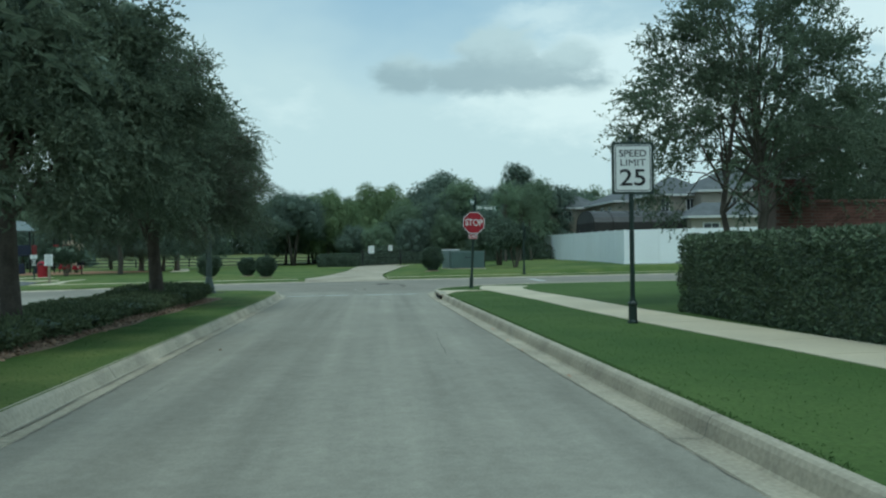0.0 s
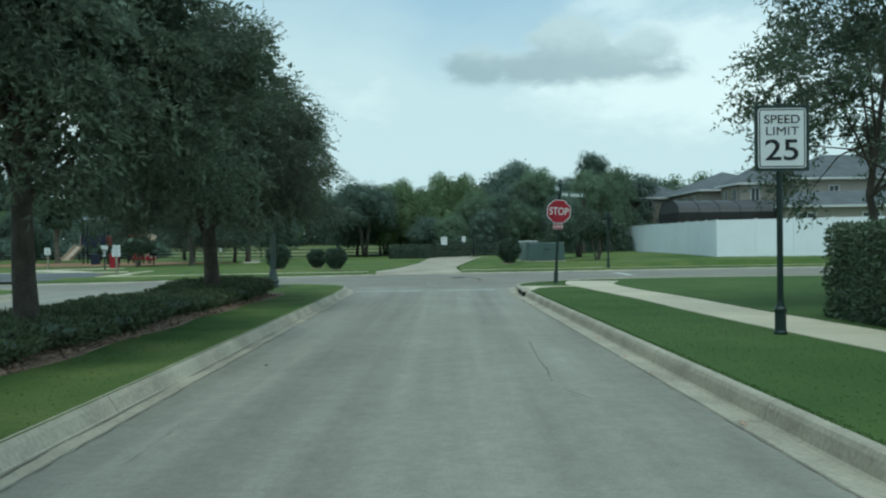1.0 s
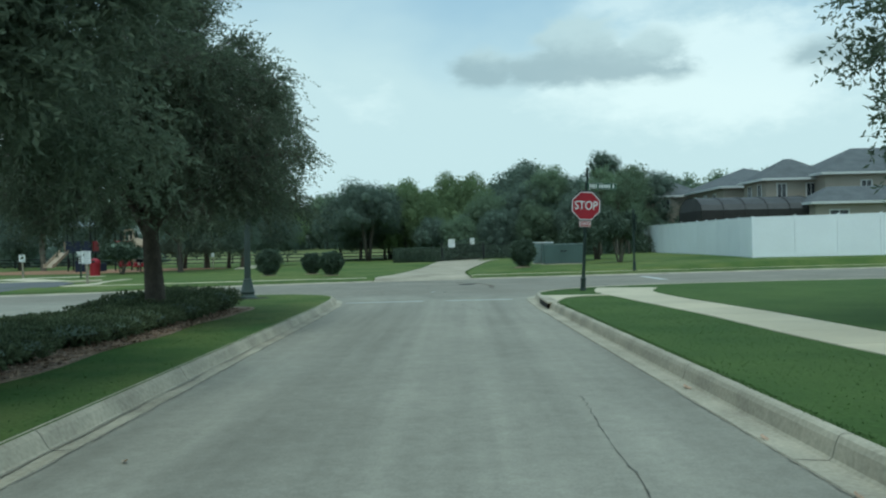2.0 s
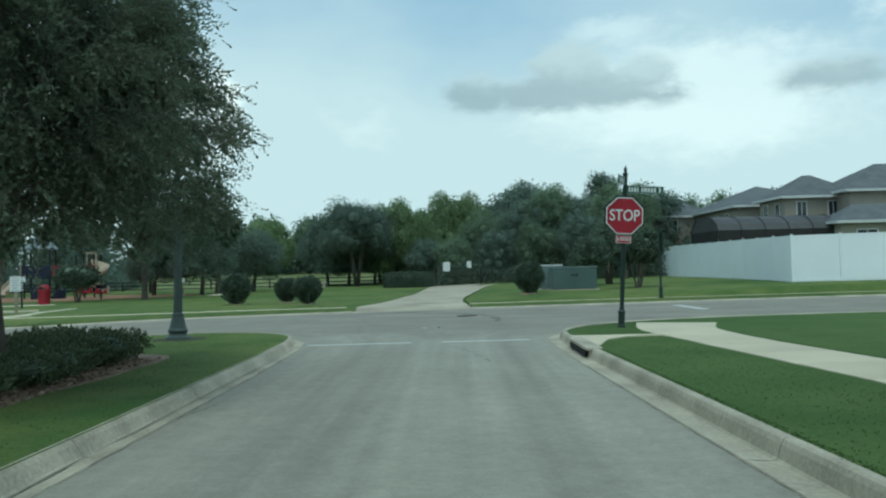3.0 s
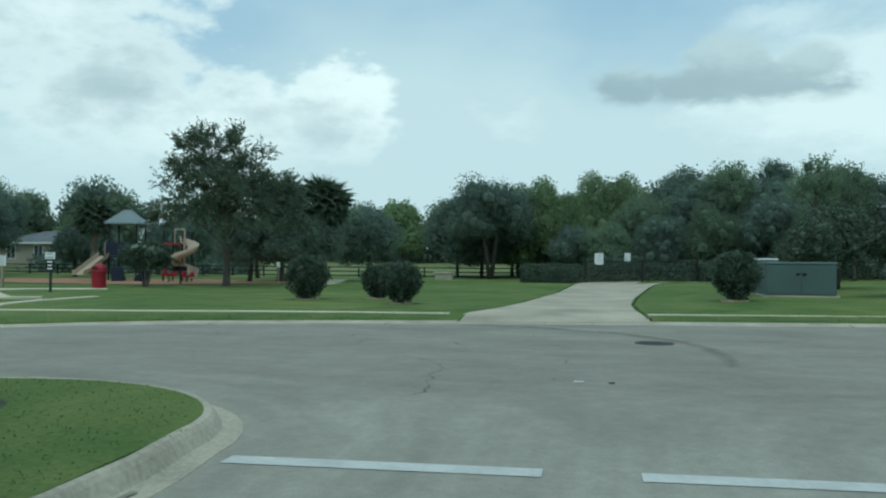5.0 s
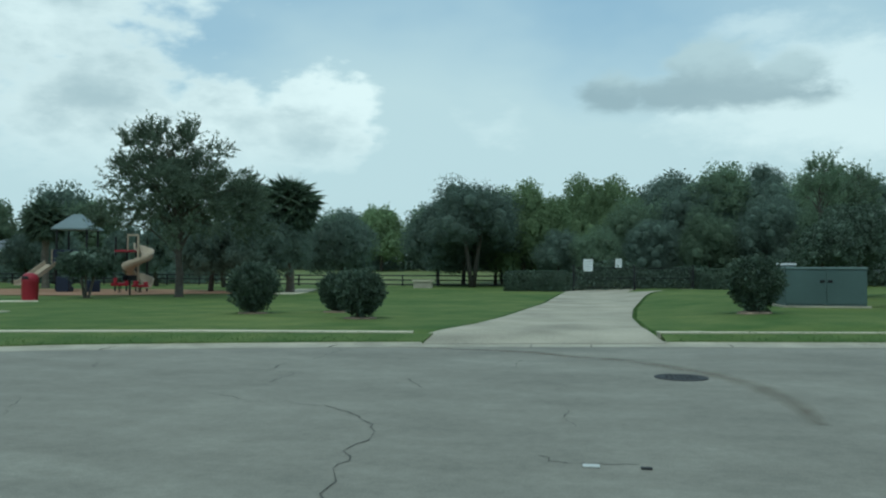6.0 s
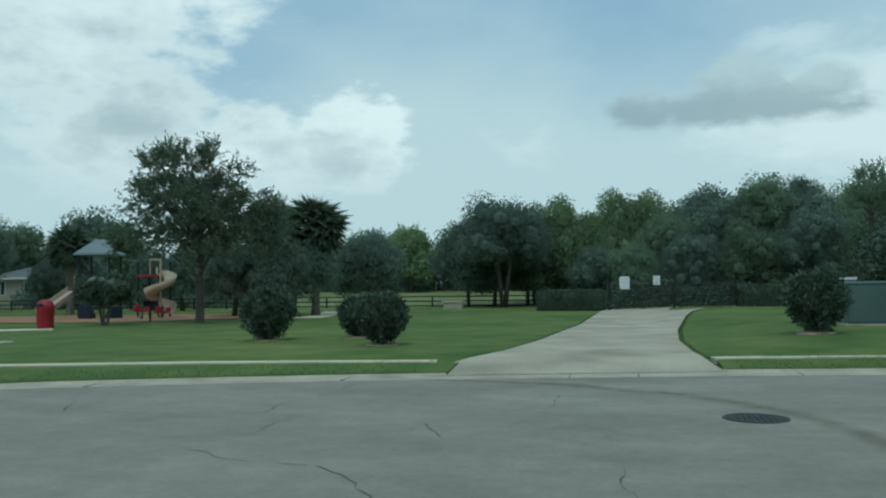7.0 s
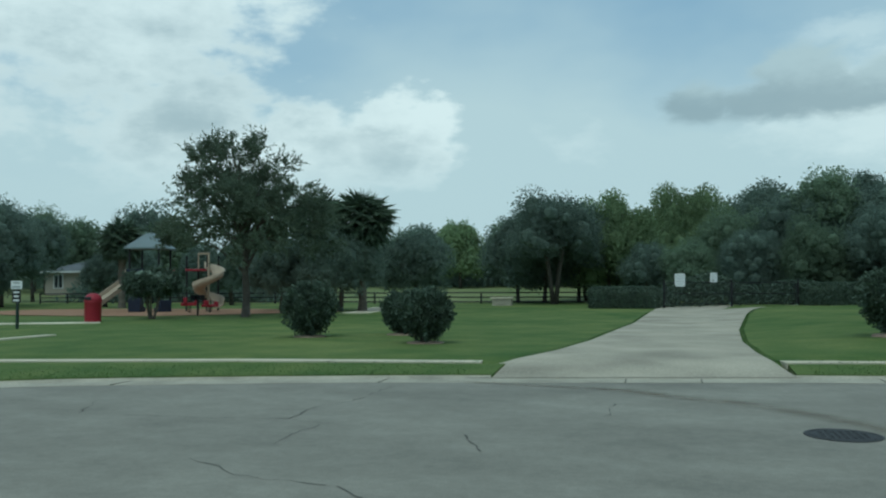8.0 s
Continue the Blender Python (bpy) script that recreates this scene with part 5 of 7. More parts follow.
# undergrowth that closes the woods
def undergrowth():
    rng = np.random.default_rng(77)
    P = []
    for x0, x1, y, h, n in ((-2.4, 18, 49.5, 2.2, 24000), (-3.5, 34, 66, 5.0, 12000), (-60, 40, 91, 6.5, 14000), (-110, 70, 93, 5.5, 12000), (-110, 60, 96, 2.6, 12000), (-110, 100, 116, 7, 16000), (-50, -30, 62, 2.6, 5000)):
        x = rng.uniform(x0, x1, n)
        yy = y + rng.normal(size=n) * 1.6
        z = np.minimum(np.abs(rng.normal(size=n)), 1.5) * 0.45 * h * (0.8 + 0.4 * np.sin(x * 0.9) * np.sin(x * 0.37 + 1))
        ground = np.array([z_park(a, b) for a, b in zip(x, yy)])
        P.append(np.stack([x, yy, ground + z], 1))
    P = np.concatenate(P)
    for near, mat, size in ((True, M_BUSH, 0.16), (False, M_LEAF_DARK, 0.5)):
        Q = P[(P[:, 1] < 56) == near]
        v, f = leaf_mesh(Q, rng.normal(size=Q.shape) + np.array((0, -0.3, 0.4)), size, size * 0.6, rng)
        tagged(raw_part("undergrowth", v, f, mat), "dark dense undergrowth at the foot of the woods", "undergrowth", kind="stuff")


undergrowth()


# clipped hedge by the footpath
def footpath_hedge():
    rng = np.random.default_rng(8)
    top = thing("clipped_hedge", pose(0, 0, 0), "tall square-clipped dense green hedge beside the footpath", "hedge")
    x0, x1, y0, y1 = 6.62, 8.0, -34.0, -13.4
    zg = 0.25
    bm = bmesh.new()
    box(bm, x0 + 0.07, x1 - 0.07, y0 + 0.07, y1 - 0.07, zg, 1.60)
    part("core", bm, M_CORE, top)
    pos, d = leafy_box(rng, x0, x1, -24.0, y1, zg + 0.02, 1.66, 46000, 0.035)
    pos2, d2 = leafy_box(rng, x0, x1, y0, -24.0, zg + 0.02, 1.66, 8000, 0.035)
    v, f = leaf_mesh(np.concatenate([pos, pos2]), np.concatenate([d, d2]), 0.075, 0.045, rng)
    raw_part("foliage", v, f, M_HEDGE, top)


footpath_hedge()


# low shrubs along the median in a bark-mulch bed
M_LOW = material("low_shrub_leaves", (0.135, 0.165, 0.092), 0.75, var=0.35, scale=2, fine=9, bump=0, island=0.35, translucent=0.25, spec=0.12)


def median_shrubs():
    rng = np.random.default_rng(9)
    st = [(y, -6.2 - 0.02 * y, -3.98 - 0.02 * y + 0.07 * math.sin(y * 1.7)) for y in np.arange(-40, -4.6, 0.6)]
    st = st[:-1] + [(-4.75, -6.0, -3.82), (-4.2, -5.9, -3.86), (-3.85, -5.7, -4.0), (-3.6, -5.4, -4.3), (-3.45, -5.1, -4.7)]
    strip_pad("mulch_bed", st, 0.165, 0, M_MULCH, "brown bark mulch bed under low shrubs", "mulch", 0.05)
    k = 0
    for y in np.arange(-33.5, -3.5, 0.82):
        for j, off in enumerate((-0.85, -0.15, 0.47)):
            k += 1
            if k % 13 == 0 and y < -8:
                continue
            x = -5.1 - 0.02 * y + off + rng.uniform(-0.1, 0.1)
            yy = y + rng.uniform(-0.12, 0.12) + 0.2 * j
            if yy > -3.98:
                continue
            r, h = rng.uniform(0.42, 0.52), rng.uniform(0.13, 0.17) + 0.07 * min(1, max(0, (yy + 9) / 3))
            near = yy > -14
            round_bush("low_shrub", pose(x, yy, z_road(yy) + 0.15), "low leafy dark green shrub in a mulch bed", "median shrubs", r, h, 100 + k, 1700 if near else 750, 0.062 if near else 0.09, M_LOW, 0.04, 1.16)
    n = 5000
    y = rng.uniform(-22, -4.4, n)
    x = np.where(rng.uniform(size=n) < 0.75, rng.uniform(-4.6, -3.98, n), rng.uniform(-6.1, -4.3, n)) - 0.02 * y
    P = np.stack([x, y, np.array([z_road(b) for b in y]) + 0.17 + rng.uniform(0, 0.012, n)], 1)
    D = rng.normal(size=(n, 3)) * np.array((1, 1, 0.12))
    v, f = leaf_mesh(P, D, 0.07, 0.03, rng, 0.1)
    tagged(raw_part("mulch_chips", v, f, M_MULCH), "loose brown bark chips over the mulch bed", "mulch", kind="stuff")


median_shrubs()


# grass blades on the nearest lawns
def blades():
    rng = np.random.default_rng(15)
    P = []

    def add(n, fx, y0, y1, skip=None):
        y = rng.uniform(y0, y1, n)
        a, b = zip(*[fx(q) for q in y])
        x = np.array(a) + rng.uniform(0, 1, n) * (np.array(b) - np.array(a))
        z = np.array([z_road(q) + 0.15 for q in y])
        if skip is not None:
            keep = ~skip(x, y)
            x, y, z = x[keep], y[keep], z[keep]
        P.append(np.stack([x, y, z], 1))

    def walk_x(y):
        return interp(y, [q[1] for q in WALK_LINE], [q[0] for q in WALK_LINE])

    in_apron = lambda x, y: (y > -3.97) & (y < -1.95) & (x < 0.03 + np.interp(y, (-3.95, -3.83, -2.82, -2.35, -2.24, -1.95), (2.62, 2.85, 3.24, 3.66, 4.3, 4.6)))
    add(7000, lambda y: (x_right(y) + 0.41, walk_x(y) - 0.62), -25, -2.0, in_apron)
    add(6000, lambda y: (x_right(y) + 0.40, x_right(y) + 0.5), -25, -3.95)
    add(1500, lambda y: (interp(y, (-1.2, -0.6, 0.1, 0.7, 1.3, 1.8, 2.25), (2.68, 2.78, 3.10, 3.6, 4.3, 5.1, 6.3)), interp(y, (-2, 0, 1.3), (4.35, 4.75, 5.0))), -1.93, 1.15, in_apron)
    add(5000, lambda y: (walk_x(y) + 0.60, walk_x(y) + 0.75), -13, 0.0)
    add(2500, lambda y: (-3.8 - 0.02 * y, x_left(y) - 0.20), -25, -0.8)
    add(900, lambda y: (-6.8, -2.75), -3.2, -0.9)
    add(1200, lambda y: (NOSE[0] - 2.1 * math.sqrt(max(0, 1 - ((y + 0.8) / 1.95) ** 2)), NOSE[0] + 2.1 * math.sqrt(max(0, 1 - ((y + 0.8) / 1.95) ** 2))), -0.8, 1.1)
    P = np.concatenate(P)
    n = len(P)
    D = rng.normal(size=(n, 3)) * np.array((1, 1, 0.2)) + np.array((0, 0, 0.45))
    v, f = leaf_mesh(P, D, 0.024, 0.009, rng, 0.05)
    tagged(raw_part("grass_blades", v, f, M_BLADE), "short green grass blades of the mown lawn", "grass", kind="stuff")
    # the far verge's ragged edge
    n = 3500
    x = np.concatenate([rng.uniform(-16, -3.2, n), rng.uniform(1.5, 14, n)])
    y = np.array([y_far(a) for a in x]) - 0.48 + rng.uniform(0, 1, 2 * n) ** 2 * 1.3
    y0, z0 = y, np.array([0.058 + 0.062 * (b - y_far(a) + 0.46) / (y_walk(a) - 0.3 - y_far(a) + 0.46) for a, b in zip(x, y)])
    m_ = 2500
    yd = rng.uniform(13.4, 40, 2 * m_)
    xd = np.concatenate([np.interp(yd[:m_], [q[0] for q in DRIVE], [q[1] for q in DRIVE]) - rng.uniform(0, 0.12, m_), np.interp(yd[m_:], [q[0] for q in DRIVE], [q[2] for q in DRIVE]) + rng.uniform(0, 0.12, m_)])
    zd = np.array([z_park(a, b) for a, b in zip(xd, yd)])
    P = np.concatenate([np.stack([x, y0, z0], 1), np.stack([xd, yd, zd], 1)])
    D = rng.normal(size=(len(P), 3)) * np.array((0.55, 0.55, 0.1)) + np.array((0, -0.2, 1))
    v, f = leaf_mesh(P, D, 0.032, 0.011, rng, 0.1)
    tagged(raw_part("verge_grass", v, f, M_BLADE), "longer grass blades hanging over the kerb", "grass", kind="stuff")


blades()


# ring of bark mulch at the foot of each lawn shrub
for x, y, r in [(q[0], q[1], 0.42) for q in SHRUBS]:
    bm = bmesh.new()
    lathe(bm, [(r, -0.03), (r * 0.9, 0.02), (r * 0.5, 0.035), (0.0, 0.04)], 18)
    ob = part("mulch_ring", bm, M_MULCH)
    ob.matrix_world = pose(x, y, z_park(x, y))
    tagged(ob, "thin round bed of bark mulch under a shrub", "mulch", kind="structure")


# ---- street furniture ----
def rounded_rect(w, h, r, n=4):
    pts = []
    for cx, cz, a0 in ((w / 2 - r, h / 2 - r, 0), (-w / 2 + r, h / 2 - r, 90), (-w / 2 + r, -h / 2 + r, 180), (w / 2 - r, -h / 2 + r, 270)):
        pts += [(cx + r * math.cos(radians(a0 + 90 * k / n)), cz + r * math.sin(radians(a0 + 90 * k / n))) for k in range(n + 1)]
    return pts


def plate(name, outline, cx, cz, y0, y1, mat, parent, label=""):
    bm = bmesh.new()
    prism(bm, [(x + cx, z + cz) for x, z in outline], y0, y1)
    bmesh.ops.recalc_face_normals(bm, faces=bm.faces)
    return part(name, bm, mat, parent, label)


def border(name, w, h, r, t, cx, cz, y, mat, parent):
    """A thin painted ring on a sign's face."""
    a, b = rounded_rect(w, h, r), rounded_rect(w - 2 * t, h - 2 * t, max(r - t, 0.005))
    bm = bmesh.new()
    va = [bm.verts.new((x + cx, y, z + cz)) for x, z in a]
    vb = [bm.verts.new((x + cx, y, z + cz)) for x, z in b]
    n = len(a)
    for k in range(n):
        bm.faces.new((va[k], va[(k + 1) % n], vb[(k + 1) % n], vb[k]))
    for f in bm.faces:
        if f.normal.y > 0:
            f.normal_flip()
    return part(name, bm, mat, parent)


def sign_post(parent, height, r=0.04):
    """A fluted iron post with a turned foot and a finial."""
    bm = bmesh.new()
    lathe(bm, [(0.085, -0.05), (0.085, 0.03), (0.07, 0.06), (0.068, 0.28), (0.078, 0.30), (0.078, 0.33), (0.055, 0.36), (r + 0.004, 0.42)], 14)
    part("foot", bm, M_POST, parent, "turned iron foot collar")
    bm = bmesh.new()
    ring0, ring1 = [], []
    for k in range(24):
        rr = r * (1.0 if k % 2 else 0.86)
        a = 2 * math.pi * k / 24
        ring0.append(bm.verts.new((rr * math.cos(a), rr * math.sin(a), 0.40)))
        ring1.append(bm.verts.new((rr * math.cos(a), rr * math.sin(a), height - 0.18)))
    for k in range(24):
        bm.faces.new((ring0[k], ring0[(k + 1) % 24], ring1[(k + 1) % 24], ring1[k]))
    part("post", bm, M_POST, parent)
    bm = bmesh.new()
    h = height - 0.18
    lathe(bm, [(r + 0.012, h - 0.02), (r + 0.012, h + 0.01), (0.02, h + 0.03), (0.035, h + 0.06), (0.04, h + 0.09), (0.024, h + 0.12), (0.014, h + 0.14), (0.002, h + 0.18)], 12)
    part("finial", bm, M_POST, parent)


def speed_sign():
    z0 = z_road(-15.9) + 0.15
    top = thing("speed_limit_sign", pose(4.84, -15.9, z0, 0, 0, 0), "white speed limit sign on a dark green iron post", "road sign")
    sign_post(top, 3.12, 0.038)
    cz = 2.80 - z0
    plate("backing", rounded_rect(0.69, 0.84, 0.02), 0.01, cz, -0.065, -0.045, M_POST, top, "dark green backing frame")
    face = plate("sign_face", rounded_rect(0.61, 0.762, 0.04), 0.01, cz, -0.072, -0.066, M_SIGN_WHITE, top)
    border("rim", 0.585, 0.737, 0.035, 0.014, 0.01, cz, -0.0735, M_BLACK, face)
    lettering("SPEED", 0.155, M_BLACK, face, pose(0.01, -0.074, cz + 0.235) @ UPRIGHT, "word_speed", 0.0012, 1.1)
    lettering("LIMIT", 0.155, M_BLACK, face, pose(0.01, -0.074, cz + 0.085) @ UPRIGHT, "word_limit", 0.0, 1.18)
    lettering("25", 0.375, M_BLACK, face, pose(0.01, -0.074, cz - 0.165) @ UPRIGHT, "number", 0.004, 1.22)


def octagon(w):
    s = w / 2 / math.cos(math.pi / 8)
    return [(s * math.cos(math.pi / 8 + k * math.pi / 4), s * math.sin(math.pi / 8 + k * math.pi / 4)) for k in range(8)]


def stop_sign():
    top = thing("stop_sign", pose(4.06, 0.0, 0.15, 0, 3.2, 0), "red stop sign on a dark iron post with street name blades", "road sign")
    sign_post(top, 3.36, 0.045)
    cz = 2.30
    ob = plate("backing", octagon(0.83), -0.01, cz, -0.07, -0.05, M_POST, top, "dark green backing frame")
    face = plate("sign_face", octagon(0.762), -0.01, cz, -0.078, -0.071, M_SIGN_WHITE, top, "white-edged octagon")
    plate("red_field", octagon(0.715), -0.01, cz, -0.082, -0.0785, M_SIGN_RED, face, "red sheeting")
    lettering("STOP", 0.325, M_SIGN_WHITE, face, pose(-0.01, -0.085, cz) @ UPRIGHT, "word_stop", 0.004, 0.80)
    small = plate("all_way_plate", rounded_rect(0.32, 0.16, 0.02), -0.02, cz - 0.49, -0.075, -0.068, M_SIGN_RED, top, "small red plate below the octagon")
    border("rim", 0.31, 0.15, 0.018, 0.009, -0.02, cz - 0.49, -0.0765, M_SIGN_WHITE, small)
    lettering("3-WAY", 0.115, M_SIGN_WHITE, small, pose(-0.02, -0.077, cz - 0.49) @ UPRIGHT, "word", 0.003, 0.85)
    for name, m, w, seed in (("name_blade", pose(0.41, 0.0, 2.85, 0, 0, 3), 0.80, 3), ("name_blade", pose(-0.13, -0.27, 3.02, 0, 0, 66), 0.60, 4)):
        rnd = random.Random(seed)
        bm = bmesh.new()
        box(bm, -w / 2, w / 2, -0.012, 0.012, -0.085, 0.085, 0.006)
        blade = part(name, bm, M_SIGN_GREEN, top, "green street name blade")
        blade.matrix_basis = m
        for s in (-1, 1):
            x = -w / 2 + 0.06
            while x < w / 2 - 0.09:
                ln = rnd.uniform(0.03, 0.055)
                bm = bmesh.new()
                vs = [bm.verts.new((a, s * 0.0135, b)) for a, b in ((x, -0.045), (x + ln, -0.045), (x + ln, 0.045), (x, 0.045))]
                bm.faces.new(vs if s < 0 else vs[::-1])
                part("writing_bar", bm, M_SIGN_WHITE, blade, "white bar")
                x += ln + (0.018 if rnd.random() < 0.82 else 0.06)
        border("edge_line", w - 0.02, 0.15, 0.012, 0.007, 0, 0, -0.0135, M_SIGN_WHITE, blade)
        bm = bmesh.new()
        box(bm, -w / 2 - 0.03 if m.translation.x > 0.2 else w / 2 - 0.02, -w / 2 + 0.02 if m.translation.x > 0.2 else w / 2 + 0.03, -0.02, 0.02, -0.09, 0.09, 0.005)
        part("bracket", bm, M_POST, blade)


def street_lamp():
    top = thing("street_lamp", pose(-4.99, -0.4, 0.14, 0, 1.0, 0), "grey-green iron street lamp with two acorn globes", "street lamp")
    bm = bmesh.new()
    lathe(bm, [(0.25, -0.04), (0.25, 0.04), (0.235, 0.065), (0.195, 0.085), (0.175, 0.12), (0.178, 0.15), (0.192, 0.165), (0.196, 0.19), (0.188, 0.215), (0.172, 0.235), (0.158, 0.29), (0.136, 0.38), (0.117, 0.46), (0.110, 0.49), (0.118, 0.50), (0.118, 0.52), (0.092, 0.545)], 20)
    part("base", bm, M_LAMP_POST, top, "flared cast base")
    bm = bmesh.new()
    seg = 32
    r0, r1 = [], []
    for k in range(seg):
        q = 1.0 if k % 2 else 0.9
        a = 2 * math.pi * k / seg
        r0.append(bm.verts.new((0.088 * q * math.cos(a), 0.088 * q * math.sin(a), 0.53)))
        r1.append(bm.verts.new((0.056 * q * math.cos(a), 0.056 * q * math.sin(a), 3.46)))
    for k in range(seg):
        bm.faces.new((r0[k], r0[(k + 1) % seg], r1[(k + 1) % seg], r1[k]))
    part("shaft", bm, M_LAMP_POST, top)
    bm = bmesh.new()
    box(bm, -0.45, 0.45, -0.035, 0.035, 3.50, 3.585, 0.012)
    lathe(bm, [(0.05, 3.44), (0.05, 3.60), (0.02, 3.62), (0.028, 3.66), (0.012, 3.70), (0.02, 3.73), (0.002, 3.80)], 12)
    part("crossarm", bm, M_POST, top)
    for s in (-1, 1):
        x = 0.385 * s
        bm = bmesh.new()
        lathe(bm, [(0.002, 3.36), (0.018, 3.41), (0.01, 3.44), (0.028, 3.47), (0.014, 3.50), (0.05, 3.585), (0.075, 3.62), (0.085, 3.66), (0.105, 3.74), (0.11, 3.84), (0.122, 3.87), (0.115, 3.90)], 18, (x, 0))
        lamp = part("lantern_cup", bm, M_POST, top, "dark iron lantern cup", True)
        bm = bmesh.new()
        lathe(bm, [(0.112, 3.895), (0.15, 3.96), (0.195, 4.06), (0.215, 4.14), (0.218, 4.175)], 22, (x, 0))
        part("globe", bm, M_FROST, lamp, "clear ribbed acorn globe", True)
        bm = bmesh.new()
        lathe(bm, [(0.220, 4.172), (0.232, 4.178), (0.232, 4.205), (0.220, 4.212)], 22, (x, 0))
        part("band", bm, M_POST, lamp)
        bm = bmesh.new()
        lathe(bm, [(0.218, 4.212), (0.205, 4.25), (0.15, 4.32), (0.095, 4.36), (0.085, 4.41), (0.088, 4.43), (0.05, 4.46)], 22, (x, 0))
        part("globe_cap", bm, M_FROST, lamp, "clear domed globe top", True)
        bm = bmesh.new()
        lathe(bm, [(0.03, 4.45), (0.014, 4.48), (0.024, 4.51), (0.012, 4.54), (0.016, 4.56), (0.002, 4.62)], 12, (x, 0))
        part("finial", bm, M_POST, lamp)


speed_sign()
stop_sign()
street_lamp()

# plain dark post across the street, its sign seen edge-on
top = thing("sign_post", pose(8.6, 14.4, z_park(8.6, 14.4)), "dark iron sign post with a sign seen edge-on", "road sign")
sign_post(top, 2.75, 0.045)
bm = bmesh.new()
box(bm, 0.045, 0.065, -0.3, 0.3, 1.75, 2.45, 0.006)
part("sign_back", bm, M_POST, top)


def park_sign(x, y, label, w, zs, panels, post_mat=M_WOOD, turn=0):
    """A small sign on a wooden post; panels of (width, z0, z1, material, stripes)."""
    g = z_park(x, y)
    top = thing("park_sign", pose(x, y, g, 0, 0, turn), label, "sign", "park signs")
    bm = bmesh.new()
    box(bm, -w / 2, w / 2, -w / 2, w / 2, -0.1, zs, 0.008)
    part("post", bm, post_mat, top)
    for pw, z0, z1, mat, bars in panels:
        bm = bmesh.new()
        box(bm, -pw / 2, pw / 2, -w / 2 - 0.02, -w / 2 - 0.003, z0, z1, 0.006)
        panel = part("panel", bm, mat, top)
        if bars:
            n = bars[0]
            for k in range(n):
                bm = bmesh.new()
                zc = z0 + (z1 - z0) * (k + 0.5) / n
                hw = pw * (0.36 - 0.08 * (k % 2))
                hh = (z1 - z0) / n * 0.22
                bm.faces.new([bm.verts.new((a, -w / 2 - 0.0215, b)) for a, b in ((-hw, zc - hh), (hw, zc - hh), (hw, zc + hh), (-hw, zc + hh))])
                part("writing_bar", bm, bars[1], panel)
    return top


M_FADED = material("faded_ink", (0.38, 0.40, 0.40), 0.6, bump=0)
park_sign(-15.35, 12.95, "white park notice board on a short wooden post", 0.09, 1.36, [(0.40, 0.86, 1.42, M_SIGN_WHITE, (6, M_FADED))])
park_sign(-19.0, 20.3, "white and black park sign on a dark post", 0.07, 1.42, [(0.40, 1.18, 1.42, M_SIGN_WHITE, (2, M_FADED)), (0.30, 0.78, 1.14, M_BLACK, (3, M_SIGN_WHITE))], M_POST)
park_sign(-24.3, 24.5, "pale grey park notice on a wooden post", 0.09, 1.30, [(0.38, 0.92, 1.36, M_SIGN_WHITE, (5, M_FADED))])
park_sign(-16.7, 36.0, "small white sign on a short post", 0.06, 1.05, [(0.2, 0.9, 1.18, M_SIGN_WHITE, None)])


# ---- fences, walls, buildings ----
def vinyl_fence(points, label, z_top, z_base):
    top = thing("vinyl_fence", pose(0, 0, 0), label, "fence", "white boundary fence")
    for (x0, y0), (x1, y1) in zip(points, points[1:]):
        ln = math.hypot(x1 - x0, y1 - y0)
        n = max(1, round(ln / 2.4))
        ang = math.degrees(math.atan2(y1 - y0, x1 - x0))
        for k in range(n + 1):
            x, y = x0 + (x1 - x0) * k / n, y0 + (y1 - y0) * k / n
            zt, zb = z_top(x, y), z_base(x, y)
            if k or (x0, y0) == points[0]:
                bm = bmesh.new()
                box(bm, -0.05, 0.05, -0.032, 0.032, zb - 0.2, zt + 0.03)
                box(bm, -0.06, 0.06, -0.045, 0.045, zt + 0.03, zt + 0.05, 0.008)
                p = part("post", bm, M_VINYL, top)
                p.matrix_basis = pose(x, y, 0, 0, 0, ang)
            if k < n:
                xb, yb = x0 + (x1 - x0) * (k + 1) / n, y0 + (y1 - y0) * (k + 1) / n
                zt2, zb2 = z_top(xb, yb), z_base(xb, yb)
                w = ln / n
                # one grooved sheet of tongue-and-groove boards
                us = []
                boards = 14
                for b in range(boards):
                    u0, u1 = 0.06 + (w - 0.12) * b / boards, 0.06 + (w - 0.12) * (b + 1) / boards
                    us += [(u0, 0.017), (u0 + 0.004, 0.02), (u1 - 0.004, 0.02)]
                us.append((w - 0.06, 0.012))
                vs, fs = [], []
                for u, d in us:
                    za, zc = zb + (zb2 - zb) * u / w - 0.05, zt + (zt2 - zt) * u / w - 0.02
                    vs += [(u, -d, za), (u, -d, zc), (u, d, zc), (u, d, za)]
                for b in range(len(us) - 1):
                    for e in range(4):
                        fs.append((4 * b + e, 4 * b + 4 + e, 4 * b + 4 + (e + 1) % 4, 4 * b + (e + 1) % 4))
                q = raw_part("panel", vs, fs, M_VINYL, top)
                q.matrix_basis = pose(x, y, 0, 0, 0, ang)
                for lo, lo2, zh in ((zt - 0.09, zt2 - 0.09, 0.09), (zb + 0.05, zb2 + 0.05, 0.14)):
                    vs, fs = [], []
                    for u, l in ((0.05, lo), (w - 0.05, lo2)):
                        vs += [(u, -0.03, l), (u, -0.03, l + zh), (u, 0.03, l + zh), (u, 0.03, l)]
                    fs = [(0, 1, 5, 4), (1, 2, 6, 5), (2, 3, 7, 6), (3, 0, 4, 7)]
                    q = raw_part("rail", vs, fs, M_VINYL, top)
                    q.matrix_basis = pose(x, y, 0, 0, 0, ang)
    return top


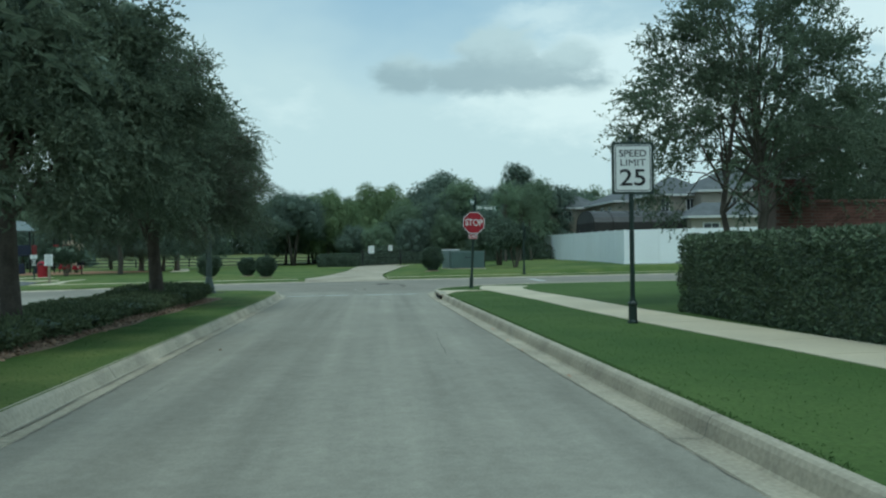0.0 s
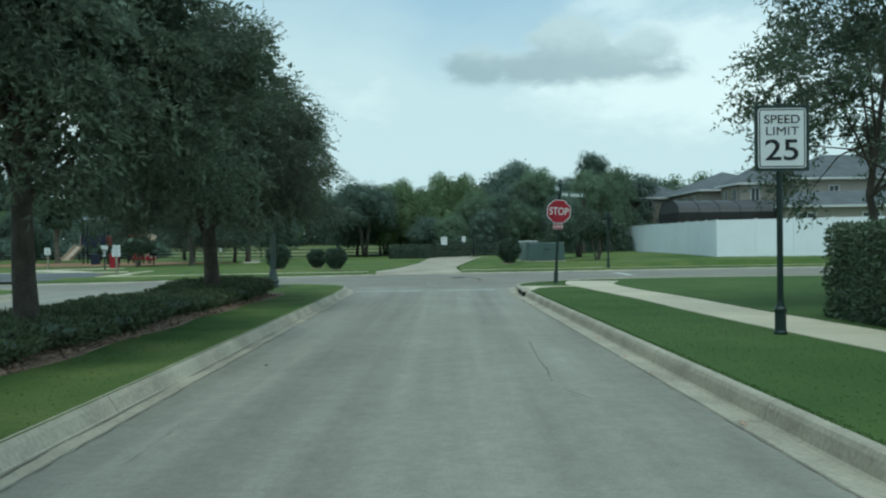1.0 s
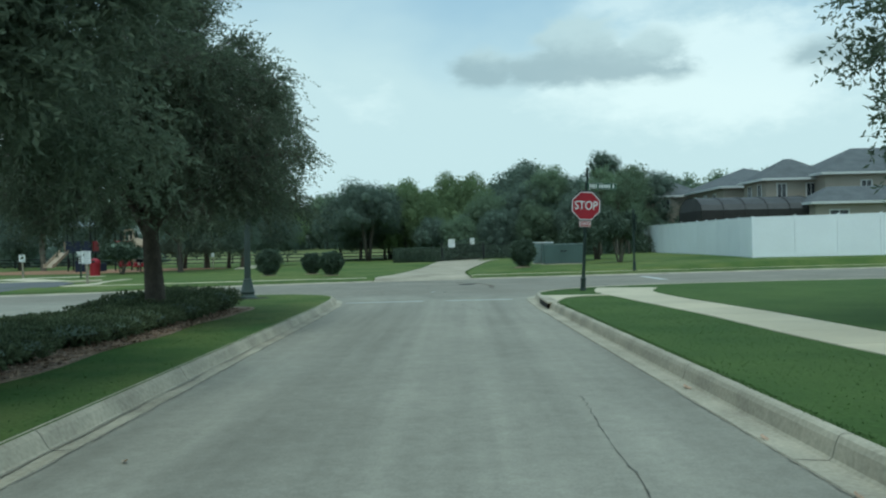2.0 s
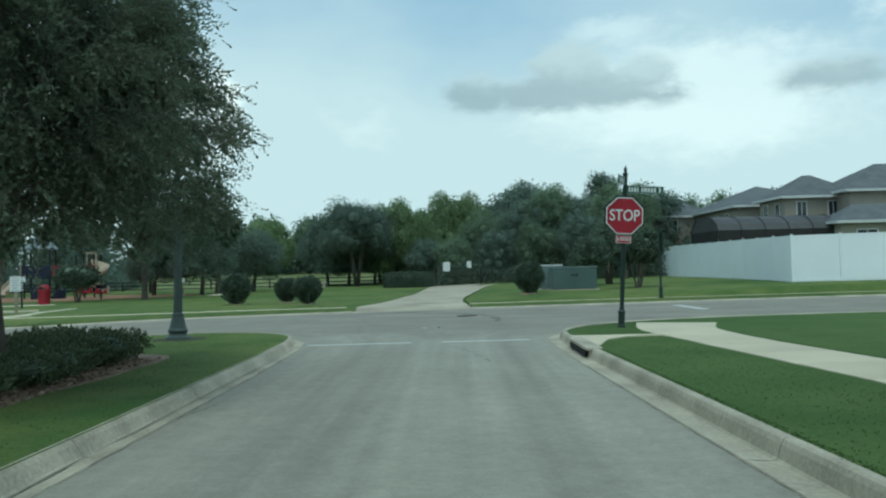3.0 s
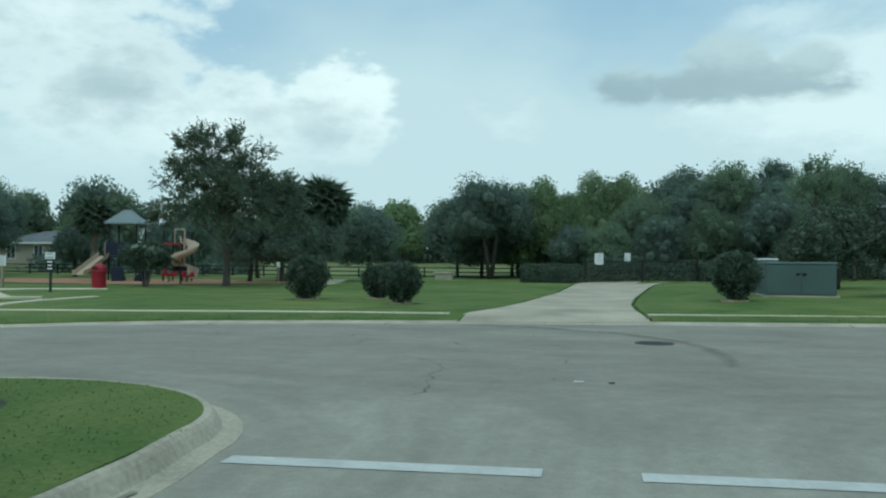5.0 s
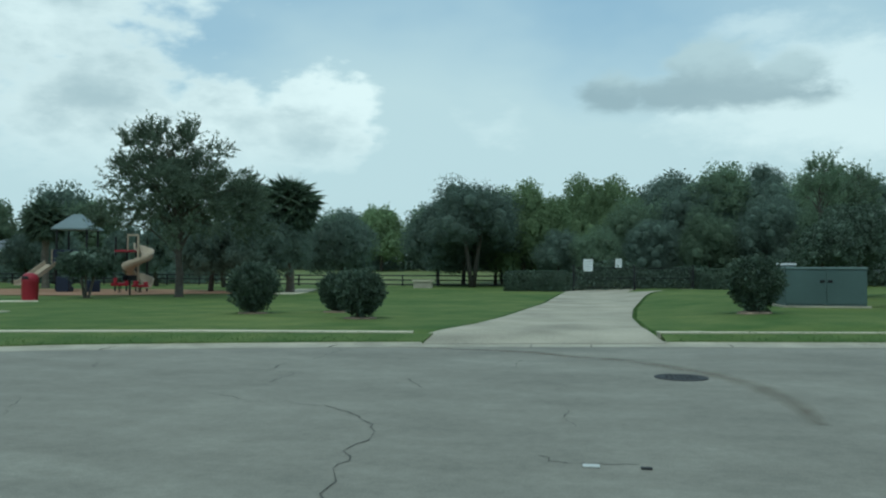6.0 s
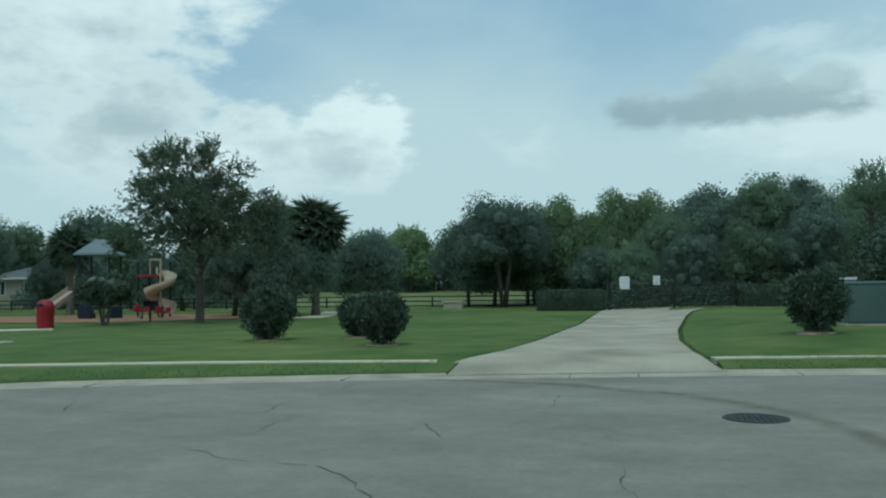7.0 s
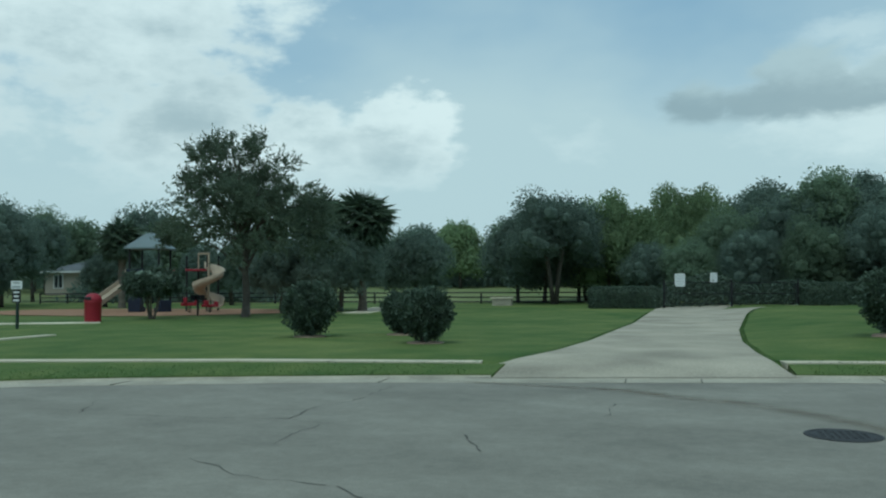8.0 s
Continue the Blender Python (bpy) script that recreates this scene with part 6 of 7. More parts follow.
vinyl_fence([(15.55, 19.0), (16.7, 36), (17.9, 53)], "long white vinyl privacy fence climbing away from the street", lambda x, y: 2.52 + 0.0065 * (y - 19), lambda x, y: z_park(x, y) - 0.03)
vinyl_fence([(15.55, 19.0), (24, 18.8), (48, 18.2)], "white vinyl privacy fence along the cross street", lambda x, y: 2.52 + 0.012 * min(x - 15.5, 9), lambda x, y: z_park(x, y) - 0.03)


def hip_roof(bm, L, W, z, rise, over=0.45):
    a, b = L / 2 + over, W / 2 + over
    e = [bm.verts.new(v) for v in ((-a, -b, z), (a, -b, z), (a, b, z), (-a, b, z))]
    u = [bm.verts.new(v) for v in ((-a, -b, z - 0.12), (a, -b, z - 0.12), (a, b, z - 0.12), (-a, b, z - 0.12))]
    r = max(0.02, a - b)
    t = [bm.verts.new((-r, 0, z + rise)), bm.verts.new((r, 0, z + rise))]
    bm.faces.new((e[0], e[1], t[1], t[0]))
    bm.faces.new((e[2], e[3], t[0], t[1]))
    bm.faces.new((e[1], e[2], t[1]))
    bm.faces.new((e[3], e[0], t[0]))
    bm.faces.new(u[::-1])
    for k in range(4):
        bm.faces.new((u[k], u[(k + 1) % 4], e[(k + 1) % 4], e[k]))


def house_block(parent, cx, cy, ang, L, W, base, eave, rise, windows):
    """One hipped volume: wall, roof, trim and windows. windows: (side, along, z, width, height)."""
    m = pose(cx, cy, 0, 0, 0, ang)
    bm = bmesh.new()
    box(bm, -L / 2, L / 2, -W / 2, W / 2, base - 0.3, eave)
    w = part("wall", bm, M_STUCCO, parent)
    w.matrix_basis = m
    bm = bmesh.new()
    hip_roof(bm, L, W, eave + 0.08, rise)
    bmesh.ops.recalc_face_normals(bm, faces=bm.faces)
    r = part("roof", bm, M_SHINGLE, parent, "grey shingled hip roof")
    r.matrix_basis = m
    bm = bmesh.new()
    a, b = L / 2 + 0.46, W / 2 + 0.46
    for x0, x1, y0, y1 in ((-a, a, -b - 0.03, -b), (-a, a, b, b + 0.03), (-a - 0.03, -a, -b, b), (a, a + 0.03, -b, b)):
        box(bm, x0, x1, y0, y1, eave - 0.10, eave + 0.09)
    f = part("fascia", bm, M_TRIM, parent, "pale eaves trim")
    f.matrix_basis = m
    for side, along, z, ww, hh in windows:
        win = {"s": pose(along, -W / 2, z), "w": pose(-L / 2, along, z, 0, 0, -90), "e": pose(L / 2, along, z, 0, 0, 90)}[side]
        bm = bmesh.new()
        for x0, x1, z0, z1 in ((-ww / 2 - 0.08, -ww / 2, -hh / 2 - 0.08, hh / 2 + 0.08), (ww / 2, ww / 2 + 0.08, -hh / 2 - 0.08, hh / 2 + 0.08), (-ww / 2, ww / 2, hh / 2, hh / 2 + 0.08), (-ww / 2, ww / 2, -hh / 2 - 0.08, -hh / 2), (-0.025, 0.025, -hh / 2, hh / 2)):
            box(bm, x0, x1, -0.06, 0.02, z0, z1)
        wo = part("window", bm, M_TRIM, parent)
        wo.matrix_basis = m @ win
        bm = bmesh.new()
        box(bm, -ww / 2, ww / 2, -0.02, -0.005, -hh / 2, hh / 2)
        part("pane", bm, M_GLASS, wo)


def houses():
    far = thing("house", pose(0, 0, 0), "two-storey tan stucco house with grey hip roof", "house", "houses behind the fence")
    house_block(far, 31.0, 64.0, 0, 9.6, 16.5, 1.0, 6.3, 2.4, [("w", -5.5, 5.2, 0.8, 1.2), ("w", -2.5, 5.2, 0.8, 1.2), ("w", 1.0, 5.2, 0.8, 1.2)])
    house_block(far, 24.8, 71.0, 0, 6.4, 6.0, 1.2, 6.2, 1.9, [("s", -1.0, 5.2, 0.9, 1.2)])
    near = thing("house", pose(0, 0, 0), "two-storey tan stucco house with stepped grey hip roofs", "house", "houses behind the fence")
    house_block(near, 30.4, 51.2, 0, 5.9, 5.2, 0.9, 6.45, 1.9, [("w", -1.2, 5.4, 0.7, 1.3), ("w", 1.2, 5.4, 0.7, 1.3), ("s", -1.6, 5.4, 0.7, 1.3), ("s", 0.9, 5.4, 0.7, 1.3)])
    house_block(near, 38.6, 50.6, 0, 14.0, 8.2, 0.9, 6.7, 2.4, [("s", -3.6, 5.4, 0.8, 1.3), ("s", 1.0, 5.4, 0.8, 1.3)])
    house_block(near, 35.2, 44.2, 0, 12.5, 3.6, 0.8, 4.1, 1.3, [("s", -4.4, 3.0, 1.4, 1.0), ("s", 1.0, 3.0, 1.4, 1.0)])
    # screened pool enclosure: barrel frame in bronze mesh
    cage = thing("pool_enclosure", pose(0, 0, 0), "dark bronze mesh pool enclosure with a domed roof", "enclosure")
    x0, x1, y0, y1 = 20.4, 29.2, 43.5, 50.0
    bm = bmesh.new()
    box(bm, x0, x1, y0, y1, 0.9, 3.75)
    part("screen_wall", bm, M_SCREEN, cage)
    prof = [(0.0, 3.75), (0.35, 4.2), (1.2, 4.62), (2.4, 4.85), (4.1, 4.85), (5.3, 4.62), (6.15, 4.2), (6.5, 3.75)]
    bm = bmesh.new()
    ends = []
    for x in (x0, x1):
        ends.append([bm.verts.new((x, y0 + d, z)) for d, z in prof])
    for k in range(len(prof) - 1):
        bm.faces.new((ends[0][k], ends[1][k], ends[1][k + 1], ends[0][k + 1]))
    bm.faces.new(ends[0])
    bm.faces.new(ends[1][::-1])
    bmesh.ops.recalc_face_normals(bm, faces=bm.faces)
    part("screen_roof", bm, M_SCREEN_ROOF, cage)
    for k in range(6):
        x = x0 + (x1 - x0) * k / 5
        bm = bmesh.new()
        tube(bm, [(x, y0 - 0.03, 0.9)] + [(x, y0 - 0.03 + d * 1.009, z + 0.02) for d, z in prof] + [(x, y1 + 0.03, 0.9)], [0.035] * (len(prof) + 2), 4)
        part("rib", bm, M_SCREEN, cage)
    # pale building beyond the park
    far2 = thing("house", pose(0, 0, 0), "low pale house far behind the park trees", "house", "houses across the park")
    house_block(far2, -59.0, 76.0, 8, 9, 7, 0.9, 3.0, 1.3, [("s", -3, 2.0, 0.9, 1.3), ("s", 0, 1.7, 0.9, 2.0), ("s", 3, 2.0, 0.9, 1.3)])


houses()


def brick_wall():
    """Brick entrance wall behind the hedge: mortar core with bricks proud of it."""
    top = thing("brick_wall", pose(0, -10.0, z_road(-10) + 0.1, 0, 0, 0), "red brick garden wall with a square end pier", "wall", kind="structure")
    bm = bmesh.new()
    box(bm, 10.28, 11.22, 0.03, 0.95, 0, 2.72)
    box(bm, 11.22, 21.0, 0.25, 0.62, 0, 2.36)
    part("mortar_core", bm, M_MORTAR, top)
    bm = bmesh.new()
    box(bm, 10.19, 11.31, -0.06, 1.04, 2.72, 2.82, 0.015)
    box(bm, 10.25, 11.25, 0.0, 0.98, 2.82, 2.93, 0.02)
    part("pier_cap", bm, M_BRICK, top)
    bm = bmesh.new()
    box(bm, 11.25, 21.0, 0.18, 0.70, 2.36, 2.44, 0.012)
    part("coping", bm, M_BRICK, top)
    brick = bmesh.new()
    box(brick, -0.0975, 0.0975, -0.03, 0.03, -0.0285, 0.0285)
    me = bpy.data.meshes.new("brick")
    brick.to_mesh(me)
    brick.free()
    me.materials.append(M_BRICK)
    count, rest_v, rest_f = 0, [], []
    rnd = random.Random(3)
    cube = [v.co.copy() for v in me.vertices]
    polys = [tuple(p.vertices) for p in me.polygons]
    spots = []
    for row in range(36):
        z = 0.035 + row * 0.0755
        if z > 2.69:
            break
        for k in range(5):
            x = 10.28 + 0.1 + (k + (0.5 if row % 2 else 0.0)) * 0.2055 * 0.92
            if x < 11.15:
                spots.append((x, 0.03, z))
        if z < 2.33:
            for k in range(50):
                x = 11.33 + (k + (0.5 if row % 2 else 0)) * 0.2055
                if x < 20.9:
                    spots.append((x, 0.25, z))
    spots.sort(key=lambda s: (s[2] < 1.35, s[0]))
    for x, y, z in spots:
        j = rnd.uniform(-0.003, 0.003)
        if count < 300 and z >= 1.35:
            ob = new("brick", me)
            ob.parent = top
            ob.location = (x, y + j, z)
            count += 1
        else:
            b = len(rest_v)
            rest_v += [(v.x + x, v.y + y + j, v.z + z) for v in cube]
            rest_f += [tuple(b + i for i in p) for p in polys]
    tagged(raw_part("bricks", rest_v, rest_f, M_BRICK, top), kind="stuff")


# utility cabinets
def cabinet(x0, x1, y0, y1, h, label, mat, lid):
    g = z_park(0.5 * (x0 + x1), y0)
    cx, cy = 0.5 * (x0 + x1), 0.5 * (y0 + y1)
    w, d = x1 - x0, y1 - y0
    top = thing("utility_cabinet", pose(cx, cy, g, 0, 0, 0), label, "utility box", "utility cabinets")
    bm = bmesh.new()
    box(bm, -w / 2 - 0.08, w / 2 + 0.08, -d / 2 - 0.08, d / 2 + 0.08, -0.1, 0.05, 0.01)
    part("plinth", bm, M_CURB, top, "concrete plinth")
    bm = bmesh.new()
    box(bm, -w / 2, w / 2, -d / 2, d / 2, 0.05, h - 0.06, 0.015)
    body = part("body", bm, mat, top)
    bm = bmesh.new()
    box(bm, -w / 2 - 0.02, w / 2 + 0.02, -d / 2 - 0.03, d / 2 + 0.02, h - 0.06, h, 0.012)
    part("lid", bm, lid, top)
    for s in (-1, 1):
        bm = bmesh.new()
        box(bm, min(0, s * w / 2) + 0.015 * (1 if s > 0 else 1), max(0, s * w / 2) - 0.015, -d / 2 - 0.015, -d / 2 - 0.002, 0.10, h - 0.10, 0.004)
        door = part("door", bm, mat, top)
        bm = bmesh.new()
        box(bm, s * 0.10 - 0.06, s * 0.10 + 0.06, -d / 2 - 0.035, -d / 2 - 0.016, 0.62 * h, 0.68 * h, 0.006)
        part("latch", bm, M_BLACK, door)
    return top


cabinet(5.3, 7.36, 21.0, 22.3, 1.09, "dull green metal utility cabinet on the lawn", M_BOX, M_BOX_PALE)
cabinet(4.95, 6.0, 22.75, 23.7, 1.2, "green metal utility cabinet with a pale lid", M_BOX_PALE, M_SIGN_WHITE)


# ---- park gate ----
def park_gate():
    y = 46.0
    g = 0.19
    gate = thing("park_gate", pose(0, y, g), "black iron bar gate closing the park drive", "gate")
    for x in (-0.5, 2.95, 6.2):
        bm = bmesh.new()
        box(bm, x - 0.06, x + 0.06, -0.06, 0.06, -0.2, 1.35, 0.01)
        box(bm, x - 0.075, x + 0.075, -0.075, 0.075, 1.35, 1.39, 0.01)
        part("gate_post", bm, M_BLACK, gate)
    for x0, x1 in ((-0.4, 2.85), (3.05, 6.1)):
        bm = bmesh.new()
        for z in (0.08, 0.62, 1.2):
            box(bm, x0, x1, -0.02, 0.02, z, z + 0.045)
        for x in (x0, x1 - 0.04):
            box(bm, x, x + 0.04, -0.022, 0.022, 0.08, 1.24)
        leaf = part("gate_leaf", bm, M_BLACK, gate)
        n = 26
        for k in range(1, n):
            bm = bmesh.new()
            x = x0 + (x1 - x0) * k / n
            box(bm, x - 0.009, x + 0.009, -0.009, 0.009, 0.1, 1.2)
            part("bar", bm, M_BLACK, leaf)
    for x, z, w, h in ((0.33, 1.38, 0.54, 0.70), (2.06, 1.50, 0.36, 0.50)):
        bm = bmesh.new()
        box(bm, x - w / 2, x + w / 2, -0.05, -0.035, z - h / 2, z + h / 2, 0.006)
        plate_ = part("notice", bm, M_SIGN_WHITE, gate, "white notice board")
        for k in range(4):
            bm = bmesh.new()
            zc = z + h * (0.3 - 0.2 * k)
            bm.faces.new([bm.verts.new((a, -0.0515, b)) for a, b in ((x - w * 0.34, zc - 0.012), (x + w * 0.34, zc - 0.012), (x + w * 0.34, zc + 0.012), (x - w * 0.34, zc + 0.012))])
            part("writing_bar", bm, M_FADED, plate_)
    # clipped hedges either side of the gate
    for x0, x1, label in ((-4.4, -0.85, "dark clipped hedge beside the park gate"), (6.45, 10.6, "dark clipped hedge beside the park gate")):
        rng = np.random.default_rng(int(x1 * 10) + 60)
        gz = z_park(0.5 * (x0 + x1), y)
        top = thing("gate_hedge", pose(0, y, gz - 0.05), label, "hedge", "gate hedges")
        bm = bmesh.new()
        box(bm, x0 + 0.08, x1 - 0.08, -0.4, 0.5, 0, 1.02)
        part("core", bm, M_CORE, top)
        pos, d = leafy_box(rng, x0, x1, -0.5, 0.6, 0.02, 1.1, 9000, 0.05)
        v, f = leaf_mesh(pos, d, 0.10, 0.06, rng)
        raw_part("foliage", v, f, M_BUSH, top)


park_gate()


# ---- playground ----
def playground():
    # bark-chip bed
    vs, n = [], 40
    for k in range(n):
        a = 2 * math.pi * k / n
        r = 1 + 0.06 * math.sin(3 * a) + 0.04 * math.sin(5 * a + 1)
        x, y = -26.2 + 9.6 * r * math.cos(a), 37.0 + 5.8 * r * math.sin(a)
        vs.append((x, y, z_park(x, y) + 0.03))
    tagged(raw_part("playground_bed", vs, [tuple(range(n))], M_CHIPS), "tan wood-chip bed of the playground", "playground", kind="structure")
    gx, gy = -27.5, 39.0
    g = z_park(gx, gy)
    tower = thing("play_tower", pose(gx, gy, g, 0, 0, 12), "playground tower with a pale pyramid roof and panels", "play structure")
    for x in (-0.8, 0.8):
        for y in (-0.8, 0.8):
            bm = bmesh.new()
            tube(bm, [(x, y, -0.05), (x, y, 3.45)], [0.055, 0.055], 10)
            part("post", bm, M_BLACK, tower)
    bm = bmesh.new()
    box(bm, -1.05, 1.05, -1.05, 1.05, 1.38, 1.47, 0.02)
    part("deck", bm, M_BLUE, tower)
    bm = bmesh.new()
    a = 1.02
    e = [bm.verts.new(v) for v in ((-a, -a, 3.42), (a, -a, 3.42), (a, a, 3.42), (-a, a, 3.42))]
    u = [bm.verts.new(v) for v in ((-a, -a, 3.34), (a, -a, 3.34), (a, a, 3.34), (-a, a, 3.34))]
    t = [bm.verts.new((s * 0.18, q * 0.18, 4.22)) for s, q in ((-1, -1), (1, -1), (1, 1), (-1, 1))]
    for k in range(4):
        bm.faces.new((e[k], e[(k + 1) % 4], t[(k + 1) % 4], t[k]))
        bm.faces.new((u[k], u[(k + 1) % 4], e[(k + 1) % 4], e[k]))
    bm.faces.new(t)
    bm.faces.new(u[::-1])
    bmesh.ops.recalc_face_normals(bm, faces=bm.faces)
    part("roof", bm, M_TIN, tower, "pale metal pyramid roof")
    for name, x0, x1, y0, y1, mat in (("panel", -0.9, 0.9, -1.03, -0.97, M_BLUE), ("panel", 0.97, 1.03, -0.9, 0.9, M_RED), ("panel", -1.03, -0.97, -0.9, 0.2, M_TAN)):
        bm = bmesh.new()
        box(bm, x0, x1, y0, y1, 1.5, 2.25, 0.02)
        part(name, bm, mat, tower)
    # straight slide
    bm = bmesh.new()
    rows = []
    for k in range(9):
        s = k / 8
        z = 1.45 - 1.15 * s if s < 0.9 else 1.45 - 1.15 * 0.9 - 0.02 * (s - 0.9)
        y = -1.0 - 2.3 * s
        rows.append([bm.verts.new((x - 1.0 - 0.55 * s, y, z + dz)) for x, dz in ((-0.30, 0.22), (-0.27, 0.0), (0.27, 0.0), (0.30, 0.22), (0.33, 0.22), (0.31, -0.05), (-0.31, -0.05), (-0.33, 0.22))])
    for r0, r1 in zip(rows, rows[1:]):
        for k in range(8):
            bm.faces.new((r0[k], r0[(k + 1) % 8], r1[(k + 1) % 8], r1[k]))
    bm.faces.new(rows[0])
    bm.faces.new(rows[-1][::-1])
    bmesh.ops.recalc_face_normals(bm, faces=bm.faces)
    part("slide", bm, M_TAN, tower, "tan plastic straight slide")
    # spiral slide on its own pole
    sx, sy = -22.9, 37.3
    sp = thing("spiral_slide", pose(sx, sy, z_park(sx, sy)), "tan and white plastic spiral slide", "slide")
    bm = bmesh.new()
    tube(bm, [(0, 0, -0.05), (0, 0, 2.9)], [0.06, 0.06], 10)
    part("pole", bm, M_TAN, sp)
    rows = []
    bm = bmesh.new()
    n = 44
    for k in range(n + 1):
        s = k / n
        a = 2.4 - s * 2 * math.pi * 1.35
        z = 2.25 - 2.0 * s
        row = []
        for r, dz in ((0.18, 0.22), (0.22, 0.04), (0.45, 0.0), (0.68, 0.06), (0.78, 0.36), (0.81, 0.36), (0.72, 0.02), (0.45, -0.05), (0.18, 0.0)):
            row.append(bm.verts.new((r * math.cos(a), r * math.sin(a), z + dz)))
        rows.append(row)
    for r0, r1 in zip(rows, rows[1:]):
        for k in range(9):
            bm.faces.new((r0[k], r0[(k + 1) % 9], r1[(k + 1) % 9], r1[k]))
    bm.faces.new(rows[0])
    bm.faces.new(rows[-1][::-1])
    bmesh.ops.recalc_face_normals(bm, faces=bm.faces)
    part("chute", bm, M_TAN, sp, "", True)
    bm = bmesh.new()
    for x in (-0.75, -0.15):
        box(bm, x - 0.03, x + 0.03, 0.25, 0.31, 2.2, 3.0, 0.01)
    box(bm, -0.78, -0.12, 0.25, 0.31, 2.95, 3.05, 0.02)
    part("entry_hood", bm, M_TAN, sp, "pale entry hood")
    bm = bmesh.new()
    box(bm, -1.6, -0.3, 0.4, 1.6, 2.12, 2.22, 0.02)
    part("platform", bm, M_RED, sp)
    for x, y in ((-1.55, 0.45), (-0.35, 0.45), (-1.55, 1.55), (-0.35, 1.55)):
        bm = bmesh.new()
        tube(bm, [(x, y, -0.05), (x, y, 2.9)], [0.05, 0.05], 8)
        part("leg", bm, M_BLACK, sp)
    # small red and blue play pieces
    for x, y, mat, label, h in ((-22.9, 35.6, M_RED, "red plastic spring rocker in wood chips", 0.75), (-22.2, 36.3, M_RED, "red plastic spring rocker in wood chips", 0.6), (-26.4, 36.3, M_BLUE, "blue plastic climbing step in wood chips", 0.8), (-25.2, 36.8, M_BLUE, "blue plastic climbing step in wood chips", 0.6)):
        rk = thing("spring_rocker" if mat is M_RED else "climbing_step", pose(x, y, z_park(x, y) + 0.02, 0, 0, 30 * x), label, "play equipment", "small play pieces")
        bm = bmesh.new()
        if mat is M_RED:
            box(bm, -0.42, 0.42, -0.10, 0.10, 0.34 * h / 0.75, 0.5 * h / 0.75, 0.04)
            box(bm, -0.30, -0.12, -0.16, 0.16, 0.45 * h / 0.75, h, 0.05)
            box(bm, 0.22, 0.40, -0.10, 0.10, 0.45 * h / 0.75, 0.9 * h, 0.05)
            part("seat", bm, mat, rk)
            bm = bmesh.new()
            tube(bm, [(0.09 * math.cos(k), 0.09 * math.sin(k), 0.40 * h / 0.75 * k / 24) for k in range(25)], [0.018] * 25, 5)
            part("spring", bm, M_BLACK, rk)
        else:
            for k in range(3):
                box(bm, -0.5 + 0.3 * k, -0.2 + 0.3 * k, -0.3, 0.3, 0, h * (k + 1) / 3, 0.03)
            part("step_block", bm, mat, rk)


playground()


def trash_can(x, y):
    top = thing("trash_can", pose(x, y, z_park(x, y) + 0.02), "red domed plastic trash can beside a path", "trash can")
    bm = bmesh.new()
    lathe(bm, [(0.27, -0.03), (0.285, 0.02), (0.30, 0.70), (0.315, 0.72), (0.315, 0.76)], 20)
    part("bin", bm, M_RED, top, "", True)
    bm = bmesh.new()
    lathe(bm, [(0.315, 0.755), (0.305, 0.82), (0.26, 0.93), (0.17, 1.01), (0.05, 1.04)], 20)
    lid = part("dome_lid", bm, M_RED, top, "", True)
    bm = bmesh.new()
    box(bm, -0.13, 0.13, -0.31, -0.26, 0.79, 0.91, 0.02)
    part("flap", bm, M_BLACK, lid, "dark push flap")


trash_can(-20.67, 25.75)


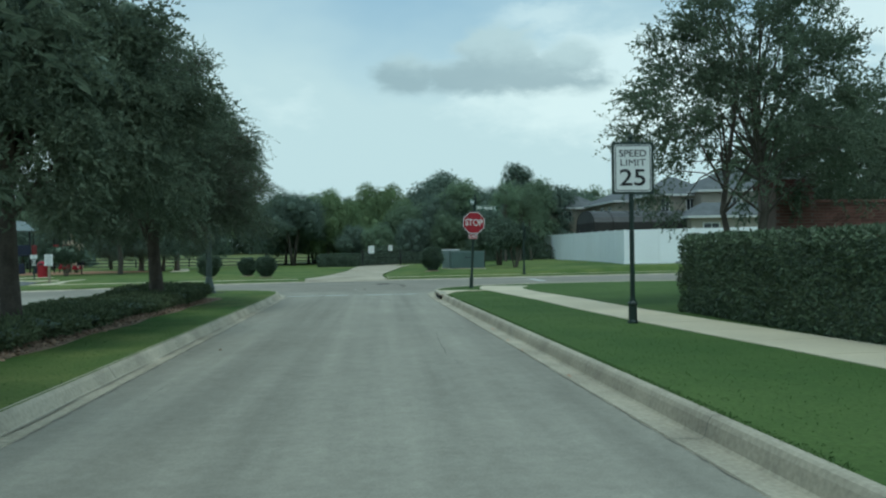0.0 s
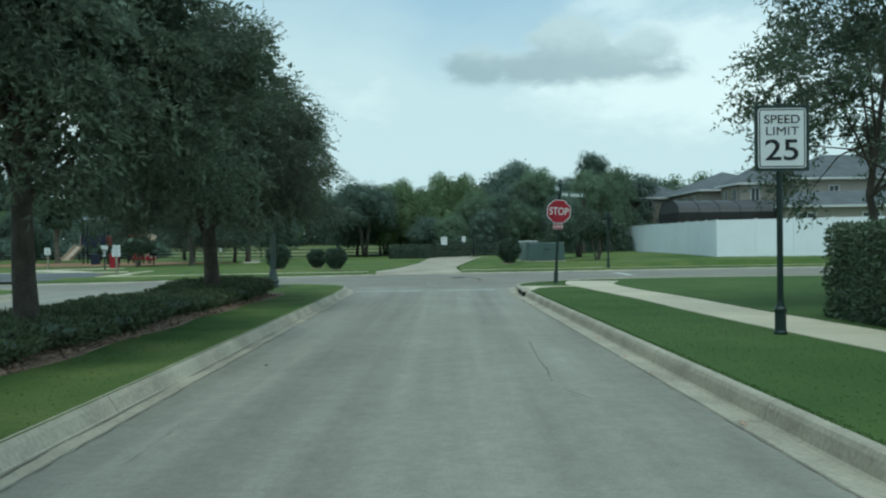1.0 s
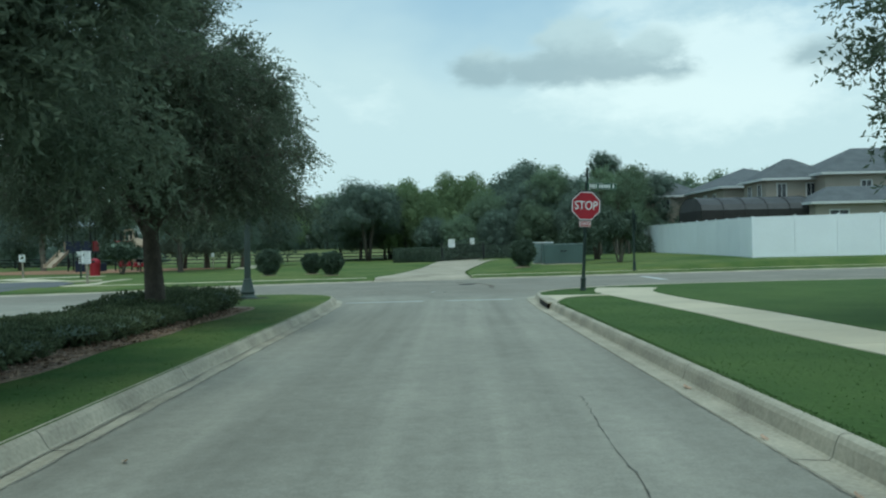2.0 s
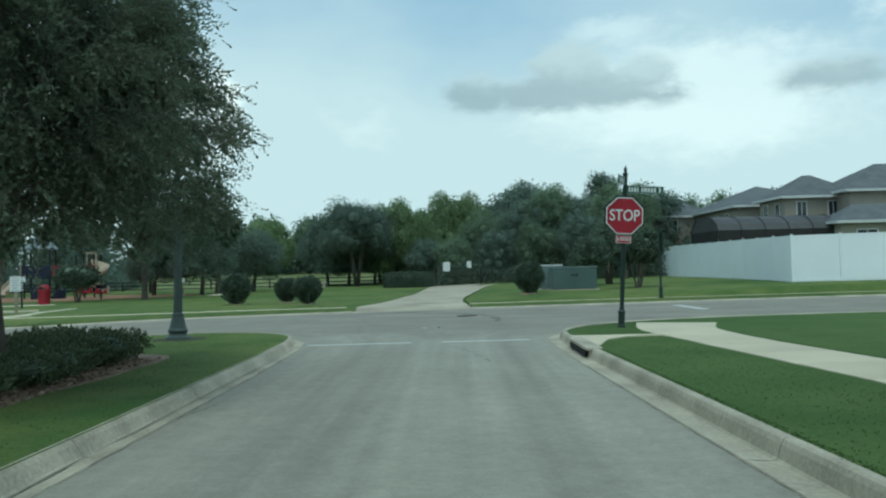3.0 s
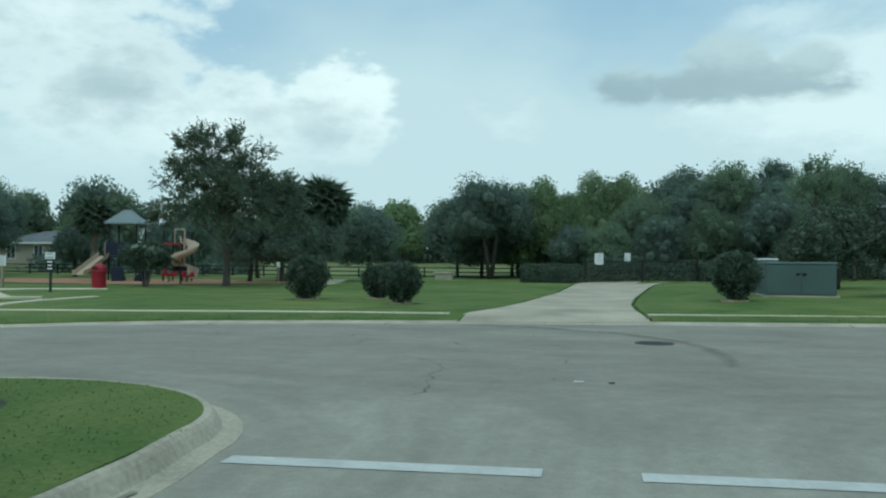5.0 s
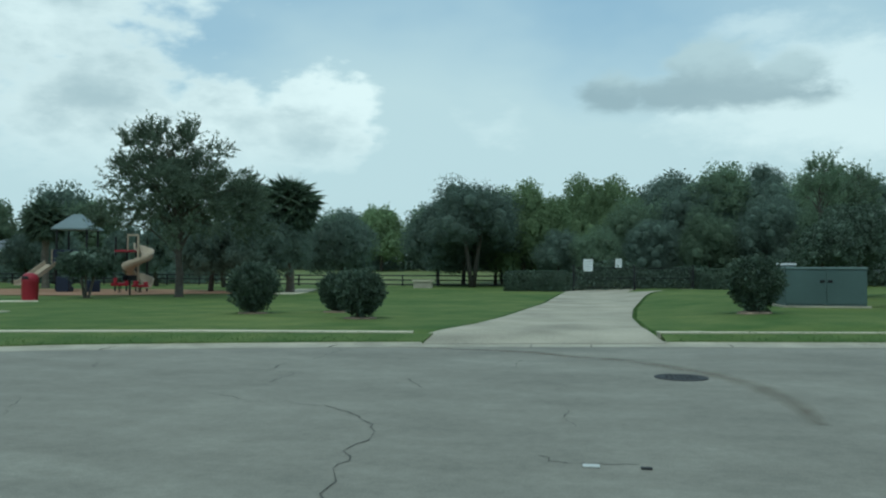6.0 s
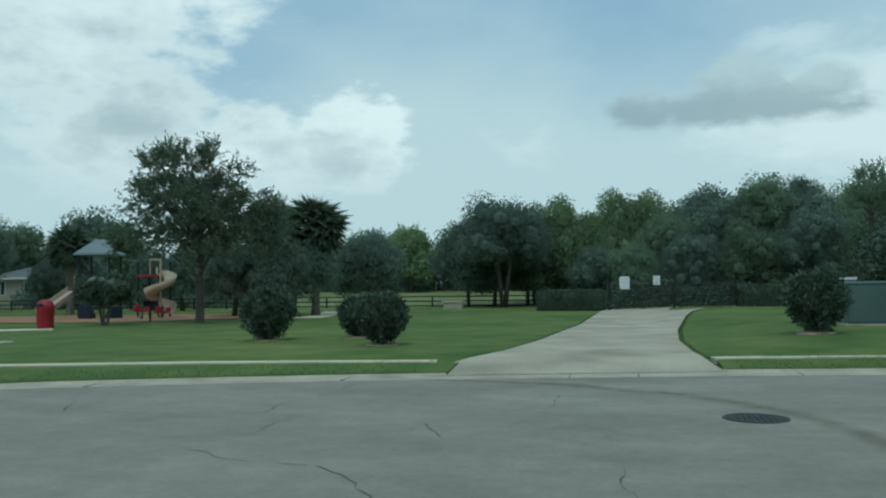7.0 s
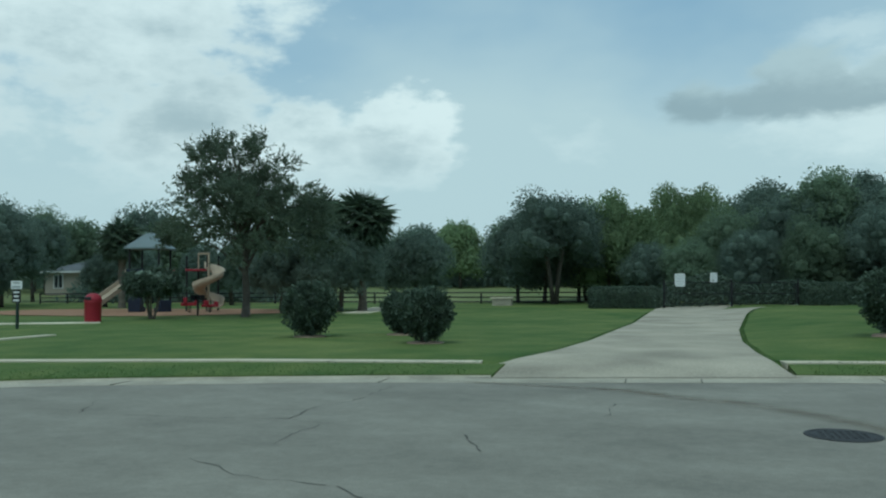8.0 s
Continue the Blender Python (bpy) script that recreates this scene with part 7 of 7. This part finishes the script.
def grill(x, y):
    top = thing("picnic_grill", pose(x, y, z_park(x, y)), "small dark iron park grill on a post", "grill")
    bm = bmesh.new()
    tube(bm, [(0, 0, -0.05), (0, 0, 0.7)], [0.045, 0.04], 8)
    part("post", bm, M_BLACK, top)
    bm = bmesh.new()
    for x0, x1, y0, y1, z0, z1 in ((-0.25, 0.25, -0.2, 0.2, 0.68, 0.71), (-0.25, -0.235, -0.2, 0.2, 0.7, 0.92), (0.235, 0.25, -0.2, 0.2, 0.7, 0.92), (-0.25, 0.25, 0.185, 0.2, 0.7, 0.92)):
        box(bm, x0, x1, y0, y1, z0, z1)
    part("firebox", bm, M_BLACK, top)


grill(-20.6, 32.6)


def rail_fence(x0, x1, y):
    top = thing("rail_fence", pose(0, y, 0), "black three-rail fence across the park field", "fence")
    n = int((x1 - x0) / 2.6)
    for k in range(n + 1):
        x = x0 + (x1 - x0) * k / n
        g = z_park(x, y)
        bm = bmesh.new()
        box(bm, x - 0.05, x + 0.05, -0.05, 0.05, g - 0.1, g + 0.85, 0.008)
        part("post", bm, M_BLACK, top)
        if k < n:
            xb = x0 + (x1 - x0) * (k + 1) / n
            gb = z_park(xb, y)
            for h in (0.15, 0.48, 0.80):
                bm = bmesh.new()
                tube(bm, [(x, 0, g + h), (xb, 0, gb + h)], [0.045, 0.045], 6)
                part("rail", bm, M_BLACK, top)


rail_fence(-50, -5.0, 56.5)
bench = thing("bench", pose(-10.55, 52.0, z_park(-10.5, 52)), "solid grey concrete bench block by the rail fence", "bench", "park benches")
bm = bmesh.new()
box(bm, -0.62, 0.62, -0.25, 0.25, -0.05, 0.44, 0.02)
part("block", bm, M_CURB, bench)
bm = bmesh.new()
box(bm, -0.72, 0.72, -0.32, 0.32, 0.44, 0.53, 0.015)
part("seat", bm, M_WALK, bench, "pale concrete top slab")
slab_strip("pavement_field", [(-9.6, 55.2), (-6.5, 55.6), (-3.2, 55.0)], 1.2, 0.02, 1.5, "pale concrete footpath along the rail fence", "", z_park)
brick_wall()

# shade on the short grass round the street lamp's foot, painted as a dark ring
bm = bmesh.new()
lathe(bm, [(0.0, 0.012), (0.32, 0.010), (0.48, 0.005), (0.58, -0.03)], 24)
for v in bm.verts:
    k = 1 + 0.22 * noise.noise(Vector((v.co.x * 2.5, v.co.y * 2.5, 3)))
    v.co.x *= 1.15 * k
    v.co.y *= k
soil = part("shade_ring", bm, M_FOOT_SHADE)
soil.matrix_world = pose(-4.95, -0.4, 0.152)
tagged(soil, "dark patch round the lamp foot, painted as shade on short grass", "soil", kind="structure")
